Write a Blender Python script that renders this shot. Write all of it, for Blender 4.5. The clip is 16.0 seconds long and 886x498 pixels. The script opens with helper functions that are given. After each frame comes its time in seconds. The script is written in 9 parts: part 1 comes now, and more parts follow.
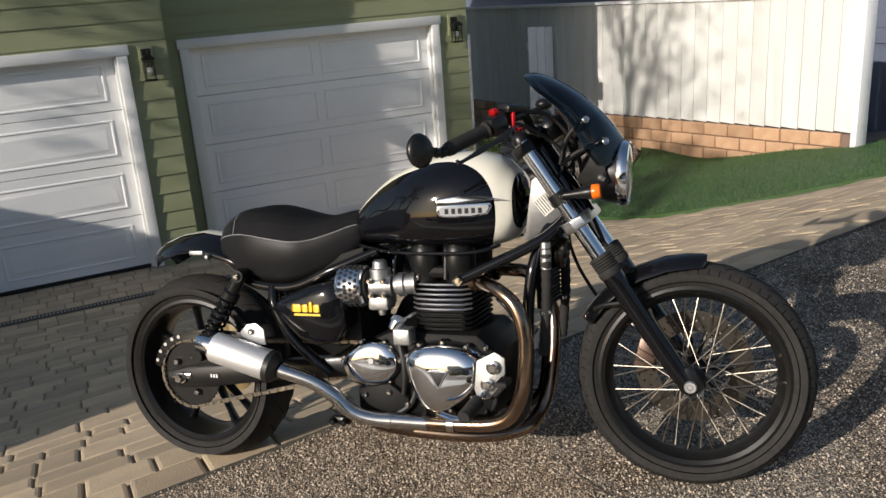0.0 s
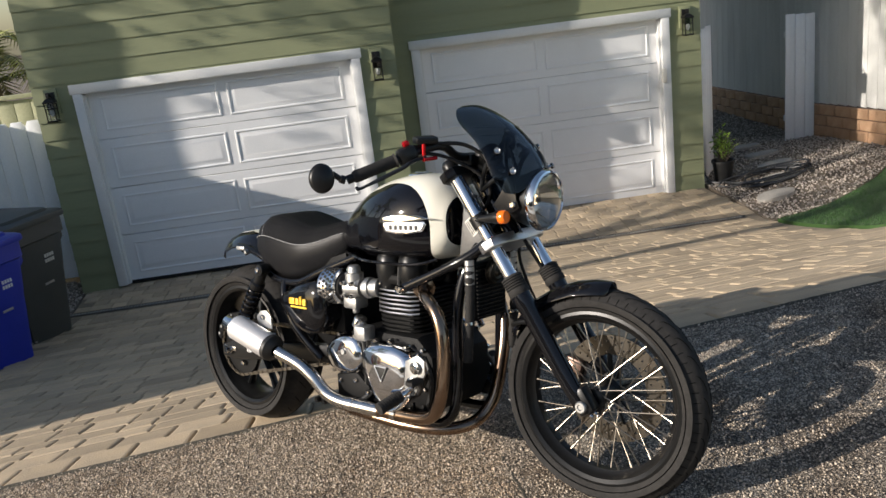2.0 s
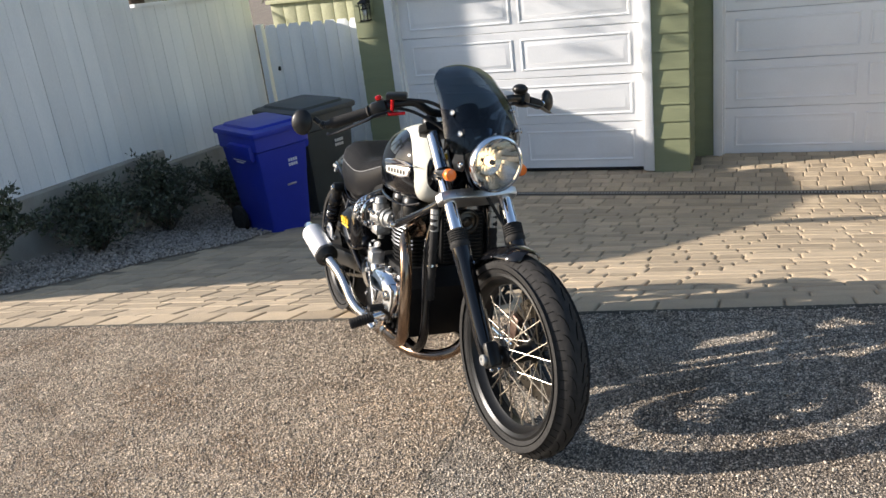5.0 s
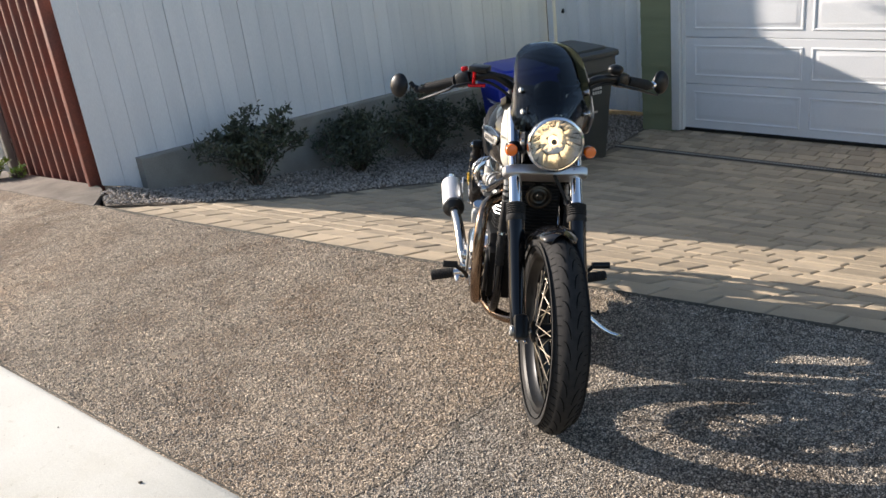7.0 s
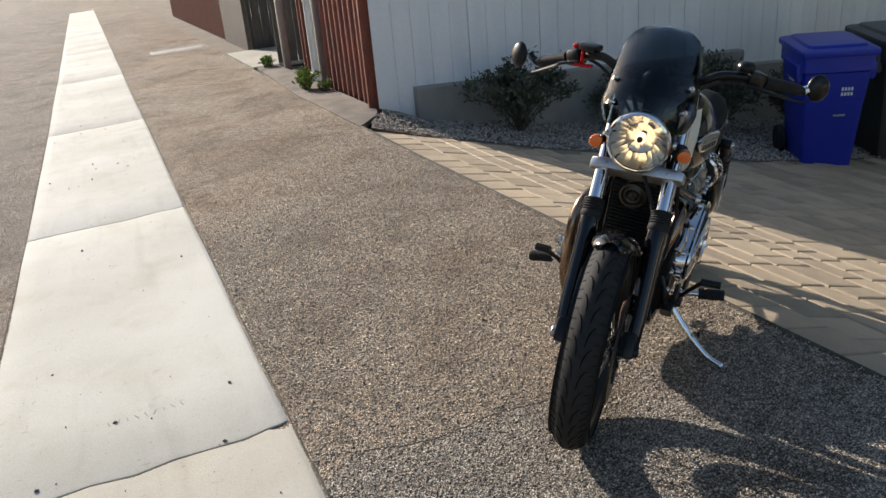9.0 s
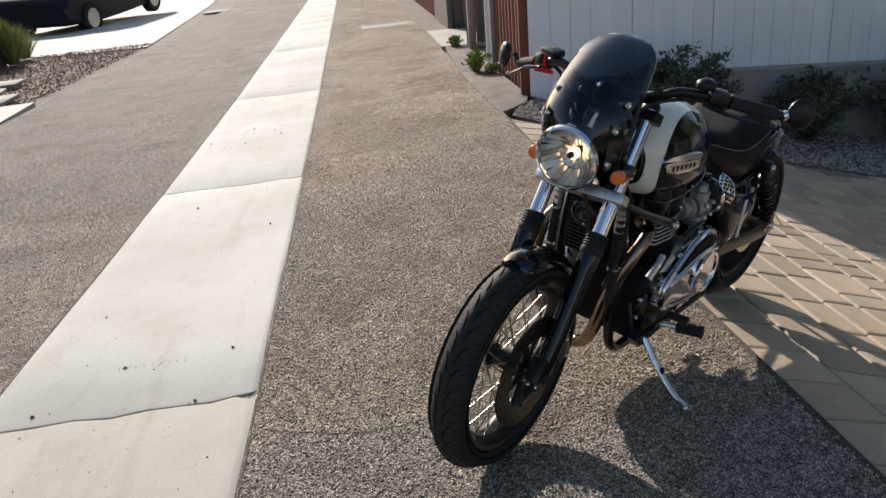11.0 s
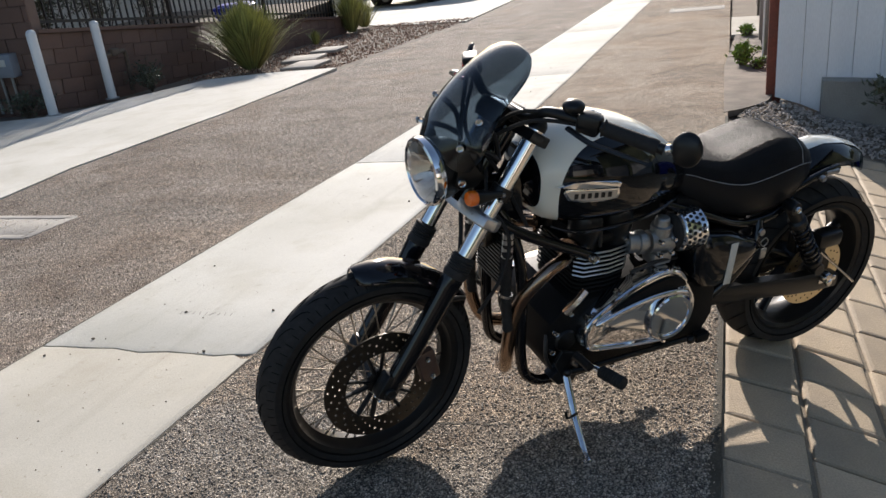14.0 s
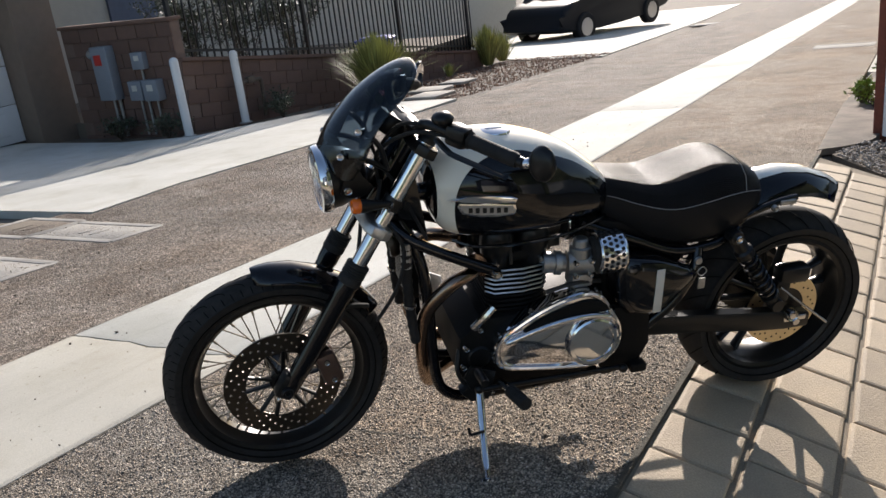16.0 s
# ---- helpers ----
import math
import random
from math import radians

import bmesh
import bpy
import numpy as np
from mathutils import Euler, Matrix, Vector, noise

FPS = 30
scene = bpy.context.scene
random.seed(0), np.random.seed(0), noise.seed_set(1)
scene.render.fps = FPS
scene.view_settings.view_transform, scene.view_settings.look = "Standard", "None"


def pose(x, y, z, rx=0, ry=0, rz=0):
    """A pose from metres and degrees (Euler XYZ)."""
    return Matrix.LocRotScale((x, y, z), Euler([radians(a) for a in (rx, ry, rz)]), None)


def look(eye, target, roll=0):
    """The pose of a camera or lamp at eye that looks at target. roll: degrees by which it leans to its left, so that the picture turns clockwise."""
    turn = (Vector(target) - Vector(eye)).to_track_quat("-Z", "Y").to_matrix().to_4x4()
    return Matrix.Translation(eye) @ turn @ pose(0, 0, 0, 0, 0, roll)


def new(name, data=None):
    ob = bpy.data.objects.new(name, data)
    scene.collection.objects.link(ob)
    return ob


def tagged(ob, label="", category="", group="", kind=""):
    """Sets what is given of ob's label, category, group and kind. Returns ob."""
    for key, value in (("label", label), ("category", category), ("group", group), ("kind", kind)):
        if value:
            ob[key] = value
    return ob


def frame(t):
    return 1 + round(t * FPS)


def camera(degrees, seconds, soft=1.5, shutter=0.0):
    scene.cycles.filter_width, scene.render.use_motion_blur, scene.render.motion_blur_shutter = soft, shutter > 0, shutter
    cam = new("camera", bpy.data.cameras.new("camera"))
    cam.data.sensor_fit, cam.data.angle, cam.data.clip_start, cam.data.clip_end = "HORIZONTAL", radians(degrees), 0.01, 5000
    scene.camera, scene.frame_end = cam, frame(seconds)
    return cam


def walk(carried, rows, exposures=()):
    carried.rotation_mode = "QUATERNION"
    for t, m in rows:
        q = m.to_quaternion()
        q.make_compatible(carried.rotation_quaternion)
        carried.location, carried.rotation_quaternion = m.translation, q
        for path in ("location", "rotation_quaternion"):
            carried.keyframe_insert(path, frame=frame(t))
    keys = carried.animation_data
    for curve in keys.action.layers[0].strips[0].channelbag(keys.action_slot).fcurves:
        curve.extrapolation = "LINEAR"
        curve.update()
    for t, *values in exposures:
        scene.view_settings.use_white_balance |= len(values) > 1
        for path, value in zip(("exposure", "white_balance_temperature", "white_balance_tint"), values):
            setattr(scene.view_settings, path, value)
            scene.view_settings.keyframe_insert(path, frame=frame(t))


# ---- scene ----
cam = camera(55.5, 16.0)
PATH = [
    (0, (0.895, -0.384, 1.461), (1.705, 1.335, 0.839), -4.1),
    (0.5, (1.119, -0.5, 1.473), (1.799, 1.274, 0.847), -5.0),
    (1, (1.368, -0.616, 1.491), (1.928, 1.2, 0.869), -5.5),
    (1.5, (1.576, -0.766, 1.5), (1.932, 1.117, 0.928), -6.5),
    (2, (1.783, -0.892, 1.528), (1.924, 1.014, 0.938), -7.1),
    (2.5, (1.988, -0.927, 1.517), (1.939, 0.96, 0.855), -8.2),
    (3, (2.177, -0.917, 1.544), (1.959, 0.951, 0.865), -9.2),
    (3.5, (2.395, -0.964, 1.545), (1.965, 0.875, 0.887), -10.2),
    (4, (2.611, -0.993, 1.583), (2.041, 0.801, 0.907), -10.3),
    (4.2, (2.683, -0.977, 1.58), (2.09, 0.807, 0.897), -9.9),
    (6.3, (3.471, -0.816, 1.629), (2.43, 0.714, 0.871), -4.3),
    (6.5, (3.544, -0.763, 1.624), (2.42, 0.71, 0.869), -5.1),
    (7, (3.693, -0.631, 1.639), (2.386, 0.678, 0.878), -7.1),
    (7.5, (3.868, -0.475, 1.626), (2.398, 0.652, 0.87), -7.1),
    (8, (3.994, -0.323, 1.638), (2.417, 0.639, 0.871), -5.5),
    (8.5, (4.028, -0.122, 1.61), (2.38, 0.696, 0.827), -4.7),
    (8.7, (4.043, -0.05, 1.623), (2.367, 0.699, 0.83), -4.9),
    (10.8, (4.235, 0.788, 1.598), (2.414, 0.988, 0.794), -4.6),
    (11, (4.232, 0.858, 1.595), (2.405, 1.001, 0.794), -5.0),
    (11.5, (4.268, 1.054, 1.587), (2.428, 1.023, 0.803), -5.0),
    (12, (4.291, 1.227, 1.593), (2.457, 1.083, 0.808), -5.1),
    (12.5, (4.226, 1.408, 1.568), (2.408, 1.169, 0.771), -6.1),
    (13, (4.155, 1.617, 1.57), (2.352, 1.258, 0.783), -7.5),
    (13.5, (4.107, 1.839, 1.553), (2.343, 1.305, 0.775), -7.2),
    (14, (4.049, 2.023, 1.537), (2.317, 1.392, 0.762), -6.4),
    (14.5, (3.94, 2.183, 1.495), (2.237, 1.459, 0.736), -7.1),
    (15, (3.879, 2.302, 1.462), (2.231, 1.426, 0.742), -8.5),
    (15.5, (3.871, 2.486, 1.44), (2.253, 1.533, 0.752), -7.3),
    (16, (3.861, 2.628, 1.426), (2.238, 1.664, 0.765), -7.0),
]
EXPOSURE = ((0, 0.03, 6500, 10), (1, 0.09, 6500, 10), (2, 0.36, 6500, 10), (2.5, 0.49, 6500, 10), (3.5, 0.82, 6500, 10), (6.5, 1.00, 6450, 11.5), (7.2, 0.80, 6500, 11.5), (8.5, 0.52, 6500, 10),
            (11, 0.43, 6400, 12), (13, 0.46, 6380, 12), (16, 0.58, 6370, 12))
walk(cam, [(t, look(eye, target, roll)) for t, eye, target, roll in PATH], EXPOSURE)

# ---- world and sun ----
SUN_AZ, SUN_EL = radians(16), radians(21.5)      # light travels towards +x, a little +y
sun_to = Vector((-math.cos(SUN_AZ) * math.cos(SUN_EL), -math.sin(SUN_AZ) * math.cos(SUN_EL), math.sin(SUN_EL)))
world = bpy.data.worlds.new("sky")
scene.world = world
world.use_nodes = True
wn = world.node_tree.nodes
sky = wn.new("ShaderNodeTexSky")
sky.sky_type, sky.sun_disc = "NISHITA", False
sky.sun_elevation, sky.sun_rotation = SUN_EL, math.atan2(sun_to.x, sun_to.y)
sky.air_density, sky.dust_density = 1.0, 1.2
world.node_tree.links.new(sky.outputs[0], wn["Background"].inputs[0])
wn["Background"].inputs[1].default_value = 0.112
sun_data = bpy.data.lights.new("sun", "SUN")
sun_data.energy, sun_data.angle, sun_data.color = 5.0, radians(0.55), (1.0, 0.915, 0.825)
sun = new("sun", sun_data)
sun.matrix_world = look(sun_to * 40, (0, 0, 0))


# ---- materials ----
def mat(name, color, rough=0.5, metal=0.0, vary=0.0, scale=8.0, fine=60.0, bump=0.0, bump_scale=None, coat=0.0, second=None,
        mix_scale=1.5, random=0.0, rough_vary=0.0, spec=0.5, stretch=(1, 1, 1)):
    """A principled material with grain and stains at two scales, fine relief, and variation from piece to piece."""
    m = bpy.data.materials.new(name)
    m.use_nodes = True
    nt = m.node_tree
    n, l = nt.nodes, nt.links
    p = n["Principled BSDF"]
    p.inputs["Roughness"].default_value, p.inputs["Metallic"].default_value = rough, metal
    p.inputs["Coat Weight"].default_value = coat
    p.inputs["Specular IOR Level"].default_value = spec
    p.inputs["Coat Roughness"].default_value = 0.04
    tc = n.new("ShaderNodeTexCoord")
    mp = n.new("ShaderNodeMapping")
    mp.inputs["Scale"].default_value = stretch
    l.new(tc.outputs["Object"], mp.inputs[0])
    col = None
    if vary or second or random:
        big = n.new("ShaderNodeTexNoise")
        big.inputs["Scale"].default_value, big.inputs["Detail"].default_value = mix_scale if second else scale, 6
        l.new(mp.outputs[0], big.inputs["Vector"])
        ramp = n.new("ShaderNodeMix")
        ramp.data_type = "RGBA"
        sharp = n.new("ShaderNodeMapRange")
        sharp.inputs[1].default_value, sharp.inputs[2].default_value = 0.35, 0.68
        l.new(big.outputs["Fac"], sharp.inputs[0])
        l.new(sharp.outputs[0], ramp.inputs["Factor"])
        ramp.inputs["A"].default_value = (*color, 1)
        other = second or tuple(c * (1 - vary) for c in color)
        ramp.inputs["B"].default_value = (*other, 1)
        grain = n.new("ShaderNodeTexNoise")
        grain.inputs["Scale"].default_value, grain.inputs["Detail"].default_value = fine, 4
        l.new(mp.outputs[0], grain.inputs["Vector"])
        g = n.new("ShaderNodeMapRange")
        g.inputs[1].default_value, g.inputs[2].default_value = 0.25, 0.75
        g.inputs[3].default_value, g.inputs[4].default_value = 1 - vary, 1 + vary
        l.new(grain.outputs["Fac"], g.inputs[0])
        mul = n.new("ShaderNodeMix")
        mul.data_type, mul.blend_type = "RGBA", "MULTIPLY"
        mul.inputs["Factor"].default_value = 1
        l.new(ramp.outputs["Result"], mul.inputs["A"])
        l.new(g.outputs[0], mul.inputs["B"])
        col = mul.outputs["Result"]
        if random:
            info = n.new("ShaderNodeObjectInfo")
            geo = n.new("ShaderNodeNewGeometry")
            add = n.new("ShaderNodeMath")
            l.new(info.outputs["Random"], add.inputs[0])
            l.new(geo.outputs["Random Per Island"], add.inputs[1])
            fr = n.new("ShaderNodeMath")
            fr.operation = "FRACT"
            l.new(add.outputs[0], fr.inputs[0])
            rr = n.new("ShaderNodeMapRange")
            rr.inputs[3].default_value, rr.inputs[4].default_value = 1 - random, 1 + random
            l.new(fr.outputs[0], rr.inputs[0])
            m2 = n.new("ShaderNodeMix")
            m2.data_type, m2.blend_type = "RGBA", "MULTIPLY"
            m2.inputs["Factor"].default_value = 1
            l.new(col, m2.inputs["A"])
            l.new(rr.outputs[0], m2.inputs["B"])
            col = m2.outputs["Result"]
        l.new(col, p.inputs["Base Color"])
    else:
        p.inputs["Base Color"].default_value = (*color, 1)
    if rough_vary:
        rn = n.new("ShaderNodeTexNoise")
        rn.inputs["Scale"].default_value, rn.inputs["Detail"].default_value = scale * 0.7, 5
        l.new(mp.outputs[0], rn.inputs["Vector"])
        rm = n.new("ShaderNodeMapRange")
        rm.inputs[3].default_value, rm.inputs[4].default_value = max(rough - rough_vary, 0.02), rough + rough_vary
        l.new(rn.outputs["Fac"], rm.inputs[0])
        l.new(rm.outputs[0], p.inputs["Roughness"])
    if bump:
        bn = n.new("ShaderNodeTexNoise")
        bn.inputs["Scale"].default_value, bn.inputs["Detail"].default_value = bump_scale or fine, 5
        l.new(mp.outputs[0], bn.inputs["Vector"])
        b = n.new("ShaderNodeBump")
        b.inputs["Strength"].default_value, b.inputs["Distance"].default_value = bump, 0.004
        l.new(bn.outputs["Fac"], b.inputs["Height"])
        l.new(b.outputs[0], p.inputs["Normal"])
    return m


def asphalt_material():
    """Worn asphalt: pale, tan and dark stones of two sizes set in a dark binder, with faded and stained patches."""
    m = bpy.data.materials.new("asphalt")
    m.use_nodes = True
    n, l = m.node_tree.nodes, m.node_tree.links
    p = n["Principled BSDF"]
    tc = n.new("ShaderNodeTexCoord")

    def noise_range(scale, detail, lo, hi, out_lo, out_hi, twist=0.0):
        t = n.new("ShaderNodeTexNoise")
        t.inputs["Scale"].default_value, t.inputs["Detail"].default_value, t.inputs["Distortion"].default_value = scale, detail, twist
        l.new(tc.outputs["Object"], t.inputs["Vector"])
        r = n.new("ShaderNodeMapRange")
        for k, v in enumerate((lo, hi, out_lo, out_hi)):
            r.inputs[k + 1].default_value = v
        l.new(t.outputs["Fac"], r.inputs[0])
        return r.outputs[0]

    def blend(kind, fac, a, b):
        k = n.new("ShaderNodeMix")
        k.data_type, k.blend_type = "RGBA", kind
        for name, v in (("Factor", fac), ("A", a), ("B", b)):
            if isinstance(v, (int, float, tuple)):
                k.inputs[name].default_value = v
            else:
                l.new(v, k.inputs[name])
        return k.outputs["Result"]

    def stones(scale, colours, lo, hi):
        v = n.new("ShaderNodeTexVoronoi")
        v.inputs["Scale"].default_value = scale
        l.new(tc.outputs["Object"], v.inputs["Vector"])
        hue = n.new("ShaderNodeSeparateColor")
        l.new(v.outputs["Color"], hue.inputs[0])
        ramp = n.new("ShaderNodeValToRGB")
        e = ramp.color_ramp.elements
        e[0].position, e[0].color = 0.0, (*colours[0], 1)
        e[1].position, e[1].color = 1.0, (*colours[-1], 1)
        for k, c in enumerate(colours[1:-1]):
            e.new((0.45, 0.85)[k]).color = (*c, 1)
        l.new(hue.outputs["Red"], ramp.inputs[0])
        gap = n.new("ShaderNodeMapRange")
        gap.inputs[1].default_value, gap.inputs[2].default_value = lo, hi
        l.new(v.outputs["Distance"], gap.inputs[0])
        return v.outputs["Distance"], ramp.outputs[0], gap.outputs[0]

    d1, c1, g1 = stones(195, ((0.20, 0.158, 0.112), (0.50, 0.400, 0.288), (0.66, 0.535, 0.395), (0.95, 0.80, 0.62)), 0.38, 0.54)
    d2, c2, g2 = stones(520, ((0.13, 0.104, 0.076), (0.34, 0.274, 0.200), (0.47, 0.385, 0.285), (0.66, 0.55, 0.43)), 0.36, 0.62)
    fine = blend("MIX", g2, c2, (0.055, 0.046, 0.037, 1))
    col = blend("MIX", g1, c1, blend("MULTIPLY", 1.0, fine, (0.72, 0.70, 0.68, 1)))
    col = blend("MULTIPLY", 1.0, col, noise_range(0.8, 7, 0.3, 0.7, 0.92, 1.34))
    col = blend("MULTIPLY", noise_range(2.2, 9, 0.46, 0.66, 0.0, 0.8, 0.7), col, (0.58, 0.50, 0.43, 1))
    col = blend("MULTIPLY", noise_range(0.55, 4, 0.52, 0.66, 0.0, 0.6, 0.3), col, (1.0, 0.88, 0.76, 1))
    col = blend("MULTIPLY", noise_range(11, 6, 0.50, 0.68, 0.0, 0.6), col, (0.60, 0.56, 0.52, 1))
    col = blend("MULTIPLY", 1.0, col, noise_range(30, 4, 0.34, 0.66, 0.72, 1.26))
    col = blend("MULTIPLY", 1.0, col, noise_range(85, 2, 0.32, 0.68, 0.62, 1.38))
    # a greyer repair beyond a crooked seam across the alley's north lane
    xyz = n.new("ShaderNodeSeparateXYZ")
    l.new(tc.outputs["Object"], xyz.inputs[0])
    crook = n.new("ShaderNodeMath")
    crook.operation = "ADD"
    l.new(xyz.outputs["X"], crook.inputs[0])
    l.new(noise_range(6.0, 5, 0.3, 0.7, -0.05, 0.05), crook.inputs[1])
    sides = []
    for socket, lo, hi in ((crook.outputs[0], 2.03, 2.09), (xyz.outputs["Y"], 0.2, 0.21)):
        r = n.new("ShaderNodeMapRange")
        r.inputs[1].default_value, r.inputs[2].default_value = lo, hi
        l.new(socket, r.inputs[0])
        sides.append(r.outputs[0])
    both = n.new("ShaderNodeMath")
    both.operation = "MULTIPLY"
    l.new(sides[0], both.inputs[0])
    l.new(sides[1], both.inputs[1])
    col = blend("MULTIPLY", both.outputs[0], col, (0.83, 0.91, 1.02, 1))
    # south lane greyer and darker: its backlit sky reflection is put into the colour
    south = n.new("ShaderNodeMapRange")
    south.inputs[1].default_value, south.inputs[2].default_value = -0.3, -0.31
    l.new(xyz.outputs["Y"], south.inputs[0])
    col = blend("MULTIPLY", south.outputs[0], col, (0.82, 0.85, 0.93, 1))
    l.new(col, p.inputs["Base Color"])
    p.inputs["Roughness"].default_value = 0.88
    p.inputs["Specular IOR Level"].default_value = 0.3
    b = n.new("ShaderNodeBump")
    b.inputs["Strength"].default_value, b.inputs["Distance"].default_value = 1.0, 0.0055
    inv = n.new("ShaderNodeMath")
    inv.operation = "SUBTRACT"
    inv.inputs[0].default_value = 1
    l.new(d1, inv.inputs[1])
    l.new(inv.outputs[0], b.inputs["Height"])
    b2 = n.new("ShaderNodeBump")
    b2.inputs["Strength"].default_value, b2.inputs["Distance"].default_value, b2.invert = 0.7, 0.002, True
    l.new(d2, b2.inputs["Height"])
    l.new(b.outputs[0], b2.inputs["Normal"])
    l.new(b2.outputs[0], p.inputs["Normal"])
    return m


def concrete_material(name="concrete", base=(0.57, 0.56, 0.51), worn=(0.455, 0.445, 0.39)):
    """Broom-finished concrete: soft cloudy stains, dirt that gathers in spots, pin holes, faint wheel scuffs along the alley."""
    m = mat(name, base, 0.85, spec=0.35, vary=0.14, second=worn, mix_scale=0.9, fine=230, bump=0.35, bump_scale=300, random=0.04)
    n, l = m.node_tree.nodes, m.node_tree.links
    p = n["Principled BSDF"]
    src = p.inputs["Base Color"].links[0].from_socket
    tc = n.new("ShaderNodeTexCoord")
    for scale, stretch, lo, hi, amount, colour in ((3.2, (1, 1, 1), 0.50, 0.72, 0.55, (0.80, 0.77, 0.70, 1)), (9.0, (0.12, 1, 1), 0.54, 0.74, 0.45, (0.80, 0.79, 0.77, 1)),
                                                   (55.0, (1, 1, 1), 0.66, 0.74, 0.55, (0.52, 0.49, 0.44, 1)), (16.0, (1, 1, 1), 0.66, 0.78, 0.5, (0.62, 0.56, 0.47, 1))):
        mp = n.new("ShaderNodeMapping")
        mp.inputs["Scale"].default_value = stretch
        l.new(tc.outputs["Object"], mp.inputs[0])
        t = n.new("ShaderNodeTexNoise")
        t.inputs["Scale"].default_value, t.inputs["Detail"].default_value, t.inputs["Distortion"].default_value = scale, 7, 0.4
        l.new(mp.outputs[0], t.inputs["Vector"])
        r = n.new("ShaderNodeMapRange")
        r.inputs[1].default_value, r.inputs[2].default_value, r.inputs[4].default_value = lo, hi, amount
        l.new(t.outputs["Fac"], r.inputs[0])
        k = n.new("ShaderNodeMix")
        k.data_type, k.blend_type = "RGBA", "MULTIPLY"
        k.inputs["B"].default_value = colour
        l.new(r.outputs[0], k.inputs["Factor"])
        l.new(src, k.inputs["A"])
        src = k.outputs["Result"]
    l.new(src, p.inputs["Base Color"])
    return m


M_ASPHALT = asphalt_material()
M_CHIP = mat("asphalt_chip", (0.40, 0.335, 0.26), 0.7, spec=0.45, vary=0.15, random=0.75)
M_CONCRETE = concrete_material()
M_DIRTYCONC = concrete_material("dirty_concrete", (0.46, 0.44, 0.38), (0.37, 0.35, 0.295))
M_OLDCONC = mat("old_concrete", (0.36, 0.34, 0.30), 0.9, vary=0.2, second=(0.27, 0.25, 0.22), mix_scale=3, fine=120, bump=0.5)
M_PAVER = mat("paver", (0.475, 0.372, 0.246), 0.74, spec=0.5, vary=0.17, second=(0.385, 0.305, 0.21), mix_scale=5, fine=170, bump=0.55, bump_scale=120, random=0.2)
M_VERGE = mat("broken_concrete", (0.22, 0.185, 0.15), 0.95, vary=0.25, second=(0.12, 0.10, 0.08), mix_scale=3.5, fine=90, bump=0.9)
M_SAND = mat("joint_sand", (0.27, 0.22, 0.155), 0.95, vary=0.25, fine=200, bump=0.6)
M_SEAM = mat("seam_dirt", (0.05, 0.044, 0.033), 0.95, vary=0.35, fine=140, bump=0.9, second=(0.085, 0.076, 0.055), mix_scale=9)
M_SOIL = mat("soil", (0.13, 0.10, 0.075), 0.95, vary=0.35, fine=90, bump=0.9, second=(0.18, 0.15, 0.11))
M_GRAVEL = mat("gravel", (0.40, 0.35, 0.30), 0.85, vary=0.2, fine=200, random=0.45)
M_TURF = mat("turf", (0.028, 0.070, 0.013), 0.6, vary=0.3, fine=300, bump=0.8, second=(0.038, 0.09, 0.018), mix_scale=5)
M_BLADE = mat("turf_blade", (0.040, 0.105, 0.020), 0.5, vary=0.2, random=0.4)
M_SIDING = mat("sage_siding", (0.250, 0.268, 0.150), 0.6, vary=0.06, second=(0.222, 0.240, 0.133), fine=40, bump=0.15, stretch=(0.3, 1, 6))
M_WHITE = mat("white_paint", (0.74, 0.74, 0.72), 0.45, vary=0.04, second=(0.68, 0.68, 0.66), mix_scale=2, fine=60, bump=0.06)
M_DOOR = mat("door_white", (0.84, 0.84, 0.83), 0.4, vary=0.03, second=(0.74, 0.74, 0.73), mix_scale=1, fine=90, bump=0.05)
M_BOARD = mat("fence_white", (0.87, 0.87, 0.87), 0.6, vary=0.06, second=(0.80, 0.81, 0.82), mix_scale=2, fine=50, bump=0.25, random=0.05, stretch=(3, 3, 0.5))
M_EASTBOARD = mat("off_white_boards", (0.66, 0.66, 0.63), 0.7, vary=0.08, second=(0.58, 0.58, 0.55), mix_scale=2, fine=50, bump=0.2, random=0.05, stretch=(3, 3, 0.5))
M_OLIVE = mat("olive_fence", (0.40, 0.40, 0.25), 0.7, vary=0.1, fine=40, bump=0.2)
M_BRICK = mat("slump_block", (0.42, 0.25, 0.145), 0.9, vary=0.15, second=(0.48, 0.31, 0.19), mix_scale=7, fine=110, bump=0.6, random=0.16)
M_BROWNBLOCK = mat("brown_block", (0.155, 0.092, 0.068), 0.9, vary=0.12, second=(0.135, 0.082, 0.062), mix_scale=6, fine=110, bump=0.5, random=0.12)
M_MORTAR = mat("mortar", (0.20, 0.135, 0.105), 0.95, vary=0.15, fine=150, bump=0.4)
M_STUCCO = mat("stucco", (0.22, 0.165, 0.125), 0.95, vary=0.1, fine=160, bump=0.7)
M_RUST = mat("rusty_red_metal", (0.22, 0.055, 0.03), 0.65, vary=0.25, second=(0.15, 0.05, 0.035), mix_scale=4, fine=70, bump=0.3)
M_GREYWOOD = mat("grey_wood", (0.16, 0.14, 0.12), 0.85, vary=0.3, fine=30, bump=0.5, stretch=(6, 6, 0.6))
M_IRON = mat("wrought_iron", (0.012, 0.012, 0.013), 0.45, vary=0.1)
M_LAMP = mat("lamp_black", (0.01, 0.009, 0.008), 0.4, metal=0.3, vary=0.1)
M_BLUEBIN = mat("blue_plastic", (0.012, 0.03, 0.36), 0.42, vary=0.08, fine=120, bump=0.1)
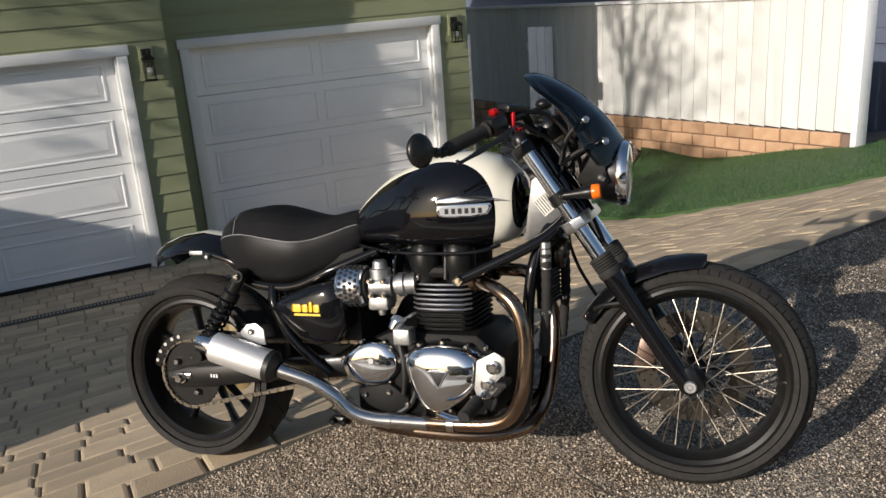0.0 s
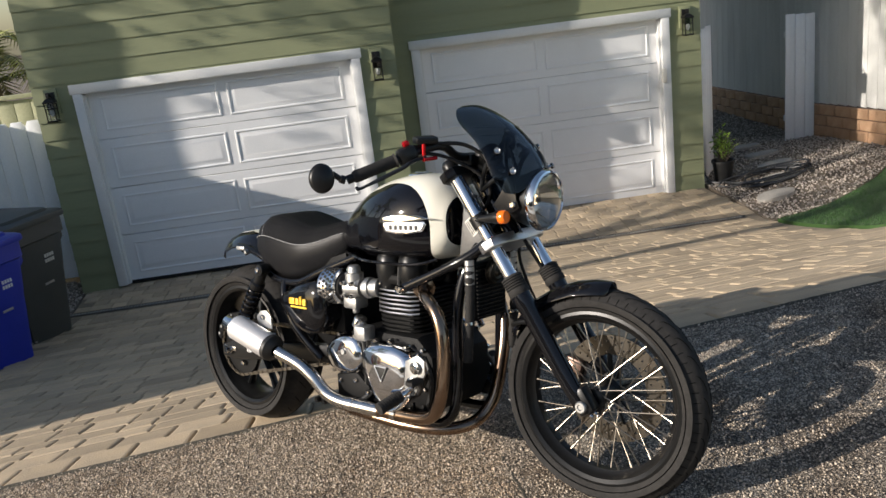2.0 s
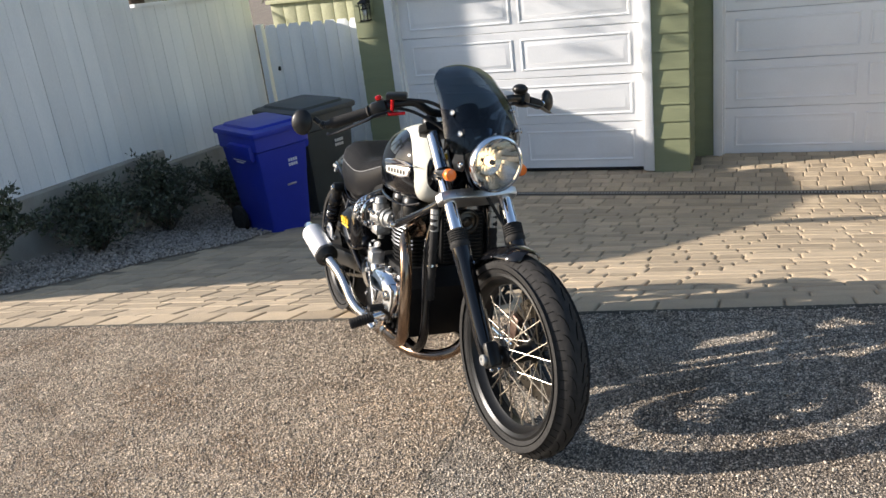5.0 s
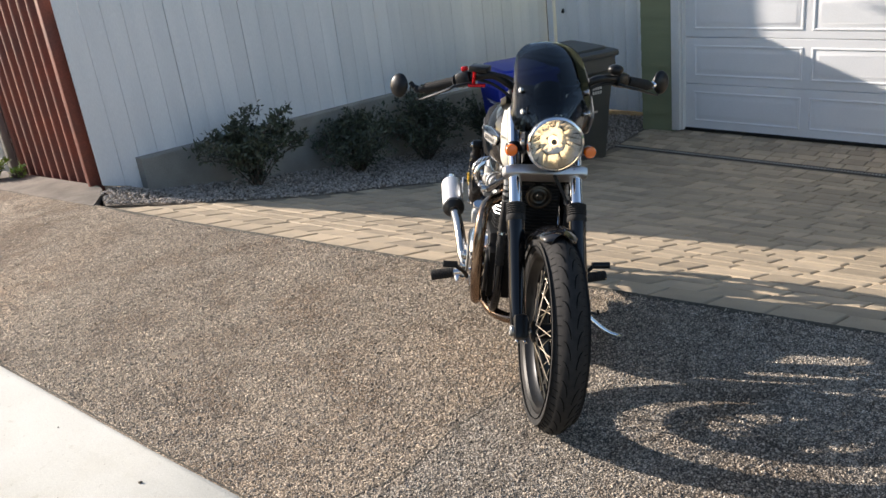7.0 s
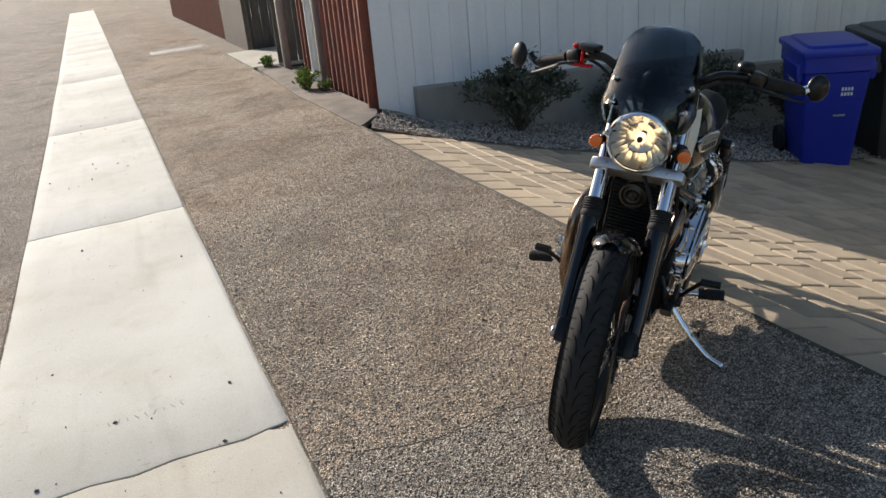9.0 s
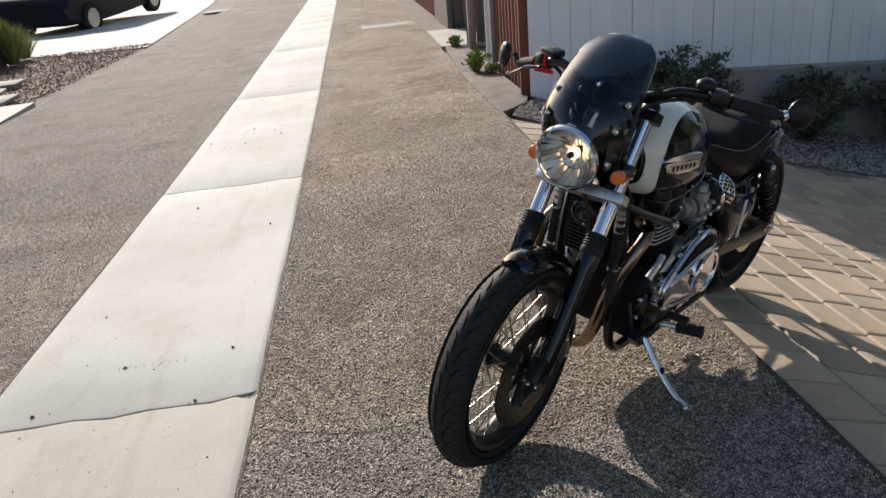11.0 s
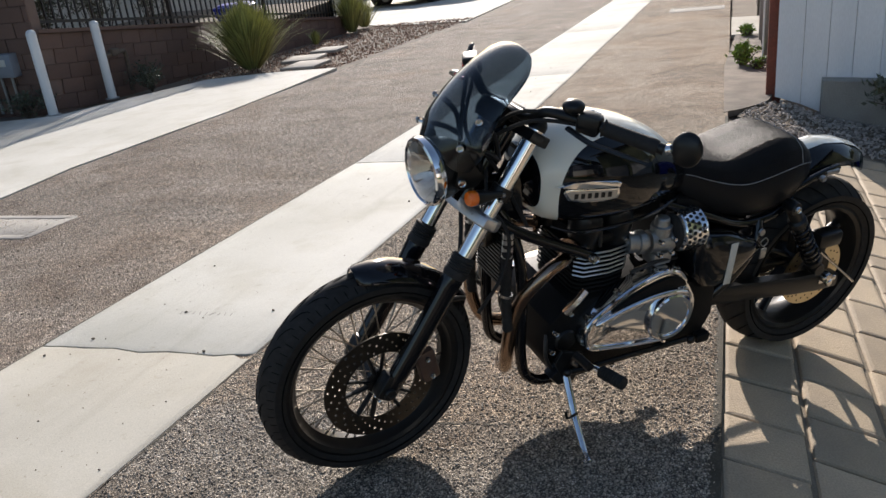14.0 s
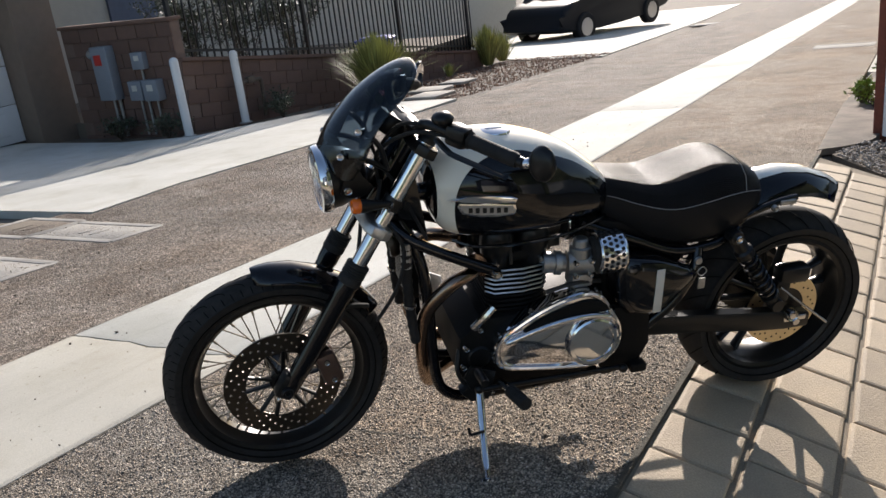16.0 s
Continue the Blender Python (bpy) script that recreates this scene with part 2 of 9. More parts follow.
M_GREYBIN = mat("grey_plastic", (0.055, 0.058, 0.052), 0.5, vary=0.1, fine=120, bump=0.1)
# near-black for tread and sidewall lines: the shade in their creases as colour
M_RUBBERSHADE = mat("rubber_shade", (0.004, 0.004, 0.004), 0.9, spec=0.1)
M_RUBBER = mat("rubber", (0.026, 0.0245, 0.023), 0.78, spec=0.25, vary=0.25, fine=60, bump=0.12, rough_vary=0.12)
M_HOSE = mat("hose", (0.03, 0.032, 0.035), 0.45, vary=0.2)
M_BLUEWALL = mat("blue_siding", (0.10, 0.12, 0.17), 0.7, vary=0.1, fine=60)
M_ROOF = mat("grey_shingle", (0.10, 0.095, 0.09), 0.95, vary=0.3, fine=40, bump=0.6)
M_CREAM = mat("cream_stucco", (0.50, 0.47, 0.40), 0.9, vary=0.08, fine=90, bump=0.3)
M_LEAF = mat("shrub_leaf", (0.075, 0.088, 0.050), 0.45, vary=0.3, random=0.5)
M_LEAF2 = mat("fresh_leaf", (0.24, 0.36, 0.05), 0.5, vary=0.3, random=0.4)
M_FROND = mat("palm_frond", (0.19, 0.205, 0.05), 0.5, vary=0.3, random=0.5)
M_GRASS = mat("ornamental_grass", (0.32, 0.325, 0.10), 0.6, vary=0.2, random=0.6)
M_BARK = mat("bark", (0.13, 0.10, 0.075), 0.95, vary=0.35, fine=30, bump=0.9)
M_MULCH = mat("bark_mulch", (0.27, 0.155, 0.105), 0.95, vary=0.4, random=0.5)
M_GREYMETAL = mat("grey_enamel", (0.24, 0.26, 0.29), 0.5, vary=0.08)
M_GUSSET = mat("gusset_metal", (0.19, 0.19, 0.19), 0.42, metal=0.8, vary=0.1, fine=120)
M_STEELPIPE = mat("conduit", (0.35, 0.35, 0.34), 0.45, metal=0.7, vary=0.1)
M_CARBLACK = mat("car_paint", (0.012, 0.012, 0.014), 0.5, spec=0.2)
M_DARK = mat("dark_void", (0.01, 0.01, 0.01), 0.9)
# motorcycle
M_CHROME = mat("chrome", (0.74, 0.745, 0.76), 0.06, metal=1.0, rough_vary=0.03, scale=20)
M_ALU = mat("brushed_aluminium", (0.58, 0.58, 0.58), 0.38, metal=1.0, vary=0.05, fine=150, bump=0.04)
M_CASTALU = mat("cast_aluminium", (0.40, 0.40, 0.39), 0.50, metal=1.0, vary=0.1, fine=140, bump=0.2)
M_SILENCER = mat("satin_aluminium", (0.74, 0.73, 0.72), 0.5, metal=0.75, vary=0.06, fine=220, bump=0.05)
M_REFLECTOR = mat("lamp_reflector", (0.66, 0.62, 0.55), 0.24, metal=1.0)
M_BLACKGLOSS = mat("black_gloss", (0.005, 0.005, 0.006), 0.08, spec=0.3, coat=0.3, rough_vary=0.04, scale=9)
M_BLACKSATIN = mat("black_satin", (0.008, 0.008, 0.008), 0.36, spec=0.28, vary=0.1, coat=0.1)
M_BLACKMATT = mat("black_engine", (0.008, 0.008, 0.008), 0.55, spec=0.12, vary=0.15, fine=120, bump=0.12)
M_IVORY = mat("ivory_gloss", (0.78, 0.76, 0.66), 0.15, coat=1.0)
M_VINYL = mat("seat_vinyl", (0.014, 0.014, 0.015), 0.36, spec=0.09, vary=0.1, fine=260, bump=0.10)
M_VINYL2 = mat("seat_weave", (0.012, 0.012, 0.013), 0.52, spec=0.07, vary=0.3, fine=420, bump=0.5)
_n, _l = M_VINYL2.node_tree.nodes, M_VINYL2.node_tree.links
_w = _n.new("ShaderNodeTexWave")
_w.bands_direction = "Y"
_w.inputs["Scale"].default_value, _w.inputs["Distortion"].default_value = 170, 0.0
_l.new(_n["Texture Coordinate"].outputs["Object"], _w.inputs["Vector"])
_b = _n.new("ShaderNodeBump")
_b.inputs["Strength"].default_value, _b.inputs["Distance"].default_value = 0.6, 0.0015
_l.new(_w.outputs["Fac"], _b.inputs["Height"])
_l.new(_n["Bump"].outputs[0], _b.inputs["Normal"])
_l.new(_b.outputs[0], _n["Principled BSDF"].inputs["Normal"])
M_THREAD = mat("grey_thread", (0.30, 0.30, 0.30), 0.8)
M_HEADER = mat("heat_tinted_steel", (0.33, 0.24, 0.17), 0.2, metal=1.0, second=(0.22, 0.15, 0.11), mix_scale=9, vary=0.08, rough_vary=0.08)
M_STEEL = mat("polished_steel", (0.62, 0.60, 0.57), 0.16, metal=1.0, vary=0.05, rough_vary=0.05)
M_SPOKE = mat("spoke_steel", (0.34, 0.30, 0.245), 0.36, metal=1.0, vary=0.08)
M_DISC = mat("disc_steel", (0.085, 0.075, 0.062), 0.42, metal=1.0, vary=0.06, fine=200)
M_BRONZEDISC = mat("rear_disc_gold", (0.60, 0.50, 0.32), 0.32, metal=1.0, vary=0.06)
M_CHAIN = mat("chain_steel", (0.22, 0.195, 0.16), 0.38, metal=1.0, vary=0.25)
M_CALIPER = mat("caliper_bronze", (0.14, 0.09, 0.07), 0.4, metal=0.6, vary=0.1)
M_RED = mat("red_anodised", (0.55, 0.008, 0.012), 0.25, metal=0.5)
M_AMBER = mat("amber_lens", (0.85, 0.16, 0.008), 0.18, coat=0.6)
M_GOLD = mat("gold_decal", (0.85, 0.55, 0.05), 0.4)
M_WHITEMARK = mat("white_print", (0.75, 0.75, 0.74), 0.6)
M_PLATE = mat("data_plate", (0.60, 0.58, 0.52), 0.45)
M_COVER = mat("cover_black", (0.01, 0.01, 0.01), 0.5)
M_MIRROR = mat("mirror", (0.85, 0.86, 0.88), 0.02, metal=1.0)
M_REDLABEL = mat("red_label", (0.5, 0.03, 0.02), 0.6)


def tank_material():
    """Gloss paint in two colours: black side panels that end in a round front, ivory nose and top, black neck."""
    m = bpy.data.materials.new("tank_paint")
    m.use_nodes = True
    n, l = m.node_tree.nodes, m.node_tree.links
    p = n["Principled BSDF"]
    p.inputs["Roughness"].default_value, p.inputs["Coat Weight"].default_value, p.inputs["Coat Roughness"].default_value = 0.06, 0.35, 0.03
    p.inputs["Specular IOR Level"].default_value = 0.25
    tc = n.new("ShaderNodeTexCoord")
    sep = n.new("ShaderNodeSeparateXYZ")
    l.new(tc.outputs["Object"], sep.inputs[0])

    def sums(op, a, b):
        k = n.new("ShaderNodeMath")
        k.operation = op
        for i, v in enumerate((a, b)):
            if isinstance(v, (int, float)):
                k.inputs[i].default_value = v
            else:
                l.new(v, k.inputs[i])
        return k.outputs[0]
    x, z = sep.outputs[0], sep.outputs[2]
    dx, dz = sums("SUBTRACT", x, 0.884), sums("SUBTRACT", z, 0.782)
    reach = sums("ADD", sums("POWER", sums("ABSOLUTE", sums("DIVIDE", dx, 0.142), 0), 2.3), sums("POWER", sums("ABSOLUTE", sums("DIVIDE", dz, 0.136), 0), 2.3))
    in_round = sums("LESS_THAN", reach, 1.0)
    curve = n.new("ShaderNodeFloatCurve")
    c = curve.mapping.curves[0]
    c.points[0].location, c.points[1].location = (0, 0.30), (1, 0.98)
    for q in ((0.25, 0.60), (0.48, 0.80), (0.75, 0.93)):
        c.points.new(*q)
    curve.mapping.update()
    l.new(sums("DIVIDE", sums("SUBTRACT", x, 0.57), 0.30), curve.inputs["Value"])
    below = sums("LESS_THAN", sums("DIVIDE", sums("SUBTRACT", z, 0.69), 0.225), curve.outputs[0])
    rear = sums("MULTIPLY", below, sums("LESS_THAN", x, 0.882))
    neck = sums("GREATER_THAN", x, 1.063)
    black = sums("MAXIMUM", sums("MAXIMUM", in_round, rear), neck)
    mix = n.new("ShaderNodeMix")
    mix.data_type = "RGBA"
    mix.inputs["A"].default_value, mix.inputs["B"].default_value = (0.78, 0.75, 0.64, 1), (0.004, 0.004, 0.005, 1)
    l.new(black, mix.inputs["Factor"])
    l.new(mix.outputs["Result"], p.inputs["Base Color"])
    return m


M_TANK = tank_material()


def glass(name, color, rough=0.0, weight=1.0):
    m = bpy.data.materials.new(name)
    m.use_nodes = True
    p = m.node_tree.nodes["Principled BSDF"]
    p.inputs["Base Color"].default_value = (*color, 1)
    p.inputs["Transmission Weight"].default_value = weight
    p.inputs["Roughness"].default_value = rough
    p.inputs["IOR"].default_value = 1.45
    return m


M_SMOKE = glass("smoked_acrylic", (0.07, 0.10, 0.13), 0.0, 1.0)
M_LENS = glass("clear_lens", (0.96, 0.97, 0.97))
M_BULB = bpy.data.materials.new("lit_bulb")
M_BULB.use_nodes = True
_p = M_BULB.node_tree.nodes["Principled BSDF"]
_p.inputs["Emission Color"].default_value = (1.0, 0.74, 0.42, 1)
_p.inputs["Emission Strength"].default_value = 2.0


# ---- mesh helpers ----
def finish(name, bm, material, parent=None, angle=38):
    me = bpy.data.meshes.new(name)
    bmesh.ops.recalc_face_normals(bm, faces=bm.faces)
    bm.to_mesh(me)
    bm.free()
    for m in (material if isinstance(material, (list, tuple)) else [material]):
        me.materials.append(m)
    me.shade_smooth()
    me.set_sharp_from_angle(angle=radians(angle))
    ob = new(name, me)
    if parent:
        ob.parent = parent
    return ob


def part(name, bm, material, parent, label="", angle=38):
    ob = finish(name, bm, material, parent, angle)
    return tagged(ob, label) if label else ob


def thing(name, label, category, m=None, group="", kind=""):
    ob = new(name)
    ob.empty_display_size = 0.1
    if m is not None:
        ob.matrix_basis = m
    return tagged(ob, label, category, group, kind)


def B():
    return bmesh.new()


def box(bm, c, s, bevel=0.0, m=None, seg=2):
    """A box of size s at c, with rounded edges, under the matrix m."""
    r = bmesh.ops.create_cube(bm, size=1)
    vs = r["verts"]
    for v in vs:
        v.co = Vector((v.co.x * s[0] + c[0], v.co.y * s[1] + c[1], v.co.z * s[2] + c[2]))
    if bevel:
        es = list({e for v in vs for e in v.link_edges})
        r = bmesh.ops.bevel(bm, geom=es, offset=bevel, segments=seg, profile=0.5, affect="EDGES")
        vs = list({v for f in r["faces"] for v in f.verts})
    if m is not None:
        bmesh.ops.transform(bm, matrix=m, verts=vs)
    return vs


def spline(pts, k=6, closed=False):
    """Points on a smooth curve through pts."""
    p = [Vector(q) for q in pts]
    n = len(p)
    out = []
    for i in range(n if closed else n - 1):
        a, b, c, d = (p[(i + j) % n] if closed else p[min(max(i + j, 0), n - 1)] for j in (-1, 0, 1, 2))
        for s in range(k):
            t = s / k
            out.append(0.5 * ((2 * b) + (c - a) * t + (2 * a - 5 * b + 4 * c - d) * t * t + (3 * b - a - 3 * c + d) * t ** 3))
    if not closed:
        out.append(p[-1])
    return out


def tube(bm, pts, r, n=12, closed=False, cap=True, flat=1.0):
    """A round bar along pts; r is a radius or one for each point; flat squeezes it sideways."""
    p = [Vector(q) for q in pts]
    k = len(p)
    rad = r if isinstance(r, (list, tuple)) else [r] * k
    ref = Vector((0, 0, 1))
    rings = []
    prev = None
    for i in range(k):
        if closed:
            t = p[(i + 1) % k] - p[i - 1]
        else:
            t = p[min(i + 1, k - 1)] - p[max(i - 1, 0)]
        t.normalize()
        if prev is None:
            u = t.cross(ref)
            if u.length < 1e-3:
                u = t.cross(Vector((1, 0, 0)))
        else:
            u = prev - t * prev.dot(t)
        u.normalize()
        prev = u
        w = t.cross(u)
        rings.append([bm.verts.new(p[i] + (u * math.cos(a) + w * math.sin(a) * flat) * rad[i]) for a in (2 * math.pi * j / n for j in range(n))])
    for i in range(k if closed else k - 1):
        a, b = rings[i], rings[(i + 1) % k]
        for j in range(n):
            bm.faces.new((a[j], a[(j + 1) % n], b[(j + 1) % n], b[j]))
    if cap and not closed:
        bm.faces.new(rings[0][::-1])
        bm.faces.new(rings[-1])
    return [v for ring in rings for v in ring]


def lathe(bm, profile, m=None, n=32, closed=False, arc=None):
    """Turns a profile of (radius, along) about the x axis."""
    m = m or Matrix()
    turns = n if arc is None else n + 1
    span = 2 * math.pi if arc is None else arc[1] - arc[0]
    start = 0 if arc is None else arc[0]
    rings = []
    for i in range(turns):
        a = start + span * i / n
        rings.append([bm.verts.new(m @ Vector((h, r * math.cos(a), r * math.sin(a)))) for r, h in profile])
    k = len(profile)
    for i in range(n):
        a, b = rings[i], rings[(i + 1) % turns]
        for j in range(k if closed else k - 1):
            q = (a[j], a[(j + 1) % k], b[(j + 1) % k], b[j])
            try:
                bm.faces.new(q)
            except ValueError:
                pass
    bmesh.ops.remove_doubles(bm, verts=[v for r in rings for v in r if v.is_valid], dist=1e-5)
    return bm


def loft(bm, rings, cap=True, closed_ring=True):
    vs = [[bm.verts.new(Vector(p)) for p in ring] for ring in rings]
    for a, b in zip(vs, vs[1:]):
        n = len(a)
        for j in range(n if closed_ring else n - 1):
            bm.faces.new((a[j], a[(j + 1) % n], b[(j + 1) % n], b[j]))
    if cap and closed_ring:
        bm.faces.new(vs[0][::-1])
        bm.faces.new(vs[-1])
    return vs


def prism(bm, outline, y0, y1, bevel=0.0, m=None, seg=2, axis="y"):
    """An outline of (x, z) drawn out from y0 to y1 (or (x, y) along z), with rounded rims."""
    def at(p, h):
        return Vector((p[0], h, p[1])) if axis == "y" else (Vector((p[0], p[1], h)) if axis == "z" else Vector((h, p[0], p[1])))
    a = [bm.verts.new(at(p, y0)) for p in outline]
    b = [bm.verts.new(at(p, y1)) for p in outline]
    n = len(outline)
    f = [bm.faces.new(a[::-1]), bm.faces.new(b)] + [bm.faces.new((a[i], a[(i + 1) % n], b[(i + 1) % n], b[i])) for i in range(n)]
    vs = a + b
    if bevel:
        es = [e for e in set(e for v in vs for e in v.link_edges) if (e.verts[0] in a) == (e.verts[1] in a)]
        r = bmesh.ops.bevel(bm, geom=es, offset=bevel, segments=seg, profile=0.5, affect="EDGES")
        vs = list({v for g in f if g.is_valid for v in g.verts} | {v for g in r["faces"] for v in g.verts})
    if m is not None:
        bmesh.ops.transform(bm, matrix=m, verts=vs)
    return vs


def ball(bm, c, r, n=2, squash=(1, 1, 1), jitter=0.0):
    v = bmesh.ops.create_icosphere(bm, subdivisions=n, radius=1)["verts"]
    for q in v:
        k = 1 + random.uniform(-jitter, jitter)
        q.co = Vector((c[0] + q.co.x * r * squash[0] * k, c[1] + q.co.y * r * squash[1] * k, c[2] + q.co.z * r * squash[2] * k))
    return v


def axis_to(a, b):
    """A matrix whose x axis runs from a towards b, at a."""
    a, b = Vector(a), Vector(b)
    return Matrix.Translation(a) @ (b - a).to_track_quat("X", "Z").to_matrix().to_4x4()


def bolt(bm, c, along, r=0.008, h=0.006):
    m = axis_to(c, Vector(c) + Vector(along))
    lathe(bm, [(0, h), (r * 0.45, h), (r * 0.5, h * 0.6), (r * 0.85, h), (r, h * 0.6), (r, -0.002), (0, -0.002)], m, 10)


# ---- lie of the land ----
X_KNOTS = (-80, -30, -10.1, -5.45, -1.45, 1.72, 12, 40)
Z_KNOTS = (-4.9, -2.0, -0.80, -0.51, -0.24, 0.016, 0.84, 2.5)
EDGE_Y, DRAIN_Y, APRON_Z = 2.03, 7.72, -1.27


def alley(x, y):
    return float(np.interp(x, X_KNOTS, Z_KNOTS)) + 0.018 * (min(y, 2.05) + 0.1) + 0.02 * min(max(y, 0), 1)


def land(x, y):
    """The height of the ground: a sloping alley, and a drive that falls to the garages."""
    if y <= EDGE_Y or x < -3.5:
        return alley(x, min(max(y, -60), EDGE_Y + 0.4))
    k = 1 - (1 - min((y - EDGE_Y) / (DRAIN_Y - EDGE_Y), 1)) ** 1.3
    z = alley(x, EDGE_Y) * (1 - k) + APRON_Z * k
    v = max(min(max((x + 3.5) / 0.8, 0), 1), min(max((y - 2.35) / 0.4, 0), 1))
    z = alley(x, min(y, EDGE_Y + 0.4)) * (1 - v) + z * v
    u = min(max((x - 5.6) / 2.8, 0), 1)
    u = u * u * (3 - 2 * u)
    return z + u * 0.26 * min(max((y - 4.2) / 2, 0), 1) * min(max((11.5 - y) / 3, 0), 1)


def lie(x, y, lift=0.0, turn=0.0, e=0.05):
    """A pose on the ground, tipped to its slope over a reach of e."""
    n = Vector((land(x - e, y) - land(x + e, y), land(x, y - e) - land(x, y + e), 2 * e)).normalized()
    xa = Vector((math.cos(turn), math.sin(turn), 0))
    xa = (xa - n * xa.dot(n)).normalized()
    m = Matrix((xa, n.cross(xa), n)).transposed().to_4x4()
    return Matrix.Translation((x, y, land(x, y) + lift)) @ m


def sheet(bm, xs, ys, height, inside=None):
    grid = {}
    for i, x in enumerate(xs):
        for j, y in enumerate(ys):
            grid[i, j] = bm.verts.new((x, y, height(x, y)))
    for i in range(len(xs) - 1):
        for j in range(len(ys) - 1):
            if inside is None or inside((xs[i] + xs[i + 1]) / 2, (ys[j] + ys[j + 1]) / 2):
                bm.faces.new((grid[i, j], grid[i + 1, j], grid[i + 1, j + 1], grid[i, j + 1]))
    for v in [v for v in bm.verts if not v.link_faces]:
        bm.verts.remove(v)


def within(poly, x, y):
    c = False
    for i in range(len(poly)):
        (x1, y1), (x2, y2) = poly[i - 1], poly[i]
        if (y1 > y) != (y2 > y) and x < (x2 - x1) * (y - y1) / (y2 - y1) + x1:
            c = not c
    return c


def ground_patch(name, poly, material, lift, label, category, step=0.25, thick=0.05, kind="structure", edge_bevel=0.0):
    """A slab over a polygon of the plan, cut to its outline and laid on the slope."""
    bm = B()
    f = bm.faces.new([bm.verts.new((x, y, 0)) for x, y in poly])
    xs, ys = [p[0] for p in poly], [p[1] for p in poly]
    for axis, lo, hi in ((0, min(xs), max(xs)), (1, min(ys), max(ys))):
        q = lo + step
        while q < hi - 0.02:
            co, no = ((q, 0, 0), (1, 0, 0)) if axis == 0 else ((0, q, 0), (0, 1, 0))
            bmesh.ops.bisect_plane(bm, geom=bm.verts[:] + bm.edges[:] + bm.faces[:], plane_co=co, plane_no=no)
            q += step
    r = bmesh.ops.extrude_face_region(bm, geom=bm.faces[:])
    for v in r["geom"]:
        if isinstance(v, bmesh.types.BMVert):
            v.co.z = 1
    for v in bm.verts:
        top = v.co.z > 0.5
        v.co.z = land(v.co.x, v.co.y) + (lift if top else lift - thick)
    return tagged(finish(name, bm, material), label, category, kind=kind)


# ground to the horizon
bm = B()
gx = sorted(set([-400, -200, -120, -80, -60, -45, -30, -20, -15, -10.1, -8, -5.45, -3.4, -1.45, 0, 1.72, 3, 4, 5, 5.6, 6, 6.5, 7, 7.5, 8, 8.4, 10, 12, 16, 20, 40, 80, 200, 400]))
gy = sorted(set([-400, -200, -100, -60, -40, -25, -15, -10, -7, -5, -3.3, -1, 0, 1, EDGE_Y, 3, 4.2, 5, 6.2, 7, DRAIN_Y, 8.5, 10, 11.5, 14, 20, 40, 80, 200, 400]))
sheet(bm, gx, gy, lambda x, y: land(x, y) - 0.06)
tagged(finish("ground", bm, M_SOIL), "bare brown soil round the alley", "ground", kind="structure")

# asphalt alley
bm = B()
rx = sorted(set(list(X_KNOTS) + [-60, -45, -24, -20, -15, -13, -8, -7, -4, -3, 0, 3, 5, 8, 20]))
sheet(bm, rx, [-3.35, -3.1, -2, -1, -0.6, 0, 0.37, 1, 1.6, EDGE_Y], alley)
r = bmesh.ops.extrude_face_region(bm, geom=bm.faces[:])
for v in [g for g in r["geom"] if isinstance(g, bmesh.types.BMVert)]:
    v.co.z -= 0.05
tagged(finish("road", bm, M_ASPHALT), "coarse sun-faded grey asphalt of a narrow alley", "road", kind="structure")

# broken asphalt and old concrete along the left verge of the alley
ground_patch("verge", [(-2.75, 2.0), (-3.3, 2.34), (-3.45, 2.38), (-8.0, 2.4), (-8.0, 2.1), (-5.2, 1.98)], M_VERGE, 0.006, "cracked old concrete strip at the alley's edge", "pavement", step=0.12)
ground_patch("verge_far", [(-8.0, 2.05), (-8.0, 3.4), (-10.4, 3.4), (-10.4, 2.05)], M_DIRTYCONC, 0.012, "pale concrete apron in a gap between fences", "pavement", step=0.8)

# opposite side: concrete drive, garden strips
ground_patch("opposite_drive", [(-0.36, -3.06), (-1.5, -3.28), (-4, -3.28), (-7.4, -3.5), (-7.3, -4.6), (-6.96, -5.46), (-5.33, -5.8), (-4.3, -5.95),
                                (-3.95, -6.95), (-4.1, -9.3), (4, -9.3), (4, -4.3), (-0.3, -4.2)], M_CONCRETE, 0.012, "pale concrete drive on the far side of the alley", "driveway", step=1.0, thick=0.09)
ground_patch("second_drive", [(-14.6, -3.62), (-30, -4.6), (-45, -6.0), (-45, -13.0), (-19, -11.5), (-17.2, -7.6), (-15.2, -6.0)], M_CONCRETE, -0.035, "pale concrete drive further down the alley", "driveway", step=2.0)
for x0, y0, sx, sy, tn in ((-8.0, -4.3, 0.85, 0.55, 0.1), (-8.9, -4.8, 0.8, 0.6, 0.2), (-10.1, -4.9, 0.7, 0.5, 0.1)):
    bm = B()
    box(bm, (0, 0, 0.01), (sx, sy, 0.05), 0.01)
    tagged(finish("stepping_stone", bm, M_OLDCONC), "flat grey stepping stone in bark mulch", "stepping stone", group="stones in the mulch").matrix_basis = lie(x0, y0, 0, tn)


